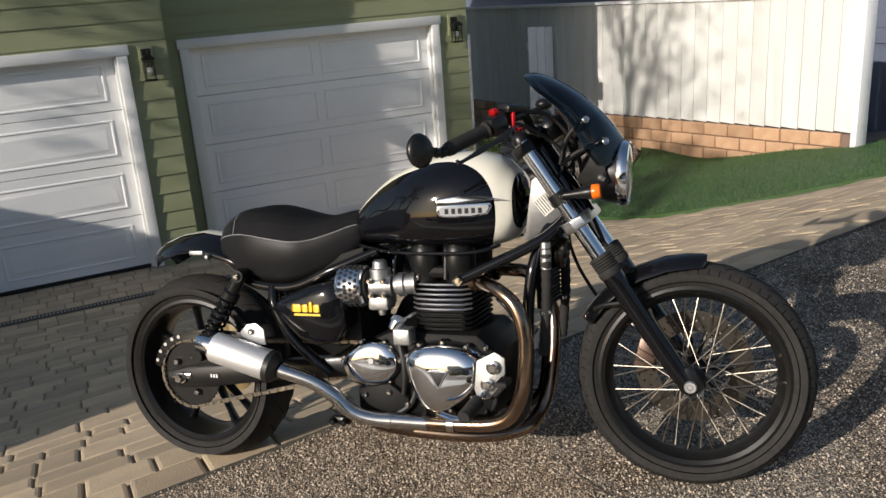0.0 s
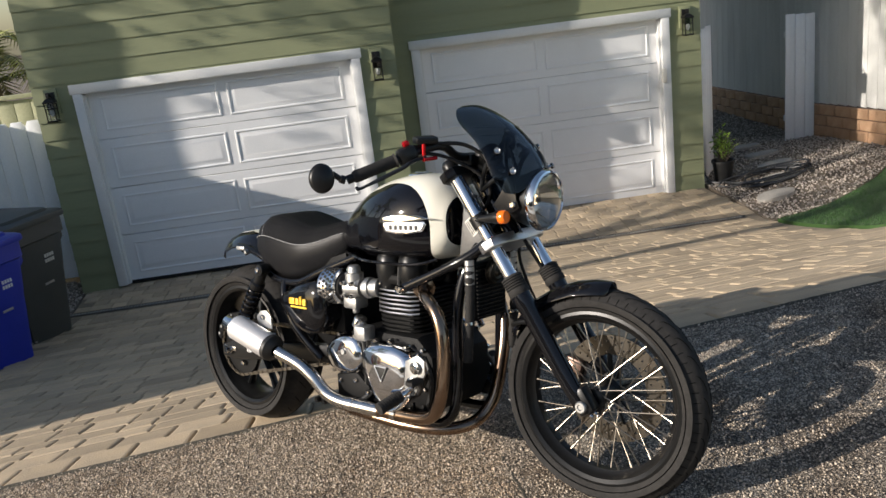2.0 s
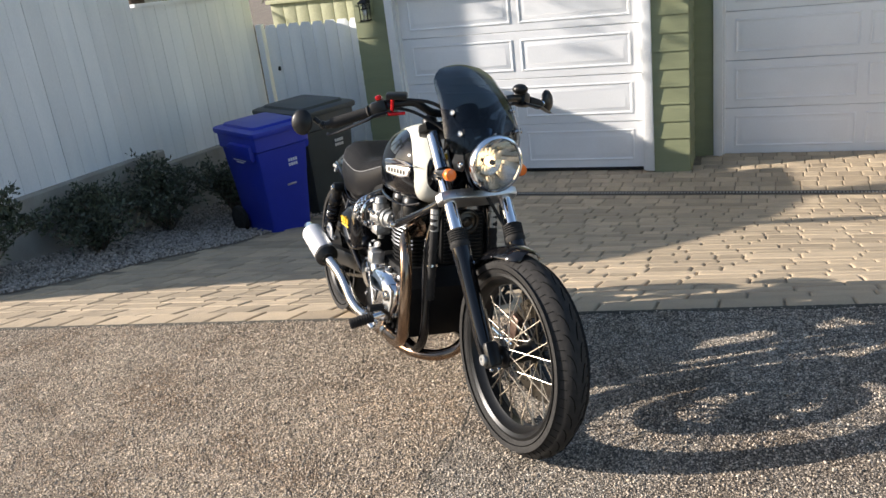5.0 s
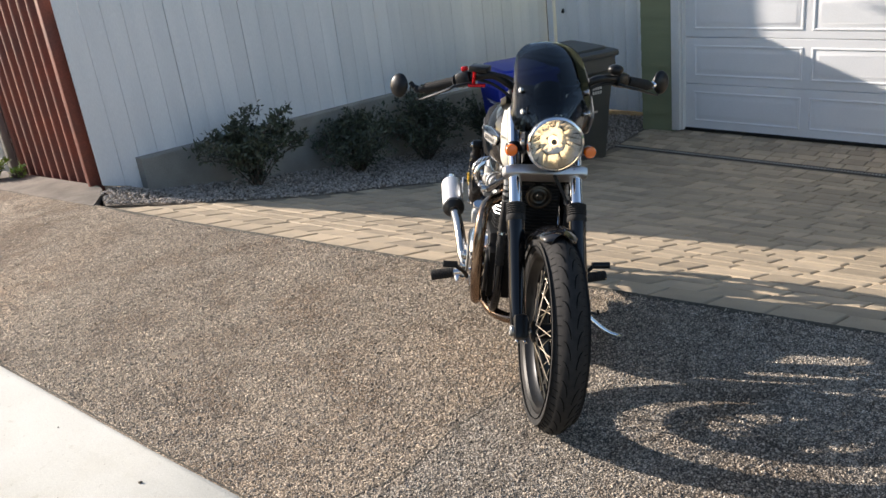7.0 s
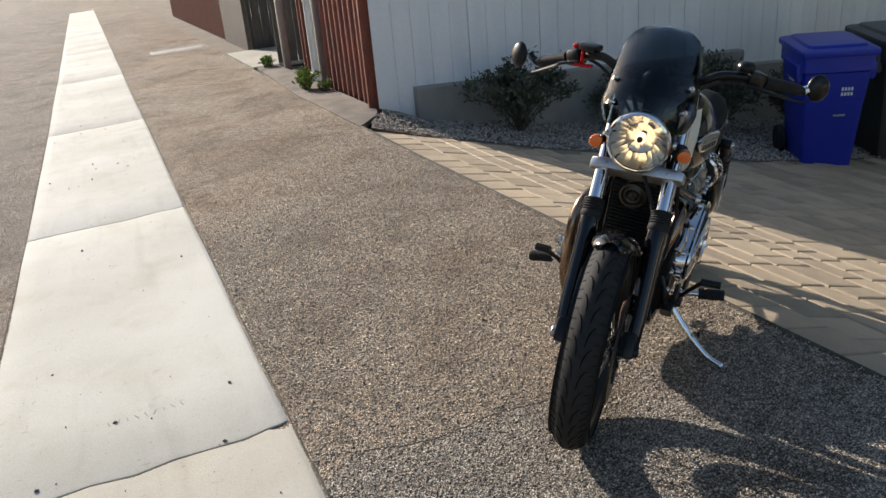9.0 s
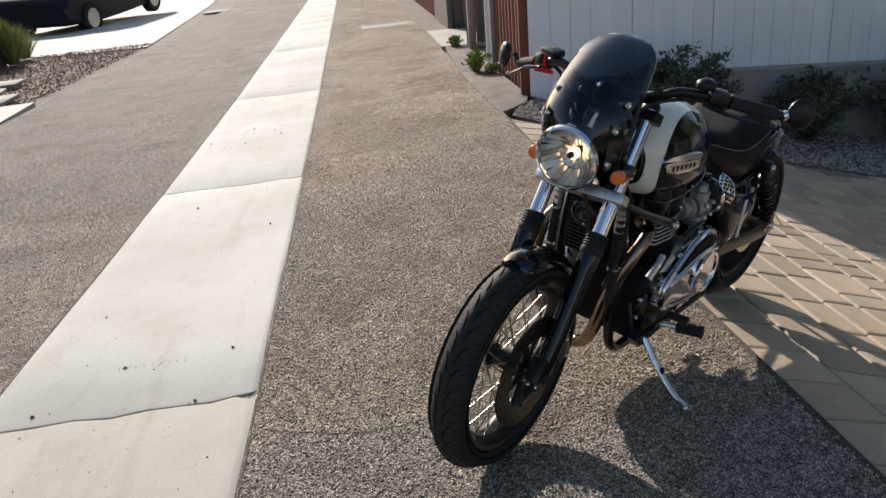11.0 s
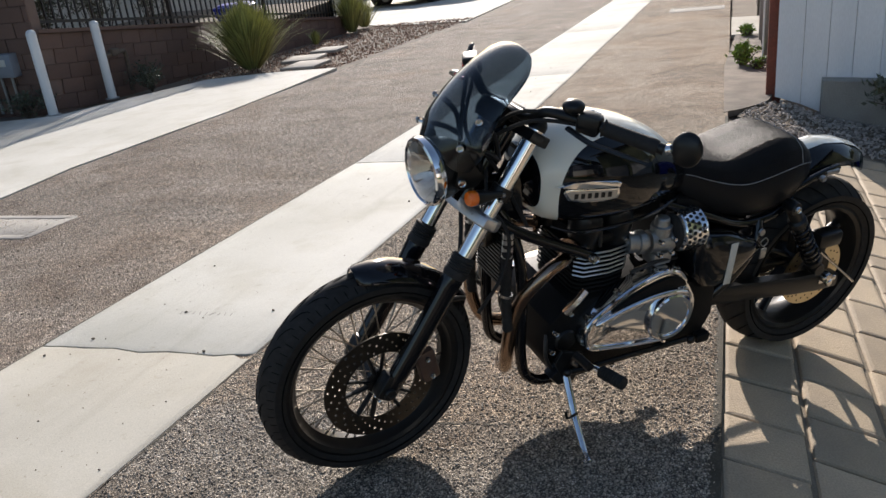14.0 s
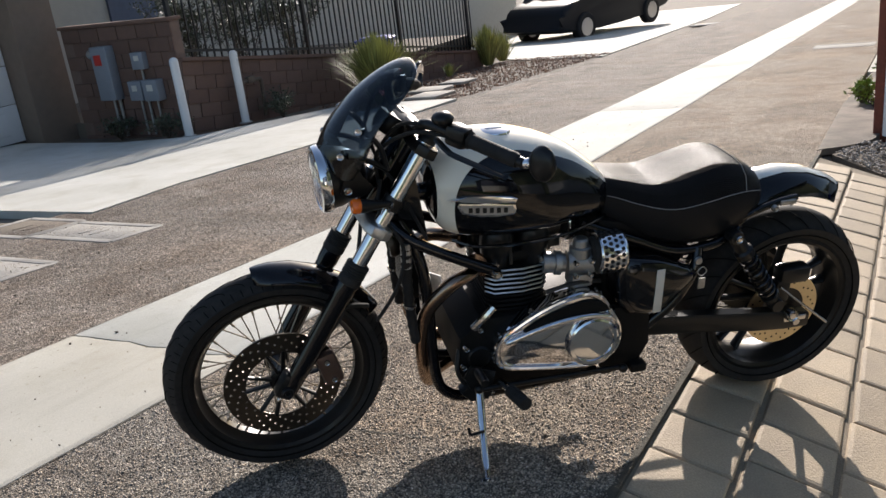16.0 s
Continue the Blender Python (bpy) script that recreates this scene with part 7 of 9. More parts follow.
for (r0, h0), (r1, h1) in zip(RINGS, RINGS[1:]):
    cells = 16 if r0 < 0.03 else 24
    for c in range(cells):
        a0, a1 = 2 * math.pi * c / cells, 2 * math.pi * (c + 1) / cells
        q = [Vector((h, r * math.cos(a), r * math.sin(a))) for r, h, a in ((r0, h0, a0), (r1, h1, a0), (r1, h1, a1), (r0, h0, a1))]
        mid = sum(q, Vector()) / 4
        tilt = Euler((random.uniform(-0.08, 0.08), random.uniform(-0.15, 0.15), random.uniform(-0.15, 0.15))).to_matrix()
        bm.faces.new([bm.verts.new(HM @ (mid + tilt @ (v - mid) * 1.02)) for v in q])
fpart("reflector", bm, M_REFLECTOR, lamp, "faceted reflector", 20)
bm = lathe(B(), [(0, 0.088), (0.009, 0.086), (0.010, 0.08), (0.010, 0.05), (0, 0.045)], HM, 16)
fpart("bulb_shield", bm, M_BLACKSATIN, lamp)
bm = lathe(B(), [(0.0105, 0.048), (0.016, 0.053), (0.016, 0.072), (0.0105, 0.078)], HM, 16, closed=True)
fpart("bulb", bm, M_BULB, lamp, "lit bulb")
bm = lathe(B(), [(0, 0.1285), (0.04, 0.1265), (0.075, 0.121), (0.087, 0.116), (0.087, 0.1135), (0.075, 0.1185), (0.04, 0.124), (0, 0.126)], HM, 48)
lens = fpart("lens", bm, M_LENS, lamp, "clear lens")
lens.visible_shadow = False
for s in (-1, 1):
    bm = B()
    prism(bm, [(1.225, 0.86), (1.255, 0.895), (1.285, 0.965), (1.30, 0.965), (1.30, 0.88), (1.31, 0.855), (1.29, 0.84), (1.25, 0.84)], s * 0.084, s * 0.088, 0.001)
    fpart("lamp_bracket", bm, M_BLACKSATIN, lamp)
    bm = B()
    bolt(bm, (1.292, s * 0.089, 0.862), (0, s, 0), 0.011, 0.008)
    fpart("lamp_bolt", bm, M_STEEL, lamp)
# fly screen
SCR = []
NU, NV = 15, 22
prof = spline([(1.092, 0, 1.140), (1.125, 0, 1.138), (1.175, 0, 1.117), (1.235, 0, 1.078), (1.285, 0, 1.031), (1.318, 0, 0.992), (1.340, 0, 0.958)], 4)
rear_edge = spline([(1.112, 0.094, 1.116), (1.145, 0.108, 1.083), (1.190, 0.116, 1.046), (1.222, 0.122, 1.008), (1.243, 0.127, 0.970), (1.262, 0.128, 0.935), (1.285, 0.112, 0.898)], 4)


def screen_point(f, g, t=0.0):
    """A point of the screen: f across from -1 to 1, g from the top edge to the foot."""
    i = g * (len(prof) - 1)
    k = min(int(i), len(prof) - 2)
    c = prof[k].lerp(prof[k + 1], i - k)
    e = rear_edge[k].lerp(rear_edge[k + 1], i - k)
    u = abs(f) ** 2.2
    q = Vector((c.x + (e.x - c.x) * u, f * e.y * (1 + 0.10 * (1 - f * f)), c.z + (e.z - c.z) * abs(f) ** 1.9))
    if g > 0.8:
        q.z -= 0.030 * math.sin(math.pi * min(abs(f), 1) ** 1.6) * (g - 0.8) / 0.2
    return q - Vector((0.7, 0, 0.7)) * t


bm = B()
rows = []
for j in range(NV + 1):
    g = j / NV
    w = 1.0 if g > 0.10 else (0.72 + 0.28 * math.sin(g / 0.10 * math.pi / 2))
    top_r = [screen_point(-w + 2 * w * i / NU, g) for i in range(NU + 1)]
    bot_r = [screen_point(-w + 2 * w * i / NU, g, 0.003) for i in range(NU + 1)]
    rows.append(top_r + bot_r[::-1])
loft(bm, rows)
screen = fpart("fly_screen", bm, M_SMOKE, None, "smoked acrylic fly screen", 60)
for s in (-1, 1):
    for p in ((1.256, s * 0.100, 1.010), (1.303, s * 0.098, 0.954)):
        q = Vector(p)
        bm = B()
        bolt(bm, q + Vector((0.002, s * 0.004, 0.001)), (0.5, s * 0.9, 0.2), 0.009, 0.003)
        tube(bm, [q, q - Vector((0.02, s * 0.035, 0.01))], 0.005, 8)
        fpart("screen_bolt", bm, M_STEEL, screen)
for s in (-1, 1):
    for pts in ([(1.24, s * 0.090, 1.004), (1.205, s * 0.090, 0.96), (1.19, s * 0.09, 0.90)], [(1.285, s * 0.090, 0.949), (1.235, s * 0.090, 0.93), (1.19, s * 0.09, 0.90)]):
        bm = B()
        tube(bm, spline(pts, 5), 0.007, 8)
        fpart("screen_stay", bm, M_BLACKSATIN, screen)
# bars, grips, levers, mirrors
for s in (-1, 1):
    hb = [(1.115, s * 0.02, 0.992), (1.118, s * 0.10, 0.998), (1.112, s * 0.165, 1.030), (1.075, s * 0.235, 1.022 + s * 0.006), (1.02, s * 0.315, 0.998 + s * 0.014), (0.965, s * 0.390, 0.974 + s * 0.020)]
    bm = B()
    tube(bm, spline(hb, 6), 0.0125, 14)
    bar = fpart("handlebar", bm, M_BLACKSATIN, None, "black handlebar half")
    g0, g1 = Vector(hb[3]).lerp(Vector(hb[4]), 0.55), Vector(hb[5])
    bm = lathe(B(), [(0, -0.002), (0.021, 0.0)] + [q for i in range(11) for q in ((0.0165, 0.006 + i * 0.0095), (0.0175, 0.009 + i * 0.0095))] + [(0.0175, 0.115), (0.0155, 0.125), (0, 0.127)], axis_to(g0, g1), 20)
    fpart("grip", bm, M_RUBBER, bar, "black rubber grip")
    c = Vector(hb[3]).lerp(Vector(hb[4]), 0.10)
    am = axis_to(c, g1)
    bm = B()
    box(bm, (0.012, 0, 0.0), (0.055, 0.044, 0.05), 0.012, am)
    sw = fpart("switchgear", bm, M_BLACKSATIN, bar, "black switch cluster")
    if s < 0:
        bm = B()
        box(bm, (0.005, 0.0, 0.032), (0.018, 0.022, 0.016), 0.005, am)
        fpart("kill_switch", bm, M_RED, sw, "red kill switch")
        bm = B()
        p = am @ Vector((-0.02, 0, 0))
        tube(bm, [p + Vector((0.02, 0, -0.018)), p + Vector((0.022, 0.0, 0.02))], 0.0055, 10)
        tube(bm, [p + Vector((0.035, -0.02, -0.022)), p + Vector((0.035, 0.035, -0.02))], 0.0055, 10)
        fpart("lever_adjuster", bm, M_RED, sw, "red anodised lever adjuster")
        bm = B()
        box(bm, (0, 0, 0), (0.064, 0.042, 0.020), 0.006, Matrix.Translation(p + Vector((0.014, 0.018, 0.030))) @ pose(0, 0, 0, 8, 0, 60))
        fpart("brake_reservoir", bm, M_BLACKSATIN, bar, "square black brake fluid reservoir")
    else:
        bm = B()
        p = am @ Vector((-0.02, 0, 0))
        ball(bm, p + Vector((0.01, 0.0, 0.03)), 0.022, 2, (1.2, 1.2, 0.8))
        fpart("clutch_perch", bm, M_BLACKSATIN, bar)
    bm = B()
    q0 = Vector(hb[3]) + Vector((0.035, s * 0.0, -0.012))
    tube(bm, spline([q0, q0 + Vector((-0.01, s * 0.05, -0.012)), g0 + Vector((0.045, s * 0.03, -0.02)), g1 + Vector((0.052, s * 0.0, -0.021)), g1 + Vector((0.046, s * 0.012, -0.020))], 5), [0.0085] * 14 + [0.006] * 6 + [0.0085], 8, flat=0.6)
    fpart("lever", bm, M_BLACKSATIN, bar)
    # bar-end mirror
    e = Vector(hb[5])
    bm = B()
    tube(bm, spline([e + Vector((-0.004, s * 0.004, 0)), e + Vector((-0.012, s * 0.016, 0.006)), e + Vector((-0.022, s * 0.032, 0.020))], 5), [0.012] * 5 + [0.008] * 6, 10)
    mir = fpart("mirror_arm", bm, M_BLACKSATIN if s < 0 else M_CHROME, None, "bar-end mirror on a short arm")
    mm = axis_to(e + Vector((-0.024, s * (0.070 if s < 0 else 0.042), 0.010)), e + Vector((0.066, s * (0.140 if s < 0 else 0.090), 0.020)))
    bm = lathe(B(), [(0, 0.012), (0.028, 0.010), (0.036, 0.004), (0.038, -0.002), (0.0365, -0.006), (0.034, -0.006), (0, -0.006)], mm, 32)
    for v in bm.verts:
        v.co = mm @ (Matrix.Diagonal((1, 0.9, 1.05, 1)) @ (mm.inverted() @ v.co))
    fpart("mirror_shell", bm, M_BLACKSATIN, mir, "round black mirror shell")
    bm = lathe(B(), [(0, -0.0065), (0.033, -0.0065), (0.033, -0.005), (0, -0.005)], mm, 32)
    fpart("mirror_glass", bm, M_MIRROR, mir)
bm = B()
box(bm, (1.115, 0, 0.985), (0.045, 0.12, 0.035), 0.01)
fpart("bar_clamp", bm, M_BLACKSATIN)
# instruments
bm = lathe(B(), [(0, 0), (0.035, 0.0), (0.042, 0.015), (0.042, 0.045), (0.039, 0.05), (0, 0.048)], axis_to((1.17, 0, 0.965), (1.13, 0, 1.02)), 28)
fpart("speedometer", bm, M_BLACKSATIN, None, "small black speedometer")
# cables
for pts, r in (([(1.06, -0.25, 1.015), (1.12, -0.16, 1.0), (1.19, -0.07, 0.93), (1.16, -0.03, 0.85), (1.05, -0.04, 0.76)], 0.005), ([(1.06, 0.25, 1.015), (1.14, 0.14, 1.005), (1.21, 0.06, 0.93), (1.16, 0.05, 0.84), (1.10, 0.10, 0.70)], 0.005),
               ([(1.07, -0.24, 1.03), (1.16, -0.12, 1.03), (1.22, -0.04, 0.94), (1.24, 0.0, 0.80), (1.28, 0.07, 0.66), (1.34, 0.11, 0.53), (1.40, 0.10, 0.46)], 0.0055), ([(1.07, 0.24, 1.03), (1.15, 0.10, 1.015), (1.20, 0.03, 0.92), (1.20, 0.03, 0.84)], 0.005),
               ([(1.20, 0.05, 0.86), (1.22, 0.10, 0.80), (1.17, 0.12, 0.70), (1.19, 0.13, 0.60), (1.25, 0.12, 0.50)], 0.005)):
    bm = B()
    tube(bm, spline(pts, 7), r, 8)
    fpart("cable", bm, M_RUBBER)

# front wheel
bm = lathe(B(), [(0.024, -0.06), (0.034, -0.055), (0.034, -0.045), (0.024, -0.035), (0.024, 0.035), (0.034, 0.045), (0.034, 0.055), (0.024, 0.06), (0.011, 0.06), (0.011, -0.06)], wheel_m(FAX), 28, closed=True)
front_wheel = fpart("front_wheel", bm, M_BLACKSATIN, None, "wire-spoked front wheel with a black rim")
RF = 0.303
bm = lathe(B(), tyre_profile(RF, 0.0525, 0.238, 0.032), wheel_m(FAX), 72)
fpart("tyre", bm, M_RUBBER, front_wheel, "black rubber front tyre")
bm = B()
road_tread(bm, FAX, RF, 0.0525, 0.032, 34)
tagged(fpart("tread_groove", bm, M_RUBBERSHADE, front_wheel), kind="stuff")
bm = lathe(B(), [(0.240, -0.036), (0.244, -0.042), (0.236, -0.044), (0.226, -0.038), (0.220, -0.022), (0.208, -0.012), (0.208, 0.012), (0.220, 0.022), (0.226, 0.038), (0.236, 0.044), (0.244, 0.042), (0.240, 0.036)], wheel_m(FAX), 72, closed=True)
fpart("rim", bm, M_BLACKSATIN, front_wheel, "satin black spoked rim")
for i in range(40):
    s = -1 if i % 2 else 1
    k = i // 2
    a = 2 * math.pi * k / 20 + (0.08 if s > 0 else -0.08)
    lead = 0.62 if k % 2 else -0.62
    h = FAX + Vector((0.031 * math.cos(a + lead * 1.6), s * 0.050, 0.031 * math.sin(a + lead * 1.6)))
    r = FAX + Vector((0.211 * math.cos(a), s * 0.006, 0.211 * math.sin(a)))
    n_ = r.lerp(h, 0.09)
    bm = B()
    tube(bm, [h, n_, n_.lerp(r, 0.02), r], [0.0019, 0.0019, 0.0033, 0.0033], 8)
    fpart("spoke", bm, M_SPOKE, front_wheel)


def drilled_ring(bm, c, radii, count, y0, y1):
    """A flat ring with rows of drilled holes that go right through it."""
    grid = [[[bm.verts.new(c + Vector((r * math.cos(2 * math.pi * i / count), y, r * math.sin(2 * math.pi * i / count)))) for i in range(count)] for r in radii] for y in (y0, y1)]
    last = len(radii) - 2

    def solid(j, i):
        return 0 <= j <= last and not (j % 2 == 1 and 0 < j < last and (i + 3 * (j // 2)) % 8 == 0)

    for j in range(-1, last + 1):
        for i in range(count):
            k = (i + 1) % count
            if solid(j, i):
                for g in grid:
                    bm.faces.new((g[j][i], g[j + 1][i], g[j + 1][k], g[j][k]))
                if not solid(j, k):
                    bm.faces.new((grid[0][j][k], grid[0][j + 1][k], grid[1][j + 1][k], grid[1][j][k]))
            elif 0 <= j and solid(j, k):
                bm.faces.new((grid[0][j][k], grid[0][j + 1][k], grid[1][j + 1][k], grid[1][j][k]))
            if solid(j, i) != solid(j + 1, i):
                bm.faces.new((grid[0][j + 1][i], grid[0][j + 1][k], grid[1][j + 1][k], grid[1][j + 1][i]))


bm = B()
drilled_ring(bm, FAX, [0.098 + 0.0052 * j for j in range(12)], 144, 0.066, 0.071)
fpart("brake_disc", bm, M_DISC, front_wheel, "drilled front brake disc")
for i in range(5):
    a = 2 * math.pi * i / 5 + 0.2
    for d in (-0.25, 0.25):
        bm = B()
        p0 = FAX + Vector((0.034 * math.cos(a + d), 0.060, 0.034 * math.sin(a + d)))
        p1 = FAX + Vector((0.102 * math.cos(a + d * 0.9), 0.068, 0.102 * math.sin(a + d * 0.9)))
        tube(bm, [p0, p1], 0.008, 8, flat=0.6)
        fpart("disc_carrier_arm", bm, M_BLACKSATIN, front_wheel)
bm = B()
a = radians(165)
cm = Matrix.Translation(FAX + Vector((0.128 * math.cos(a), 0.074, 0.128 * math.sin(a)))) @ pose(0, 0, 0, 0, -75, 0)
box(bm, (0, 0.012, 0), (0.10, 0.034, 0.055), 0.012, cm)
box(bm, (0, -0.018, 0), (0.09, 0.02, 0.055), 0.008, cm)
caliper = fpart("front_caliper", bm, M_CALIPER, None, "bronze-toned brake caliper")
for k in (-0.03, 0.03):
    bm = B()
    bolt(bm, cm @ Vector((k, 0.030, 0)), (0, 1, 0), 0.008, 0.006)
    fpart("caliper_bolt", bm, M_STEEL, caliper)
# front mudguard
bm = B()
degs = [152, 150, 147, 142, 136, 126, 116, 102, 92, 86, 83]
half = [0.034, 0.048, 0.056, 0.060, 0.061, 0.061, 0.061, 0.060, 0.056, 0.046, 0.030]
loft(bm, guard_along(FAX, RF + 0.020, degs, half, 0.030, 0.003))
fguard = fpart("front_mudguard", bm, M_BLACKGLOSS, None, "short glossy black front mudguard", 60)
for s in (-1, 1):
    bm = B()
    tube(bm, spline([FAX + Vector((-0.245, s * 0.064, 0.185)), FAX + Vector((-0.21, s * 0.075, 0.20)), fork_at(0.54) + Vector((0, s * 0.088, 0))], 4), 0.007, 8)
    fpart("guard_stay", bm, M_BLACKSATIN, fguard)
for s in (-1, 1):
    for r_, y_ in ((0.257, 0.0522),):
        bm = lathe(B(), [(r_ - 0.0014, s * (y_ - 0.002)), (r_, s * (y_ + 0.0018)), (r_ + 0.0014, s * (y_ - 0.002))], wheel_m(FAX), 64)
        fpart("sidewall_ring", bm, M_RUBBERSHADE, front_wheel)

# ---- bins ----
def wheelie_bin(name, label, material, lid_material, m, mark):
    """A tapered wheeled bin: body, rim, lid with a raised middle, handle bar, two wheels."""
    t = thing(name, label, "wheelie bin", m, group="bins by the gate")
    W, D, H = 0.295, 0.37, 1.03
    def ring(k, z, y0=0.0):
        w, d = W * k, D * k
        c = 0.05
        pts = []
        for sx, sy, a0 in ((1, 1, 0), (-1, 1, 90), (-1, -1, 180), (1, -1, 270)):
            for q in (0, 45, 90):
                a = radians(a0 + q)
                pts.append((sx * (w - c) + c * math.cos(a), sy * (d - c) + c * math.sin(a) + y0, z))
        return pts
    bm = B()
    loft(bm, [ring(0.74, 0.0, 0.0), ring(0.755, 0.03), ring(0.77, 0.13), ring(0.78, 0.14), ring(0.88, 0.60), ring(0.89, 0.61), ring(0.96, 0.88), ring(1.02, 0.90), ring(1.02, H)])
    part("body", bm, material, t)
    bm = B()
    loft(bm, [ring(1.08, H + 0.001), ring(1.10, H + 0.02), ring(1.09, H + 0.05), ring(1.02, H + 0.062), ring(0.86, H + 0.066), ring(0.82, H + 0.088), ring(0.55, H + 0.098)])
    part("lid", bm, lid_material, t)
    for s in (-1, 1):
        bm = B()
        prism(bm, [(s * (W + 0.01), 0.80), (s * (W + 0.035), 0.83), (s * (W + 0.04), 0.95), (s * (W - 0.02), 0.97), (s * (W - 0.02), 0.82)], -0.30, 0.10, 0.008)
        part("side_grip", bm, material, t)
    bm = B()
    tube(bm, [(-0.20, 0.41, 0.94), (0.20, 0.41, 0.94)], 0.014, 10)
    for s in (-1, 1):
        tube(bm, [(s * 0.20, 0.34, 0.96), (s * 0.20, 0.41, 0.94)], 0.016, 10)
    part("handle", bm, material, t)
    bm = B()
    box(bm, (0, 0.24, 0.16), (0.46, 0.10, 0.14), 0.02)
    box(bm, (0.0, -0.24, 0.28), (0.30, 0.03, 0.30), 0.012)
    part("axle_housing", bm, material, t)
    for s in (-1, 1):
        bm = lathe(B(), [(0, -0.03), (0.06, -0.03), (0.068, -0.026), (0.125, -0.028), (0.135, -0.018), (0.135, 0.018), (0.125, 0.028), (0.068, 0.026), (0.06, 0.03), (0, 0.03)], Matrix.Translation((s * 0.275, 0.27, 0.133)), 28)
        part("wheel", bm, M_RUBBER, t, "black rubber wheel")
    if mark:
        for k in range(4):
            bm = B()
            box(bm, (-W * 0.957, 0.11 - 0.062 * k, 0.80), (0.006, 0.050, 0.045), 0.002)
            part("mark_bar", bm, M_WHITEMARK, t)
        bm = B()
        box(bm, (-W * 0.947, 0.02, 0.762), (0.006, 0.13, 0.010))
        part("mark_bar", bm, M_WHITEMARK, t)
    for k in range(2):
        for j in range(4):
            bm = B()
            box(bm, (0.05 + 0.026 * j, -D * (0.933 - 0.012 * k), 0.74 - 0.045 * k), (0.016, 0.008, 0.028))
            part("print_bar", bm, M_WHITEMARK if mark else M_PLATE, t)
    bm = B()
    box(bm, (0.05, -D * 0.862, 0.50), (0.10, 0.012, 0.02), 0.003)
    part("handhold", bm, M_STEELPIPE, t)
    return t


wheelie_bin("wheelie_bin", "bright blue plastic wheelie bin with white printing", M_BLUEBIN, M_BLUEBIN, Matrix.Translation((-1.63, 6.05, land(-1.63, 6.05) - 0.015)) @ pose(0, 0, 0, 0, 0, 62), True)
wheelie_bin("wheelie_bin", "dark grey plastic wheelie bin with a closed lid", M_GREYBIN, M_GREYBIN, Matrix.Translation((-1.72, 7.08, land(-1.72, 7.08) - 0.015)) @ pose(0, 0, 0, 0, 0, 66) @ Matrix.Diagonal((1.16, 1.16, 1.10, 1)), False)


# ---- planting ----
def leaf_quads(bm, p, d, length, width, curl=0.3):
    """One pointed leaf from p along d."""
    d = Vector(d).normalized()
    side = d.cross(Vector((random.uniform(-1, 1), random.uniform(-1, 1), random.uniform(-0.4, 1))))
    if side.length < 1e-3:
        side = d.cross(Vector((1, 0, 0)))
    side.normalize()
    up = side.cross(d)
    a = bm.verts.new(p)
    b = bm.verts.new(p + d * length * 0.5 + side * width + up * curl * length * 0.15)
    c = bm.verts.new(p + d * length - up * curl * length * 0.2)
    e = bm.verts.new(p + d * length * 0.5 - side * width + up * curl * length * 0.15)
    bm.faces.new((a, b, c))
    bm.faces.new((a, c, e))


def shrub(x, y, r, h, seed, leaves=900, material=None, label="small dark green leafy shrub in gravel", name="shrub", group="shrubs along the fence", z=None):
    random.seed(seed)
    t = thing(name, label, name, pose(x, y, land(x, y) if z is None else z), group=group)
    bm = B()
    tips = []
    for i in range(26):
        a = random.uniform(0, 2 * math.pi)
        lean = random.uniform(0.1, 1.1)
        p = [Vector((0, 0, -0.05))]
        end = Vector((r * lean * math.cos(a), r * lean * math.sin(a), h * random.uniform(0.55, 1.0) * (1.1 - 0.45 * lean)))
        mid = end * 0.5 + Vector((random.uniform(-0.04, 0.04), random.uniform(-0.04, 0.04), h * 0.12))
        pts = spline([p[0], mid, end], 4)
        tube(bm, pts, [0.007 - 0.005 * k / len(pts) for k in range(len(pts))], 5)
        tips.append(pts)
        for k in range(3):
            s = pts[random.randint(3, len(pts) - 2)]
            e = s + Vector((random.uniform(-1, 1), random.uniform(-1, 1), random.uniform(0.1, 1))) * r * 0.45
            q = [s, s.lerp(e, 0.5) + Vector((0, 0, 0.02)), e]
            tube(bm, q, 0.002, 4)
            tips.append(q)
    tagged(part("branch", bm, M_BARK, t), kind="stuff")
    bm = B()
    for i in range(leaves):
        pts = random.choice(tips)
        k = random.uniform(0.2, 1.0) * (len(pts) - 1)
        j = min(int(k), len(pts) - 2)
        p = pts[j].lerp(pts[j + 1], k - j)
        d = Vector((random.gauss(0, 1), random.gauss(0, 1), random.gauss(0.5, 0.8)))
        p = p + Vector((random.gauss(0, 0.03), random.gauss(0, 0.03), random.gauss(0, 0.02))) * (r / 0.5)
        leaf_quads(bm, p, d, random.uniform(0.035, 0.075), random.uniform(0.008, 0.015))
    tagged(part("leaf", bm, material or M_LEAF, t), kind="stuff")
    return t


shrub(-2.80, 3.55, 0.52, 0.66, 1, 3800)
shrub(-2.82, 4.85, 0.50, 0.60, 2, 3400)
shrub(-2.84, 5.85, 0.50, 0.74, 3, 3400)
shrub(-2.62, 6.75, 0.40, 0.66, 9, 2200)


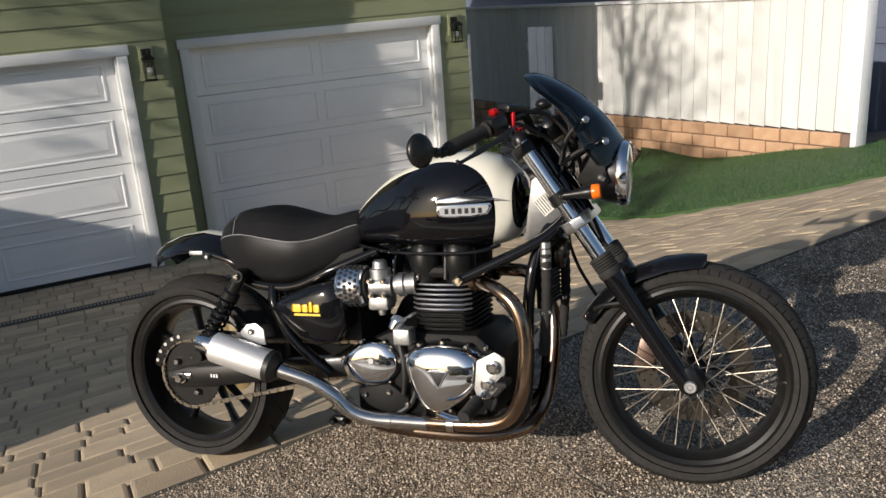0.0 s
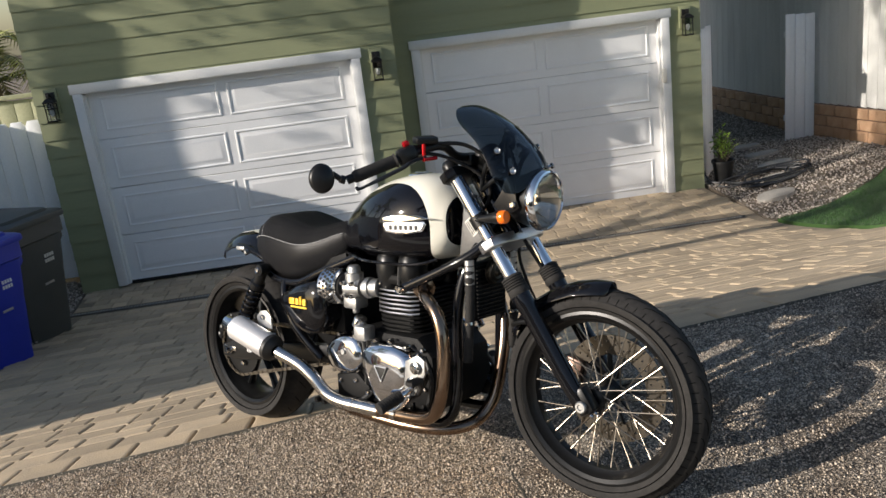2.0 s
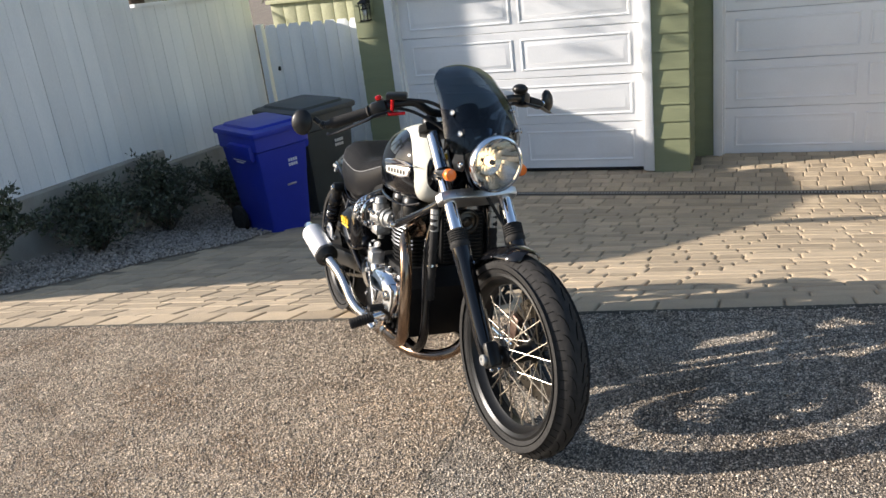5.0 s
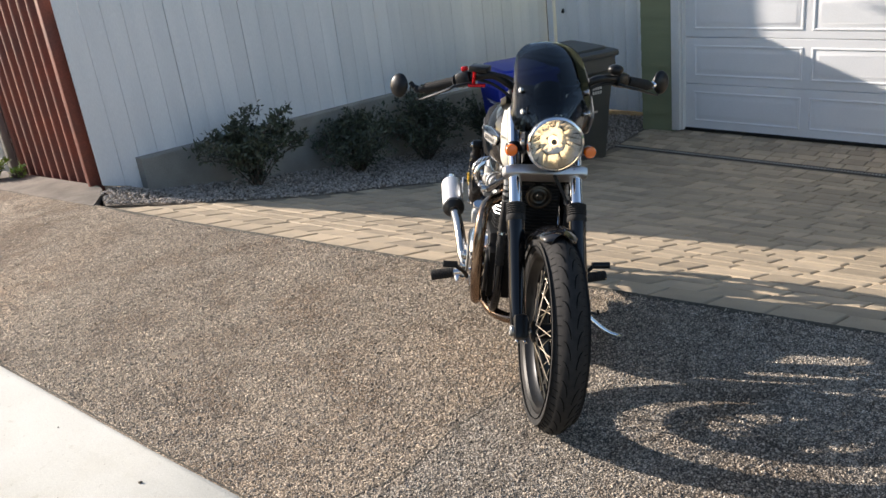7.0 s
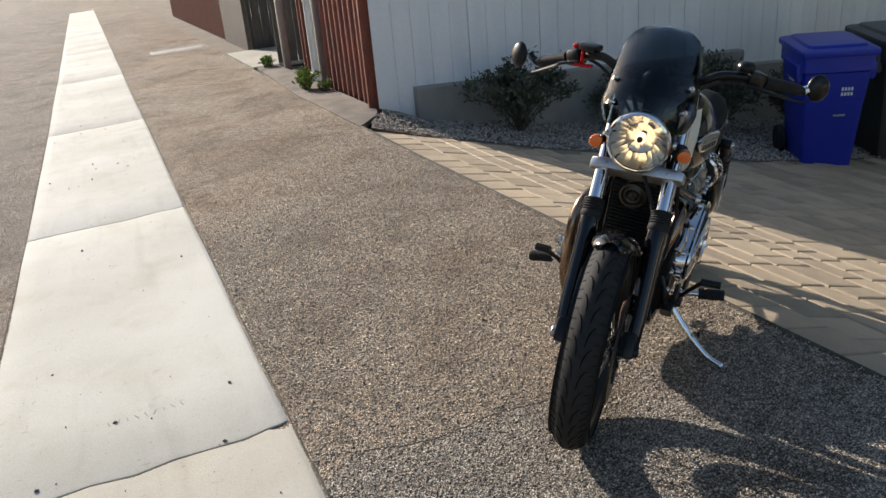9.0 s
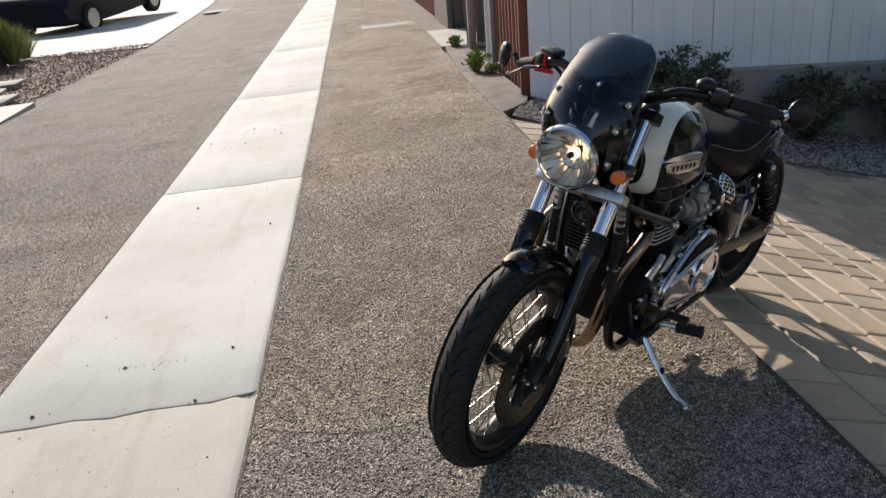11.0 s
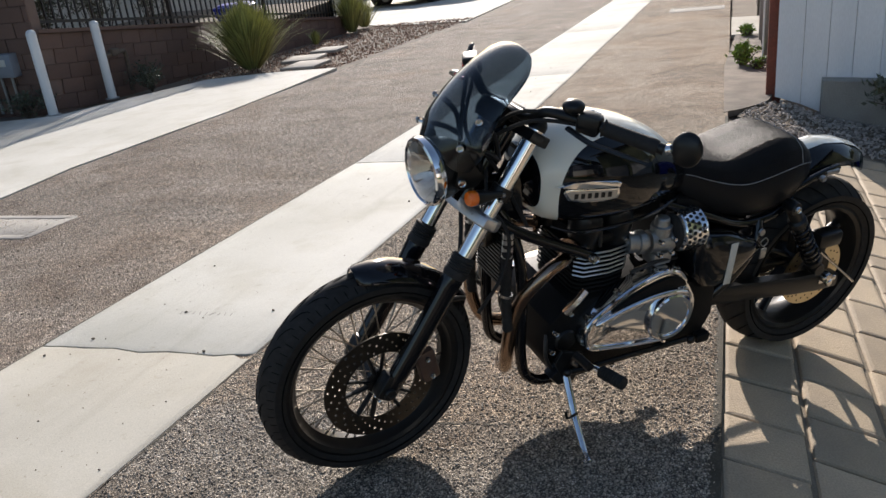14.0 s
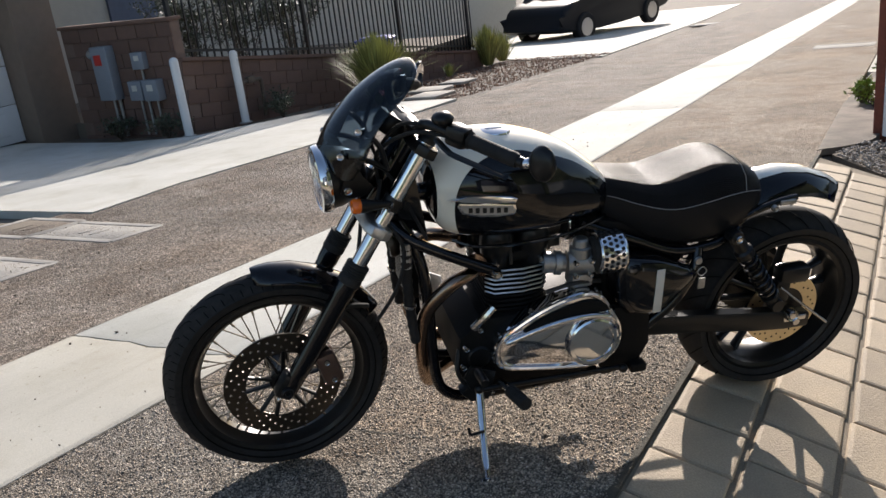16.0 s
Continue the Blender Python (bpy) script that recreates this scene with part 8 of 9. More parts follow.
def scatter_stones(name, poly, count, smin, smax, material, seed, label, lift=0.0):
    """Loose stones over a polygon, as one heap."""
    random.seed(seed)
    protos = []
    for k in range(6):
        b = B()
        ball(b, (0, 0, 0), 1, 1, (1, random.uniform(0.65, 0.95), random.uniform(0.5, 0.75)), 0.18)
        b.verts.ensure_lookup_table()
        protos.append(([v.co.copy() for v in b.verts], [[v.index for v in f.verts] for f in b.faces]))
        b.free()
    xs, ys = [p[0] for p in poly], [p[1] for p in poly]
    verts, faces = [], []
    n = 0
    while n < count:
        x, y = random.uniform(min(xs), max(xs)), random.uniform(min(ys), max(ys))
        if not within(poly, x, y):
            continue
        n += 1
        s = random.uniform(smin, smax)
        m = Matrix.Translation((x, y, land(x, y) + lift + s * random.uniform(0.1, 0.5))) @ Euler((random.uniform(-0.5, 0.5), random.uniform(-0.5, 0.5), random.uniform(0, 6.3))).to_matrix().to_4x4() @ Matrix.Scale(s, 4)
        vs, fs = random.choice(protos)
        o = len(verts)
        verts += [m @ v for v in vs]
        faces += [[o + i for i in f] for f in fs]
    me = bpy.data.meshes.new(name)
    me.from_pydata(verts, [], faces)
    me.materials.append(material)
    me.shade_smooth()
    return tagged(new(name, me), label, name, kind="stuff")


BED_L = [(-3.3, 2.30), (-2.75, 2.1), (-2.3, 2.6), (-1.95, 3.4), (-1.8, 4.5), (-1.55, 5.2), (-1.5, 7.3), (-1.62, 8.6), (-1.64, 8.98), (-3.3, 8.98)]
ground_patch("gravel_bed", BED_L, M_SOIL, -0.012, "dusty ground under pea gravel", "ground", step=0.16, thick=0.10)
scatter_stones("gravel", BED_L, 15000, 0.007, 0.016, M_GRAVEL, 21, "grey and tan pea gravel along the fence")
BED_R = [(5.97, 7.95), (5.9, 7.25), (6.5, 7.35), (7.4, 7.9), (8.1, 8.5), (8.36, 8.9), (8.36, 14.5), (5.98, 14.5), (5.98, 9.3)]
ground_patch("gravel_yard", BED_R, M_SOIL, -0.012, "dusty ground under the side yard's gravel", "ground", step=0.2, thick=0.10)
scatter_stones("gravel", BED_R, 12000, 0.007, 0.017, M_GRAVEL, 22, "tan gravel in the side yard")
for x, y, sx, sy, tn in ((6.35, 8.15, 0.5, 0.3, 0.2), (6.75, 8.75, 0.5, 0.3, -0.1), (7.0, 9.4, 0.5, 0.3, 0.1), (7.15, 10.1, 0.5, 0.3, 0.0), (7.25, 10.8, 0.5, 0.3, 0.1)):
    bm = B()
    o = closed_spline([(sx / 2 * math.cos(a) * random.uniform(0.85, 1.1), sy / 2 * math.sin(a) * random.uniform(0.85, 1.1)) for a in (0, 0.9, 1.8, 2.6, 3.5, 4.4, 5.3)], 3)
    prism(bm, o, -0.01, 0.035, 0.008, axis="z")
    tagged(finish("stepping_stone", bm, M_OLDCONC), "flat tan flagstone in the gravel path", "stepping stone", group="flagstones in the side yard").matrix_basis = lie(x, y, 0.0, tn)

# artificial lawn
LAWN = [(6.5, EDGE_Y + 0.1), (6.4, 2.6), (6.14, 3.6), (5.89, 4.4), (5.66, 5.2), (5.88, 7.15), (6.5, 7.3), (7.4, 7.85), (8.1, 8.45), (8.36, 8.8), (8.36, 5.4), (12, 5.4), (12, EDGE_Y + 0.1)]
ground_patch("lawn", LAWN, M_TURF, 0.012, "bright green artificial turf on a slope", "lawn", step=0.3, thick=0.06)
random.seed(31)
verts, faces = [], []
n = 0
while n < 42000:
    x, y = random.uniform(5.6, 9.5), random.uniform(2.2, 8.8)
    if not within(LAWN, x, y):
        continue
    n += 1
    z = land(x, y) + 0.008
    a, h, w = random.uniform(0, 6.28), random.uniform(0.018, 0.034), 0.0022
    dx, dy = math.cos(a), math.sin(a)
    lx, ly = random.uniform(-0.014, 0.014), random.uniform(-0.014, 0.014)
    o = len(verts)
    verts += [(x - dx * w, y - dy * w, z), (x + dx * w, y + dy * w, z), (x + lx, y + ly, z + h)]
    faces.append((o, o + 1, o + 2))
me = bpy.data.meshes.new("turf")
me.from_pydata(verts, [], faces)
me.materials.append(M_BLADE)
tagged(new("turf", me), "short green blades of artificial turf", "turf", kind="stuff")

# hose and pot by the garage corner
hose = thing("garden_hose", "dark garden hose coiled on the gravel", "hose", lie(6.6, 8.85, 0.015))
bm = B()
random.seed(8)
pts = []
for i in range(5 * 16):
    a = 2 * math.pi * i / 16
    r = 0.36 + 0.10 * math.sin(i * 0.7) + random.uniform(-0.015, 0.015)
    pts.append((r * 1.25 * math.cos(a) + 0.05 * math.sin(i * 0.21), r * 0.72 * math.sin(a), 0.012 + 0.016 * (i // 16) + 0.01 * math.sin(i * 1.3)))
tube(bm, pts, 0.013, 8)
part("coil", bm, M_HOSE, hose)
bm = B()
tube(bm, spline([(-0.40, 0.12, 0.03), (-0.58, 0.35, 0.05), (-0.64, 0.38, 0.35), (-0.60, 0.4, 0.75), (-0.66, 0.38, 0.62)], 6), 0.012, 8)
part("riser", bm, M_HOSE, hose)
bm = lathe(B(), [(0, 0), (0.02, 0.0), (0.03, 0.02), (0.03, 0.06), (0.018, 0.07), (0, 0.07)], axis_to((0.50, -0.02, 0.04), (0.6, -0.05, 0.04)), 14)
part("nozzle", bm, M_COVER, hose)
pot = thing("plant_pot", "black plastic pot with a leafy plant", "plant pot", pose(6.22, 9.25, land(6.22, 9.25)))
bm = lathe(B(), [(0, 0.0), (0.10, 0.0), (0.135, 0.24), (0.145, 0.24), (0.145, 0.27), (0.13, 0.27), (0.12, 0.22), (0, 0.22)], pose(0, 0, 0, 0, -90, 0), 24)
part("pot", bm, M_COVER, pot)
shrub(6.22, 9.25, 0.16, 0.42, 41, 320, M_LEAF2, "leafy green plant growing in a black pot", "potted_plant", "", z=land(6.22, 9.25) + 0.22)


# ---- ornamental grasses, far side ----
def grass_clump(x, y, r, h, seed, n=650):
    random.seed(seed)
    bm = B()
    for i in range(n):
        a = random.uniform(0, 2 * math.pi)
        q = abs(random.gauss(0, 0.42))
        base = Vector((0.12 * r * math.cos(a), 0.12 * r * math.sin(a), 0))
        tip = Vector((r * q * math.cos(a), r * q * math.sin(a), h * random.uniform(0.6, 1.0) * (1.05 - 0.25 * q)))
        mid = base.lerp(tip, 0.55) + Vector((0, 0, 0.12 * h))
        side = Vector((-math.sin(a), math.cos(a), 0)) * 0.009
        v = [bm.verts.new(base - side), bm.verts.new(base + side), bm.verts.new(mid + side * 0.8), bm.verts.new(mid - side * 0.8), bm.verts.new(tip)]
        bm.faces.new((v[0], v[1], v[2], v[3]))
        bm.faces.new((v[3], v[2], v[4]))
    ob = finish("grass_clump", bm, M_GRASS)
    ob.matrix_basis = pose(x, y, land(x, y) - 0.03)
    tagged(ob, "tall yellow-green ornamental grass clump", "grass", group="grasses by the low wall")


grass_clump(-8.3, -5.45, 1.0, 1.12, 3, 3600)
grass_clump(-14.2, -6.25, 0.75, 0.95, 4, 1200)
grass_clump(-15.3, -6.4, 0.7, 0.7, 6, 400)
grass_clump(-11.8, -6.0, 0.35, 0.3, 7, 200)
shrub(-5.9, -7.35, 0.75, 2.5, 62, 4000, None, "tall dark shrub behind the iron fence", "tall_shrub", "shrubs behind the iron fence", z=-0.4)
shrub(-8.6, -7.4, 0.75, 2.5, 63, 4000, None, "tall dark shrub behind the iron fence", "tall_shrub", "shrubs behind the iron fence", z=-0.5)
shrub(-7.2, -7.4, 0.8, 2.6, 55, 4500, None, "tall dark shrub behind the iron fence", "tall_shrub", "shrubs behind the iron fence", z=-0.4)
shrub(-4.45, -6.5, 0.35, 0.28, 56, 500, None, "low dark plants at the wall's foot", "ground_cover", "")
shrub(-4.55, -7.6, 0.30, 0.24, 57, 500, None, "low dark plants under the meters", "ground_cover", "")
shrub(-6.4, -6.05, 0.4, 0.30, 58, 600, None, "low dark plants under the block wall", "ground_cover", "")
shrub(-5.30, 2.16, 0.15, 0.22, 59, 600, M_LEAF2, "bright green weeds at the fence's foot", "weed", "")
shrub(-7.9, 2.25, 0.12, 0.12, 60, 160, M_LEAF2, "bright green weeds at the fence's foot", "weed", "")
shrub(-5.0, 2.3, 0.10, 0.08, 61, 100, M_LEAF2, "bright green weeds at the fence's foot", "weed", "")


# ---- bollards, meters, iron fence, covers ----
for x, y in ((-4.46, -6.13), (-5.68, -6.19)):
    t = thing("bollard", "white painted steel bollard", "bollard", pose(x, y, land(x, y)), group="bollards before the meters")
    bm = lathe(B(), [(0, 1.07), (0.03, 1.065), (0.055, 1.04), (0.06, 1.02), (0.06, 0.0), (0, 0.0)], pose(0, 0, 0, 0, -90, 0), 24)
    part("post", bm, M_WHITE, t)
    bm = lathe(B(), [(0, 0.012), (0.085, 0.010), (0.10, 0.0), (0, 0)], pose(0, 0, 0, 0, -90, 0), 24)
    part("footing", bm, M_OLDCONC, t)

WXM = -4.826
meter = thing("meter_cabinet", "grey electric meter cabinet with a red label", "meter cabinet")
bm = B()
box(bm, (WXM + 0.08, -7.83, 0.32), (0.16, 0.34, 0.78), 0.012)
part("cabinet", bm, M_GREYMETAL, meter)
bm = B()
box(bm, (WXM + 0.166, -7.86, 0.52), (0.008, 0.15, 0.15), 0.003)
part("label_plate", bm, M_REDLABEL, meter, "red label")
bm = lathe(B(), [(0, 0.10), (0.05, 0.09), (0.065, 0.07), (0.065, 0.0), (0, 0)], Matrix.Translation((WXM, -8.12, 0.60)), 24)
part("meter_dial", bm, M_STEELPIPE, meter)
bm = B()
for dy in (-0.06, 0.06):
    tube(bm, [(WXM + 0.05, -7.78 + dy, -0.05), (WXM + 0.05, -7.78 + dy, -0.62)], 0.024, 10)
part("conduit", bm, M_STEELPIPE, meter)
for yy, zz, sx, sy, sz, lab in ((-7.13, 0.47, 0.10, 0.24, 0.24, "small grey junction box with a pale label"), (-7.28, 0.05, 0.12, 0.26, 0.28, "blue-grey enamelled cable cabinet on the wall"), (-6.95, 0.05, 0.14, 0.30, 0.30, "blue-grey enamelled cable cabinet on the wall")):
    t = thing("junction_box", lab, "junction box", group="boxes on the block wall")
    bm = B()
    box(bm, (WXM + sx / 2, yy, zz), (sx, sy, sz), 0.01)
    part("housing", bm, M_GREYMETAL, t)
    bm = B()
    box(bm, (WXM + sx + 0.004, yy, zz + 0.04), (0.006, sy * 0.4, sz * 0.3), 0.002)
    part("front_label", bm, M_PLATE, t)
    bm = B()
    tube(bm, [(WXM + 0.04, yy, zz - sz / 2), (WXM + 0.04, yy, -0.6)], 0.018, 8)
    part("conduit", bm, M_STEELPIPE, t)
valve = thing("water_valve", "bronze backflow valve with bent pipes", "valve", pose(-6.0, -6.33, -0.25))
bm = B()
tube(bm, spline([(-0.25, 0.05, -0.4), (-0.25, 0.08, 0.12), (-0.15, 0.08, 0.18), (0.15, 0.08, 0.18), (0.25, 0.08, 0.12), (0.25, 0.05, -0.4)], 5), 0.03, 10)
part("pipe", bm, M_BARK, valve)
bm = B()
box(bm, (0, 0.09, 0.2), (0.16, 0.09, 0.10), 0.02)
part("valve_body", bm, M_BARK, valve)

iron = thing("iron_fence", "black wrought iron fence above the low wall", "fence", kind="structure")
bm = B()
for dz in (0.10, 1.72):
    loft(bm, [[(x, -6.56 + dy, low_top(x) + dz + q) for dy, q in ((-0.015, -0.02), (0.015, -0.02), (0.015, 0.02), (-0.015, 0.02))] for x in (-4.9, -14.2)])
part("fence_rail", bm, M_IRON, iron)
x = -4.95
k = 0
while x > -14.2:
    bm = B()
    w = 0.06 if k % 20 == 0 else 0.022
    box(bm, (x, -6.56, low_top(x) + (0.91 if k % 20 else 0.94)), (w, w, 1.84 if k % 20 else 1.9))
    part("picket" if k % 20 else "fence_post", bm, M_IRON, iron)
    x -= 0.15
    k += 1
wheelie_bin("wheelie_bin", "blue plastic wheelie bin behind the iron fence", M_BLUEBIN, M_BLUEBIN, Matrix.Translation((-11.6, -7.6, low_top(-11.6) - 0.75)) @ pose(0, 0, 0, 0, 0, 200), False)
house = thing("house_behind_iron_fence", "pale grey stucco house behind the iron fence", "house")
for c, size in (((-11.5, -13.2, 0.5), (11.5, 4, 5.2)), ((-22, -16, 0.5), (14, 8, 7))):
    bm = B()
    box(bm, c, size)
    part("wall", bm, M_CREAM, house)
for k in range(3):
    bm = B()
    box(bm, (-8.5 - 3 * k, -11.18, 1.4), (1.2, 0.08, 1.1))
    part("window", bm, M_BLUEWALL, house)
bm = B()
prism(bm, [(-15.6, 3.0), (-13.2, 4.2), (-10.8, 3.0), (-10.8, 3.15), (-13.2, 4.4), (-15.6, 3.15)], -17.6, -5.4, axis="x")
part("roof", bm, M_ROOF, house)
bm = B()
box(bm, (-9.5, -9.3, -0.9), (9.2, 5.4, 0.9))
tagged(finish("yard_fill", bm, M_SOIL), "raised yard behind the low wall", "ground", kind="structure")


def utility_cover(x, y, sx, sy, label, m=None, turn=0.0):
    t = thing("utility_cover", label, "utility cover", lie(x, y, -0.010, turn), group="covers in the alley")
    bm = B()
    for cx, cy, wx, wy in ((0, sy / 2, sx, 0.05), (0, -sy / 2, sx, 0.05), (sx / 2, 0, 0.05, sy), (-sx / 2, 0, 0.05, sy)):
        box(bm, (cx, cy, 0), (wx + 0.02, wy + 0.02, 0.03), 0.004)
    part("surround", bm, M_OLDCONC, t)
    bm = B()
    box(bm, (0, 0, -0.004), (sx - 0.06, sy - 0.06, 0.03), 0.004)
    for k in range(2):
        box(bm, (0, -0.06 + 0.12 * k, 0.012), (0.16, 0.03, 0.004), 0.001)
    part("lid", bm, m or M_OLDCONC, t)


utility_cover(0.12, -2.45, 0.42, 0.85, "pale rectangular utility cover set in asphalt")
utility_cover(0.12, -3.2, 0.5, 0.62, "dusty brown rectangular utility cover", M_SOIL)
utility_cover(1.05, -2.35, 0.45, 0.8, "pale rectangular utility cover set in asphalt")
utility_cover(-12.5, 1.45, 0.7, 0.9, "pale rectangular utility cover far down the alley")
utility_cover(-25, -3.6, 1.2, 0.7, "pale rectangular utility cover far down the alley")

# parked car in the second drive, mostly in shade
car = thing("parked_car", "dark car parked in the shade of a concrete drive", "car", Matrix.Translation((-26.6, -8.0, land(-26.6, -8.0) - 0.03)) @ pose(0, 0, 0, 0, 0, -12) @ Matrix.Diagonal((1.75, 1.4, 1.45, 1)))
bm = B()
side = closed_spline([(-2.1, 0.35), (-2.15, 0.7), (-1.9, 0.95), (-1.2, 1.05), (-0.6, 1.42), (0.5, 1.45), (1.2, 1.02), (1.95, 0.88), (2.15, 0.6), (2.1, 0.3), (0, 0.22)], 3)
prism(bm, side, -0.85, 0.85, 0.12, seg=3)
part("body", bm, M_CARBLACK, car)
for sx in (-1.3, 1.35):
    for sy in (-0.80, 0.80):
        bm = lathe(B(), [(0.20, -0.10), (0.30, -0.11), (0.33, -0.08), (0.33, 0.08), (0.30, 0.11), (0.20, 0.10)], Matrix.Translation((sx, sy, 0.33)) @ TOY, 28, closed=True)
        w_ = part("wheel", bm, M_RUBBER, car)
        bm = lathe(B(), [(0, 0.105), (0.05, 0.11), (0.19, 0.10), (0.205, 0.105), (0.205, -0.1), (0, -0.1)] if sy > 0 else [(0, -0.105), (0.05, -0.11), (0.19, -0.10), (0.205, -0.105), (0.205, 0.1), (0, 0.1)], Matrix.Translation((sx, sy, 0.33)) @ TOY, 24)
        part("rim", bm, M_ALU, w_)
bm = B()
prism(bm, closed_spline([(-0.95, 1.08), (-0.5, 1.36), (0.45, 1.38), (0.95, 1.06)], 3), -0.86, 0.86, 0.01)
part("side_window", bm, M_BLACKGLOSS, car)

# specks of grit on the concrete and asphalt
rng = np.random.default_rng(77)
gx_, gy_ = rng.uniform(-7, 4, 420), rng.uniform(-0.57, 0.35, 420)
gs = 0.0014 + 0.0032 * rng.random(420) ** 3
gs[:26] = rng.uniform(0.006, 0.012, 26)
tagged(chips("grit", gx_, gy_, alleys(gx_, gy_) + 0.011, np.stack([gs, gs * 0.8, gs * 0.6], 1), M_SOIL, 5), "dark crumbs of soil and grit on the gutter", "grit", kind="stuff")
gx_, gy_ = rng.uniform(-6, 4, 420), np.where(rng.random(420) < 0.5, rng.uniform(-3, -0.65, 420), rng.uniform(0.42, 2.0, 420))
gs = rng.uniform(0.003, 0.009, 420)
tagged(chips("grit", gx_, gy_, alleys(gx_, gy_) + 0.004, np.stack([gs, gs * 0.8, gs * 0.6], 1), M_SOIL, 6), "dark crumbs of soil on the asphalt", "grit", kind="stuff")
# faint scratched marks on one gutter slab, and pale scuffs on the asphalt beside it
for k in range(9):
    bm = B()
    hh = (0.030, 0.036, 0.026, 0.034)[k % 4]
    box(bm, (0, 0, 0), (hh, 0.004, 0.001), 0, Matrix.Translation((1.348, -0.186 + 0.031 * k, alley(1.348, -0.186 + 0.031 * k) + 0.0095)) @ pose(0, 0, 0, 0, -4.7, (12, -18, 5, 24)[k % 4]))
    part("scratched_mark", bm, M_OLDCONC, gutter)


# stones worn proud of the asphalt round the motorcycle
def asphalt_stones(count):
    rng = np.random.default_rng(78)
    x, y = rng.normal(1.5, 1.8, count), rng.uniform(0.385, 2.02, count)
    far = np.arange(count) % 3 == 0
    x[far], y[far] = rng.normal(-0.4, 2.8, far.sum()), rng.uniform(-3.2, -0.615, far.sum())
    q = 0.0020 + 0.0042 * rng.random(count) ** 1.6
    size = np.stack([q, q * rng.uniform(0.6, 1, count), q * rng.uniform(0.5, 0.9, count)], 1)
    tagged(chips("asphalt_stone", x, y, alleys(x, y) + q * 0.15, size, M_CHIP, 79), "small pale stones worn proud of the asphalt", "asphalt", kind="stuff")


asphalt_stones(125000)


# dark crumbled seams where asphalt meets concrete and pavers
def crumbled_seam(y, lift, wide, x0, x1, material, label, seed):
    random.seed(seed)
    bm = B()
    x, rows = x0, []
    while x < x1:
        slow = 0.5 + 0.5 * noise.noise(Vector((x * 2.1, seed * 7.0, 0))) + 0.35 * noise.noise(Vector((x * 9.0, seed * 3.0, 1)))
        w0, w1 = wide * max(slow, 0.08) * random.uniform(0.85, 1.15), wide * 0.12
        z = alley(x, y) + lift
        rows.append([(x, y - w0, z - 0.006), (x, y - w0 * 0.8, z - 0.0005), (x, y - w0 * 0.35, z + random.uniform(0.0005, 0.0025)), (x, y + w1 * 0.6, z + random.uniform(0, 0.0015)), (x, y + w1, z - 0.006)])
        x += random.uniform(0.006, 0.016)
    loft(bm, rows, closed_ring=False, cap=False)
    tagged(finish("joint_soil", bm, material, angle=20), label, "soil", kind="stuff")


crumbled_seam(0.378, 0.001, -0.013, -16, 4.5, M_SEAM, "dark dirt along the gutter's edge", 1)
crumbled_seam(-0.606, 0.001, 0.016, -16, 4.5, M_SEAM, "dark dirt along the gutter's edge", 2)
crumbled_seam(EDGE_Y - 0.002, 0.0005, 0.05, -2.6, 6.4, M_SEAM, "dark mossy soil along the pavers' edge", 3)


# crooked crack where the repaired asphalt begins
random.seed(12)
bm = B()
crack = spline([(1.945, 0.40, 0), (2.02, 0.55, 0), (2.075, 0.74, 0), (2.062, 0.95, 0), (2.085, 1.2, 0), (2.06, 1.45, 0)], 16)
rows = []
for p in crack:
    w = random.uniform(0.002, 0.0065)
    x = p[0] + random.uniform(-0.006, 0.006)
    rows.append([(x + dx * w, p[1], alley(x, p[1]) + dz) for dx, dz in ((-1, -0.004), (-0.8, 0.0012), (0, 0.0018), (0.8, 0.0012), (1, -0.004))])
loft(bm, rows, closed_ring=False, cap=False)
tagged(finish("asphalt_crack", bm, M_SEAM, angle=20), "dark crooked crack across worn asphalt", "crack", kind="stuff")

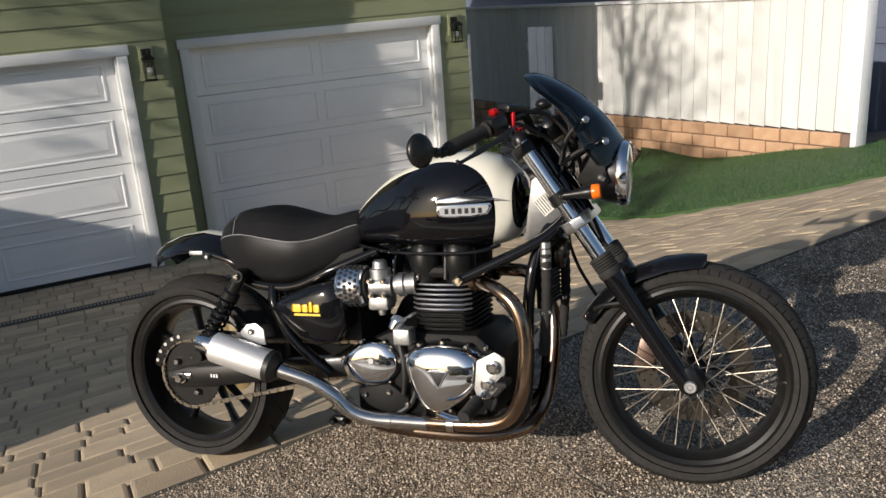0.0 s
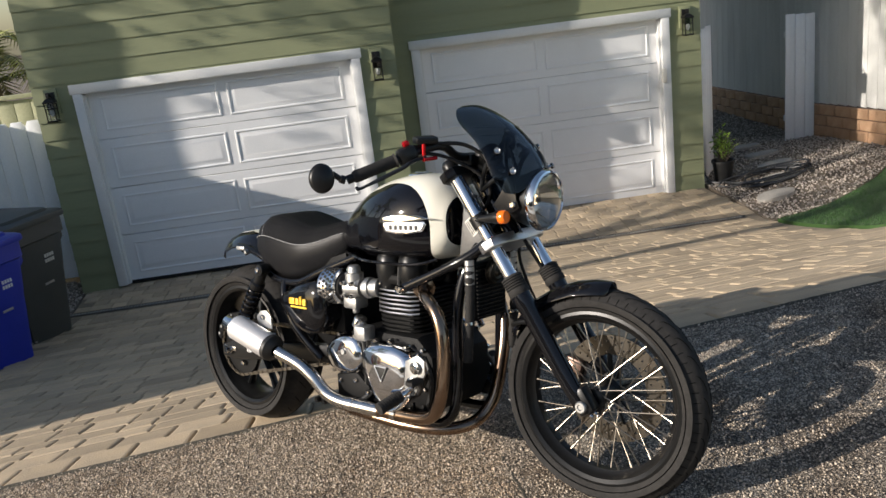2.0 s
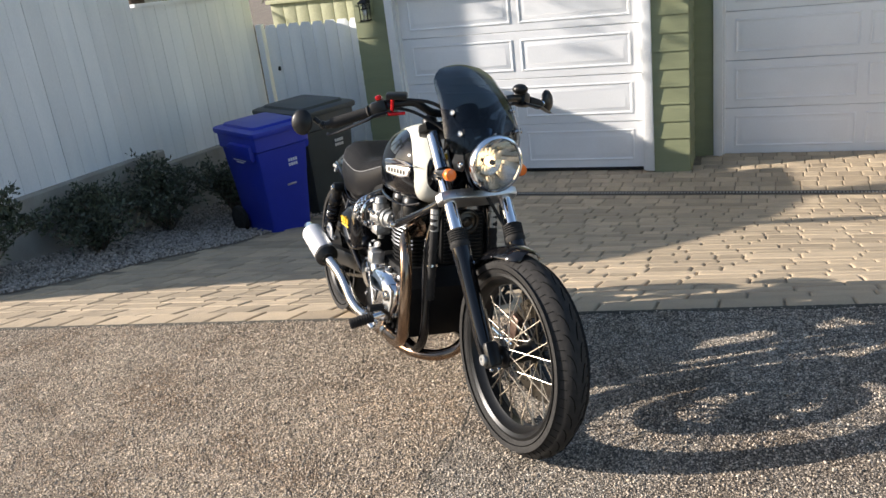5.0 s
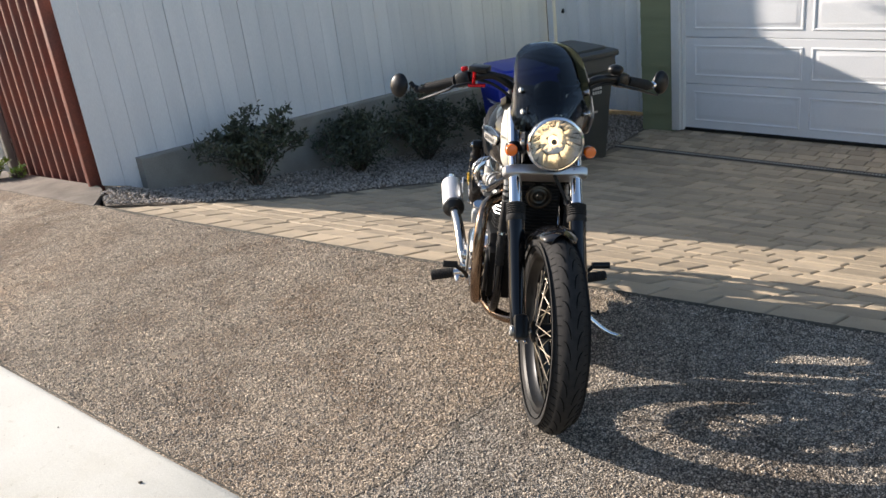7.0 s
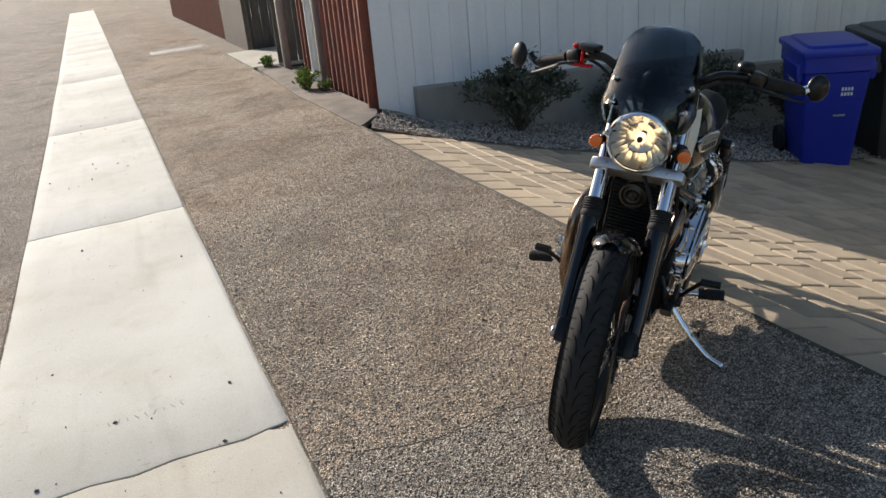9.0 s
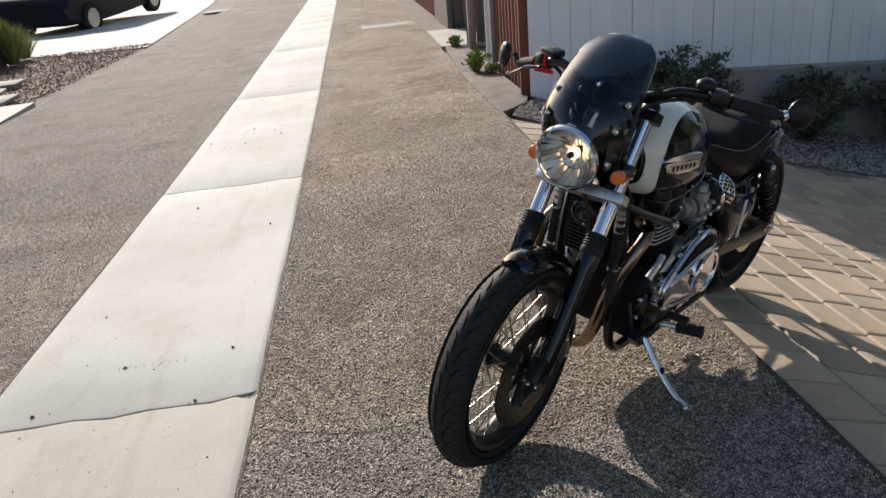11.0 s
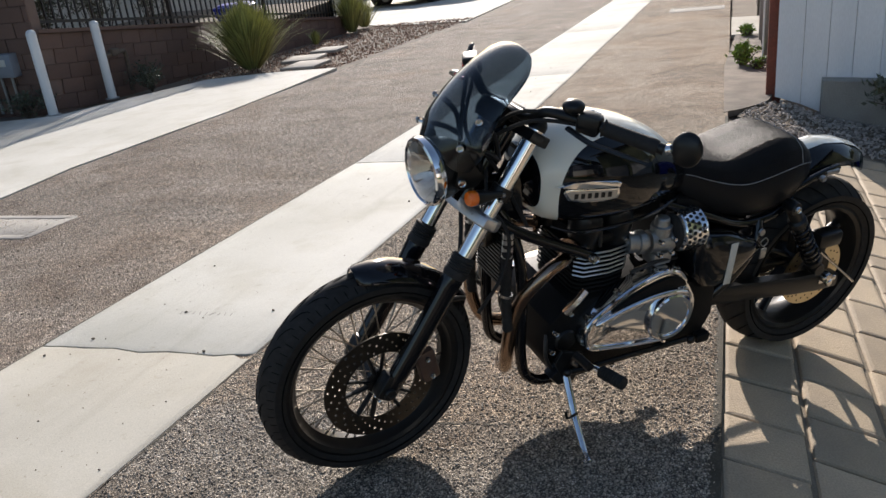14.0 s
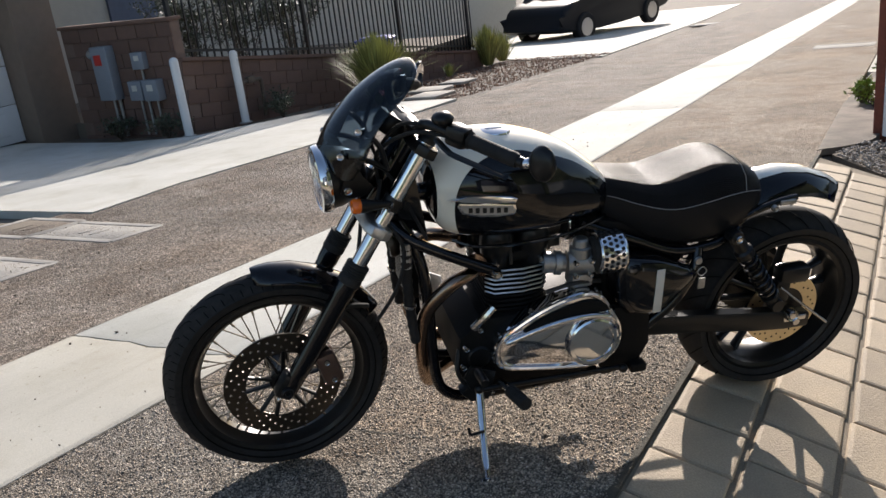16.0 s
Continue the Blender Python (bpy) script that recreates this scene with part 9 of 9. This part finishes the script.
# ---- palms and trees behind the fence and to the west ----
def palm(x, y, z, h, spread, seed, fronds=22, lean=(0, 0), label="palm with arching yellow-green fronds"):
    random.seed(seed)
    t = thing("palm", label, "palm", pose(x, y, z), group="palms behind the fence")
    top = Vector((lean[0], lean[1], h))
    bm = B()
    pts = spline([(0, 0, 0), top * 0.5 + Vector((0.05, 0, 0)), top], 8)
    tube(bm, pts, [0.16 - 0.05 * i / len(pts) + 0.012 * (i % 2) for i in range(len(pts))], 12)
    part("trunk", bm, M_BARK, t)
    for i in range(fronds):
        bm = B()
        a = 2 * math.pi * i * 0.382 + random.uniform(-0.2, 0.2)
        el = random.uniform(-0.1, 1.25)
        L = spread * random.uniform(0.8, 1.1)
        d = Vector((math.cos(a) * math.cos(el), math.sin(a) * math.cos(el), math.sin(el)))
        p0, p1 = top, top + d * L * 0.55
        p2 = top + Vector((math.cos(a) * L * (0.55 + 0.4 * math.cos(el)), math.sin(a) * L * (0.55 + 0.4 * math.cos(el)), L * (0.62 * math.sin(el) - 0.32)))
        rib = spline([p0, p1, p2], 9)
        tube(bm, rib, [0.016 - 0.012 * k / len(rib) for k in range(len(rib))], 5)
        for k in range(2, len(rib) - 1):
            for sub in (0, 0.5):
                q = rib[k].lerp(rib[min(k + 1, len(rib) - 1)], sub)
                tan = (rib[min(k + 1, len(rib) - 1)] - rib[k - 1]).normalized()
                side = tan.cross(Vector((0, 0, 1))).normalized()
                ln = L * 0.26 * math.sin(math.pi * (0.12 + 0.8 * k / len(rib)))
                for s in (-1, 1):
                    tip = q + side * s * ln + tan * ln * 0.55 - Vector((0, 0, ln * random.uniform(0.15, 0.5)))
                    w = tan * 0.016
                    v = [bm.verts.new(q - w), bm.verts.new(q + w), bm.verts.new(tip)]
                    bm.faces.new(v)
        part("frond", bm, M_FROND, t)
    return t


palm(-4.6, 10.6, -0.9, 2.3, 1.5, 5, 20)
palm(-6.2, 10.2, -0.9, 2.9, 1.7, 6, 22)
palm(-3.2, 11.4, -0.9, 1.9, 1.3, 7, 16)


def tree(x, y, z, h, crown, seed, leaves=5200, label="tall leafy tree beyond the white fence"):
    """A tapered trunk, spreading limbs, and leaves in loose clumps with gaps between them."""
    random.seed(seed)
    t = thing("tree", label, "tree", pose(x, y, z), group="trees beyond the fence")
    bm = B()
    pts = spline([(0, 0, -0.1), (0.08, 0.05, h * 0.3), (-0.05, 0.1, h * 0.62), (0.05, 0.0, h * 0.9)], 6)
    tube(bm, pts, [0.17 - 0.13 * i / len(pts) for i in range(len(pts))], 12)
    part("trunk", bm, M_BARK, t)
    clumps = []
    for i in range(13):
        a = 2.4 * i + random.uniform(-0.3, 0.3)
        s0 = pts[min(int((0.45 + 0.5 * i / 13) * len(pts)), len(pts) - 1)]
        e = s0 + Vector((math.cos(a) * crown * random.uniform(0.55, 1), math.sin(a) * crown * random.uniform(0.55, 1), h * random.uniform(0.05, 0.3)))
        line = spline([s0, s0.lerp(e, 0.5) + Vector((0, 0, 0.15)), e], 5)
        bm = B()
        tube(bm, line, [0.05 - 0.04 * k / len(line) for k in range(len(line))], 7)
        part("limb", bm, M_BARK, t)
        clumps += [(e, random.uniform(0.35, 0.6)), (line[6], random.uniform(0.25, 0.45))]
    bm = B()
    for i in range(leaves):
        c, r = random.choice(clumps)
        q = c + Vector((random.gauss(0, r), random.gauss(0, r), random.gauss(0, r * 0.6)))
        leaf_quads(bm, q, (random.gauss(0, 1), random.gauss(0, 1), random.gauss(-0.3, 0.7)), random.uniform(0.09, 0.17), random.uniform(0.02, 0.035))
    tagged(part("leaf", bm, M_LEAF2, t), kind="stuff")
    return t


tree(-6.8, 4.7, -0.6, 8.4, 1.6, 91, 4200)
palm(-6.2, 7.0, -0.9, 4.7, 1.6, 12, 5)
palm(-7.0, 3.2, -0.7, 5.2, 1.6, 13, 12)

# ---- pieces of walls, floors and pavements ----
random.seed(11)
gutter_slabs()
west_boards()
east_boards()
east_blocks()
opposite_blocks()
for w_, r_, f_, n_ in ((wall_g1, RUNS1, G1["face"], "-y"), (wall_g2, RUNS2, G2["face"], "-y"), (wall_mid, RUNS_M, 2.22, "+x"), (wall_left, RUNS_L, -1.63, "-x"), (wall_right, RUNS_R, 5.92, "+x")):
    siding_boards(w_, r_, f_, n_)
drain_bars()

# drive: sand bed, two border rows, then courses of mixed lengths
DRIVE = [(-2.55, EDGE_Y), (-2.3, 2.6), (-1.95, 3.4), (-1.8, 4.5), (-1.55, 5.2), (-1.5, 7.3), (-1.6, 8.6), (2.2, 8.6), (2.25, 9.25), (5.9, 9.25), (5.95, 7.9),
         (5.85, 7.2), (5.62, 5.2), (5.85, 4.4), (6.1, 3.6), (6.35, 2.6), (6.45, EDGE_Y)]
ground_patch("driveway", DRIVE, M_SAND, -0.012, "tan paver drive falling to the garages", "driveway", step=0.3, thick=0.04)
drive = bpy.data.objects["driveway"]
PAVER_MESH = {}


def paver_mesh(sx, sy):
    key = (round(sx, 3), round(sy, 3))
    if key not in PAVER_MESH:
        bm = B()
        a, b, c = sx / 2 - 0.004, sy / 2 - 0.004, 0.009
        rings = [[(-a, -b, -0.045), (a, -b, -0.045), (a, b, -0.045), (-a, b, -0.045)], [(-a, -b, -c), (a, -b, -c), (a, b, -c), (-a, b, -c)],
                 [(-a + c * 0.5, -b + c * 0.5, -0.002), (a - c * 0.5, -b + c * 0.5, -0.002), (a - c * 0.5, b - c * 0.5, -0.002), (-a + c * 0.5, b - c * 0.5, -0.002)],
                 [(-a + c * 1.6, -b + c * 1.6, 0.0005), (a - c * 1.6, -b + c * 1.6, 0.0005), (a - c * 1.6, b - c * 1.6, 0.0005), (-a + c * 1.6, b - c * 1.6, 0.0005)]]
        loft(bm, rings)
        bmesh.ops.recalc_face_normals(bm, faces=bm.faces)
        me = bpy.data.meshes.new("paver")
        bm.to_mesh(me)
        bm.free()
        me.materials.append(M_PAVER)
        PAVER_MESH[key] = me
    return PAVER_MESH[key]


def paver_plan():
    """Places and sizes of all pavers: (x, y, size x, size y)."""
    out = []
    for row in range(2):
        x = -2.6 + 0.1 * row
        while x < 6.5:
            out.append((x + 0.118, EDGE_Y + 0.118 + row * 0.236, 0.236, 0.236))
            x += 0.236
    y = EDGE_Y + 0.472
    k = 0
    while y < 9.2:
        d = (0.158, 0.158, 0.236)[k % 3] if y < 7.4 else 0.158
        x = -2.6 + random.uniform(0, 0.2)
        while x < 6.5:
            w = random.choice((0.158, 0.236, 0.316, 0.316)) if y < 7.4 else random.choice((0.158, 0.236))
            if not (abs(y + d / 2 - DRAIN_Y) < d / 2 + 0.02):
                out.append((x + w / 2, y + d / 2, w, d))
            x += w
        y += d
        k += 1
    return [p for p in out if all(within(DRIVE, p[0] + sx * p[2] * 0.4, p[1] + sy * p[3] * 0.35) for sx in (-1, 1) for sy in (-1, 1))]


plan = paver_plan()
near = sorted(plan, key=lambda p: (p[1] - 2.0) * 1.0 + abs(p[0] - 1.6) * 0.35)[:300]
chosen = set(near)
for x, y, sx, sy in near:
    ob = new("paver", paver_mesh(sx, sy))
    ob.parent = drive
    ob.matrix_basis = lie(x, y, random.uniform(-0.002, 0.002), e=0.2) @ pose(0, 0, 0, random.uniform(-0.6, 0.6), random.uniform(-0.6, 0.6), random.uniform(-0.7, 0.7))
verts, faces = [], []
for x, y, sx, sy in plan:
    if (x, y, sx, sy) in chosen:
        continue
    me = paver_mesh(sx, sy)
    m = lie(x, y, random.uniform(-0.002, 0.002)) @ pose(0, 0, 0, random.uniform(-0.4, 0.4), random.uniform(-0.4, 0.4), 0)
    base = len(verts)
    verts += [m @ v.co for v in me.vertices]
    faces += [[base + i for i in f.vertices] for f in me.polygons]
me = bpy.data.meshes.new("paver_field")
me.from_pydata(verts, [], faces)
me.materials.append(M_PAVER)
field = new("paver_field", me)
field.parent = drive
tagged(field, kind="stuff")
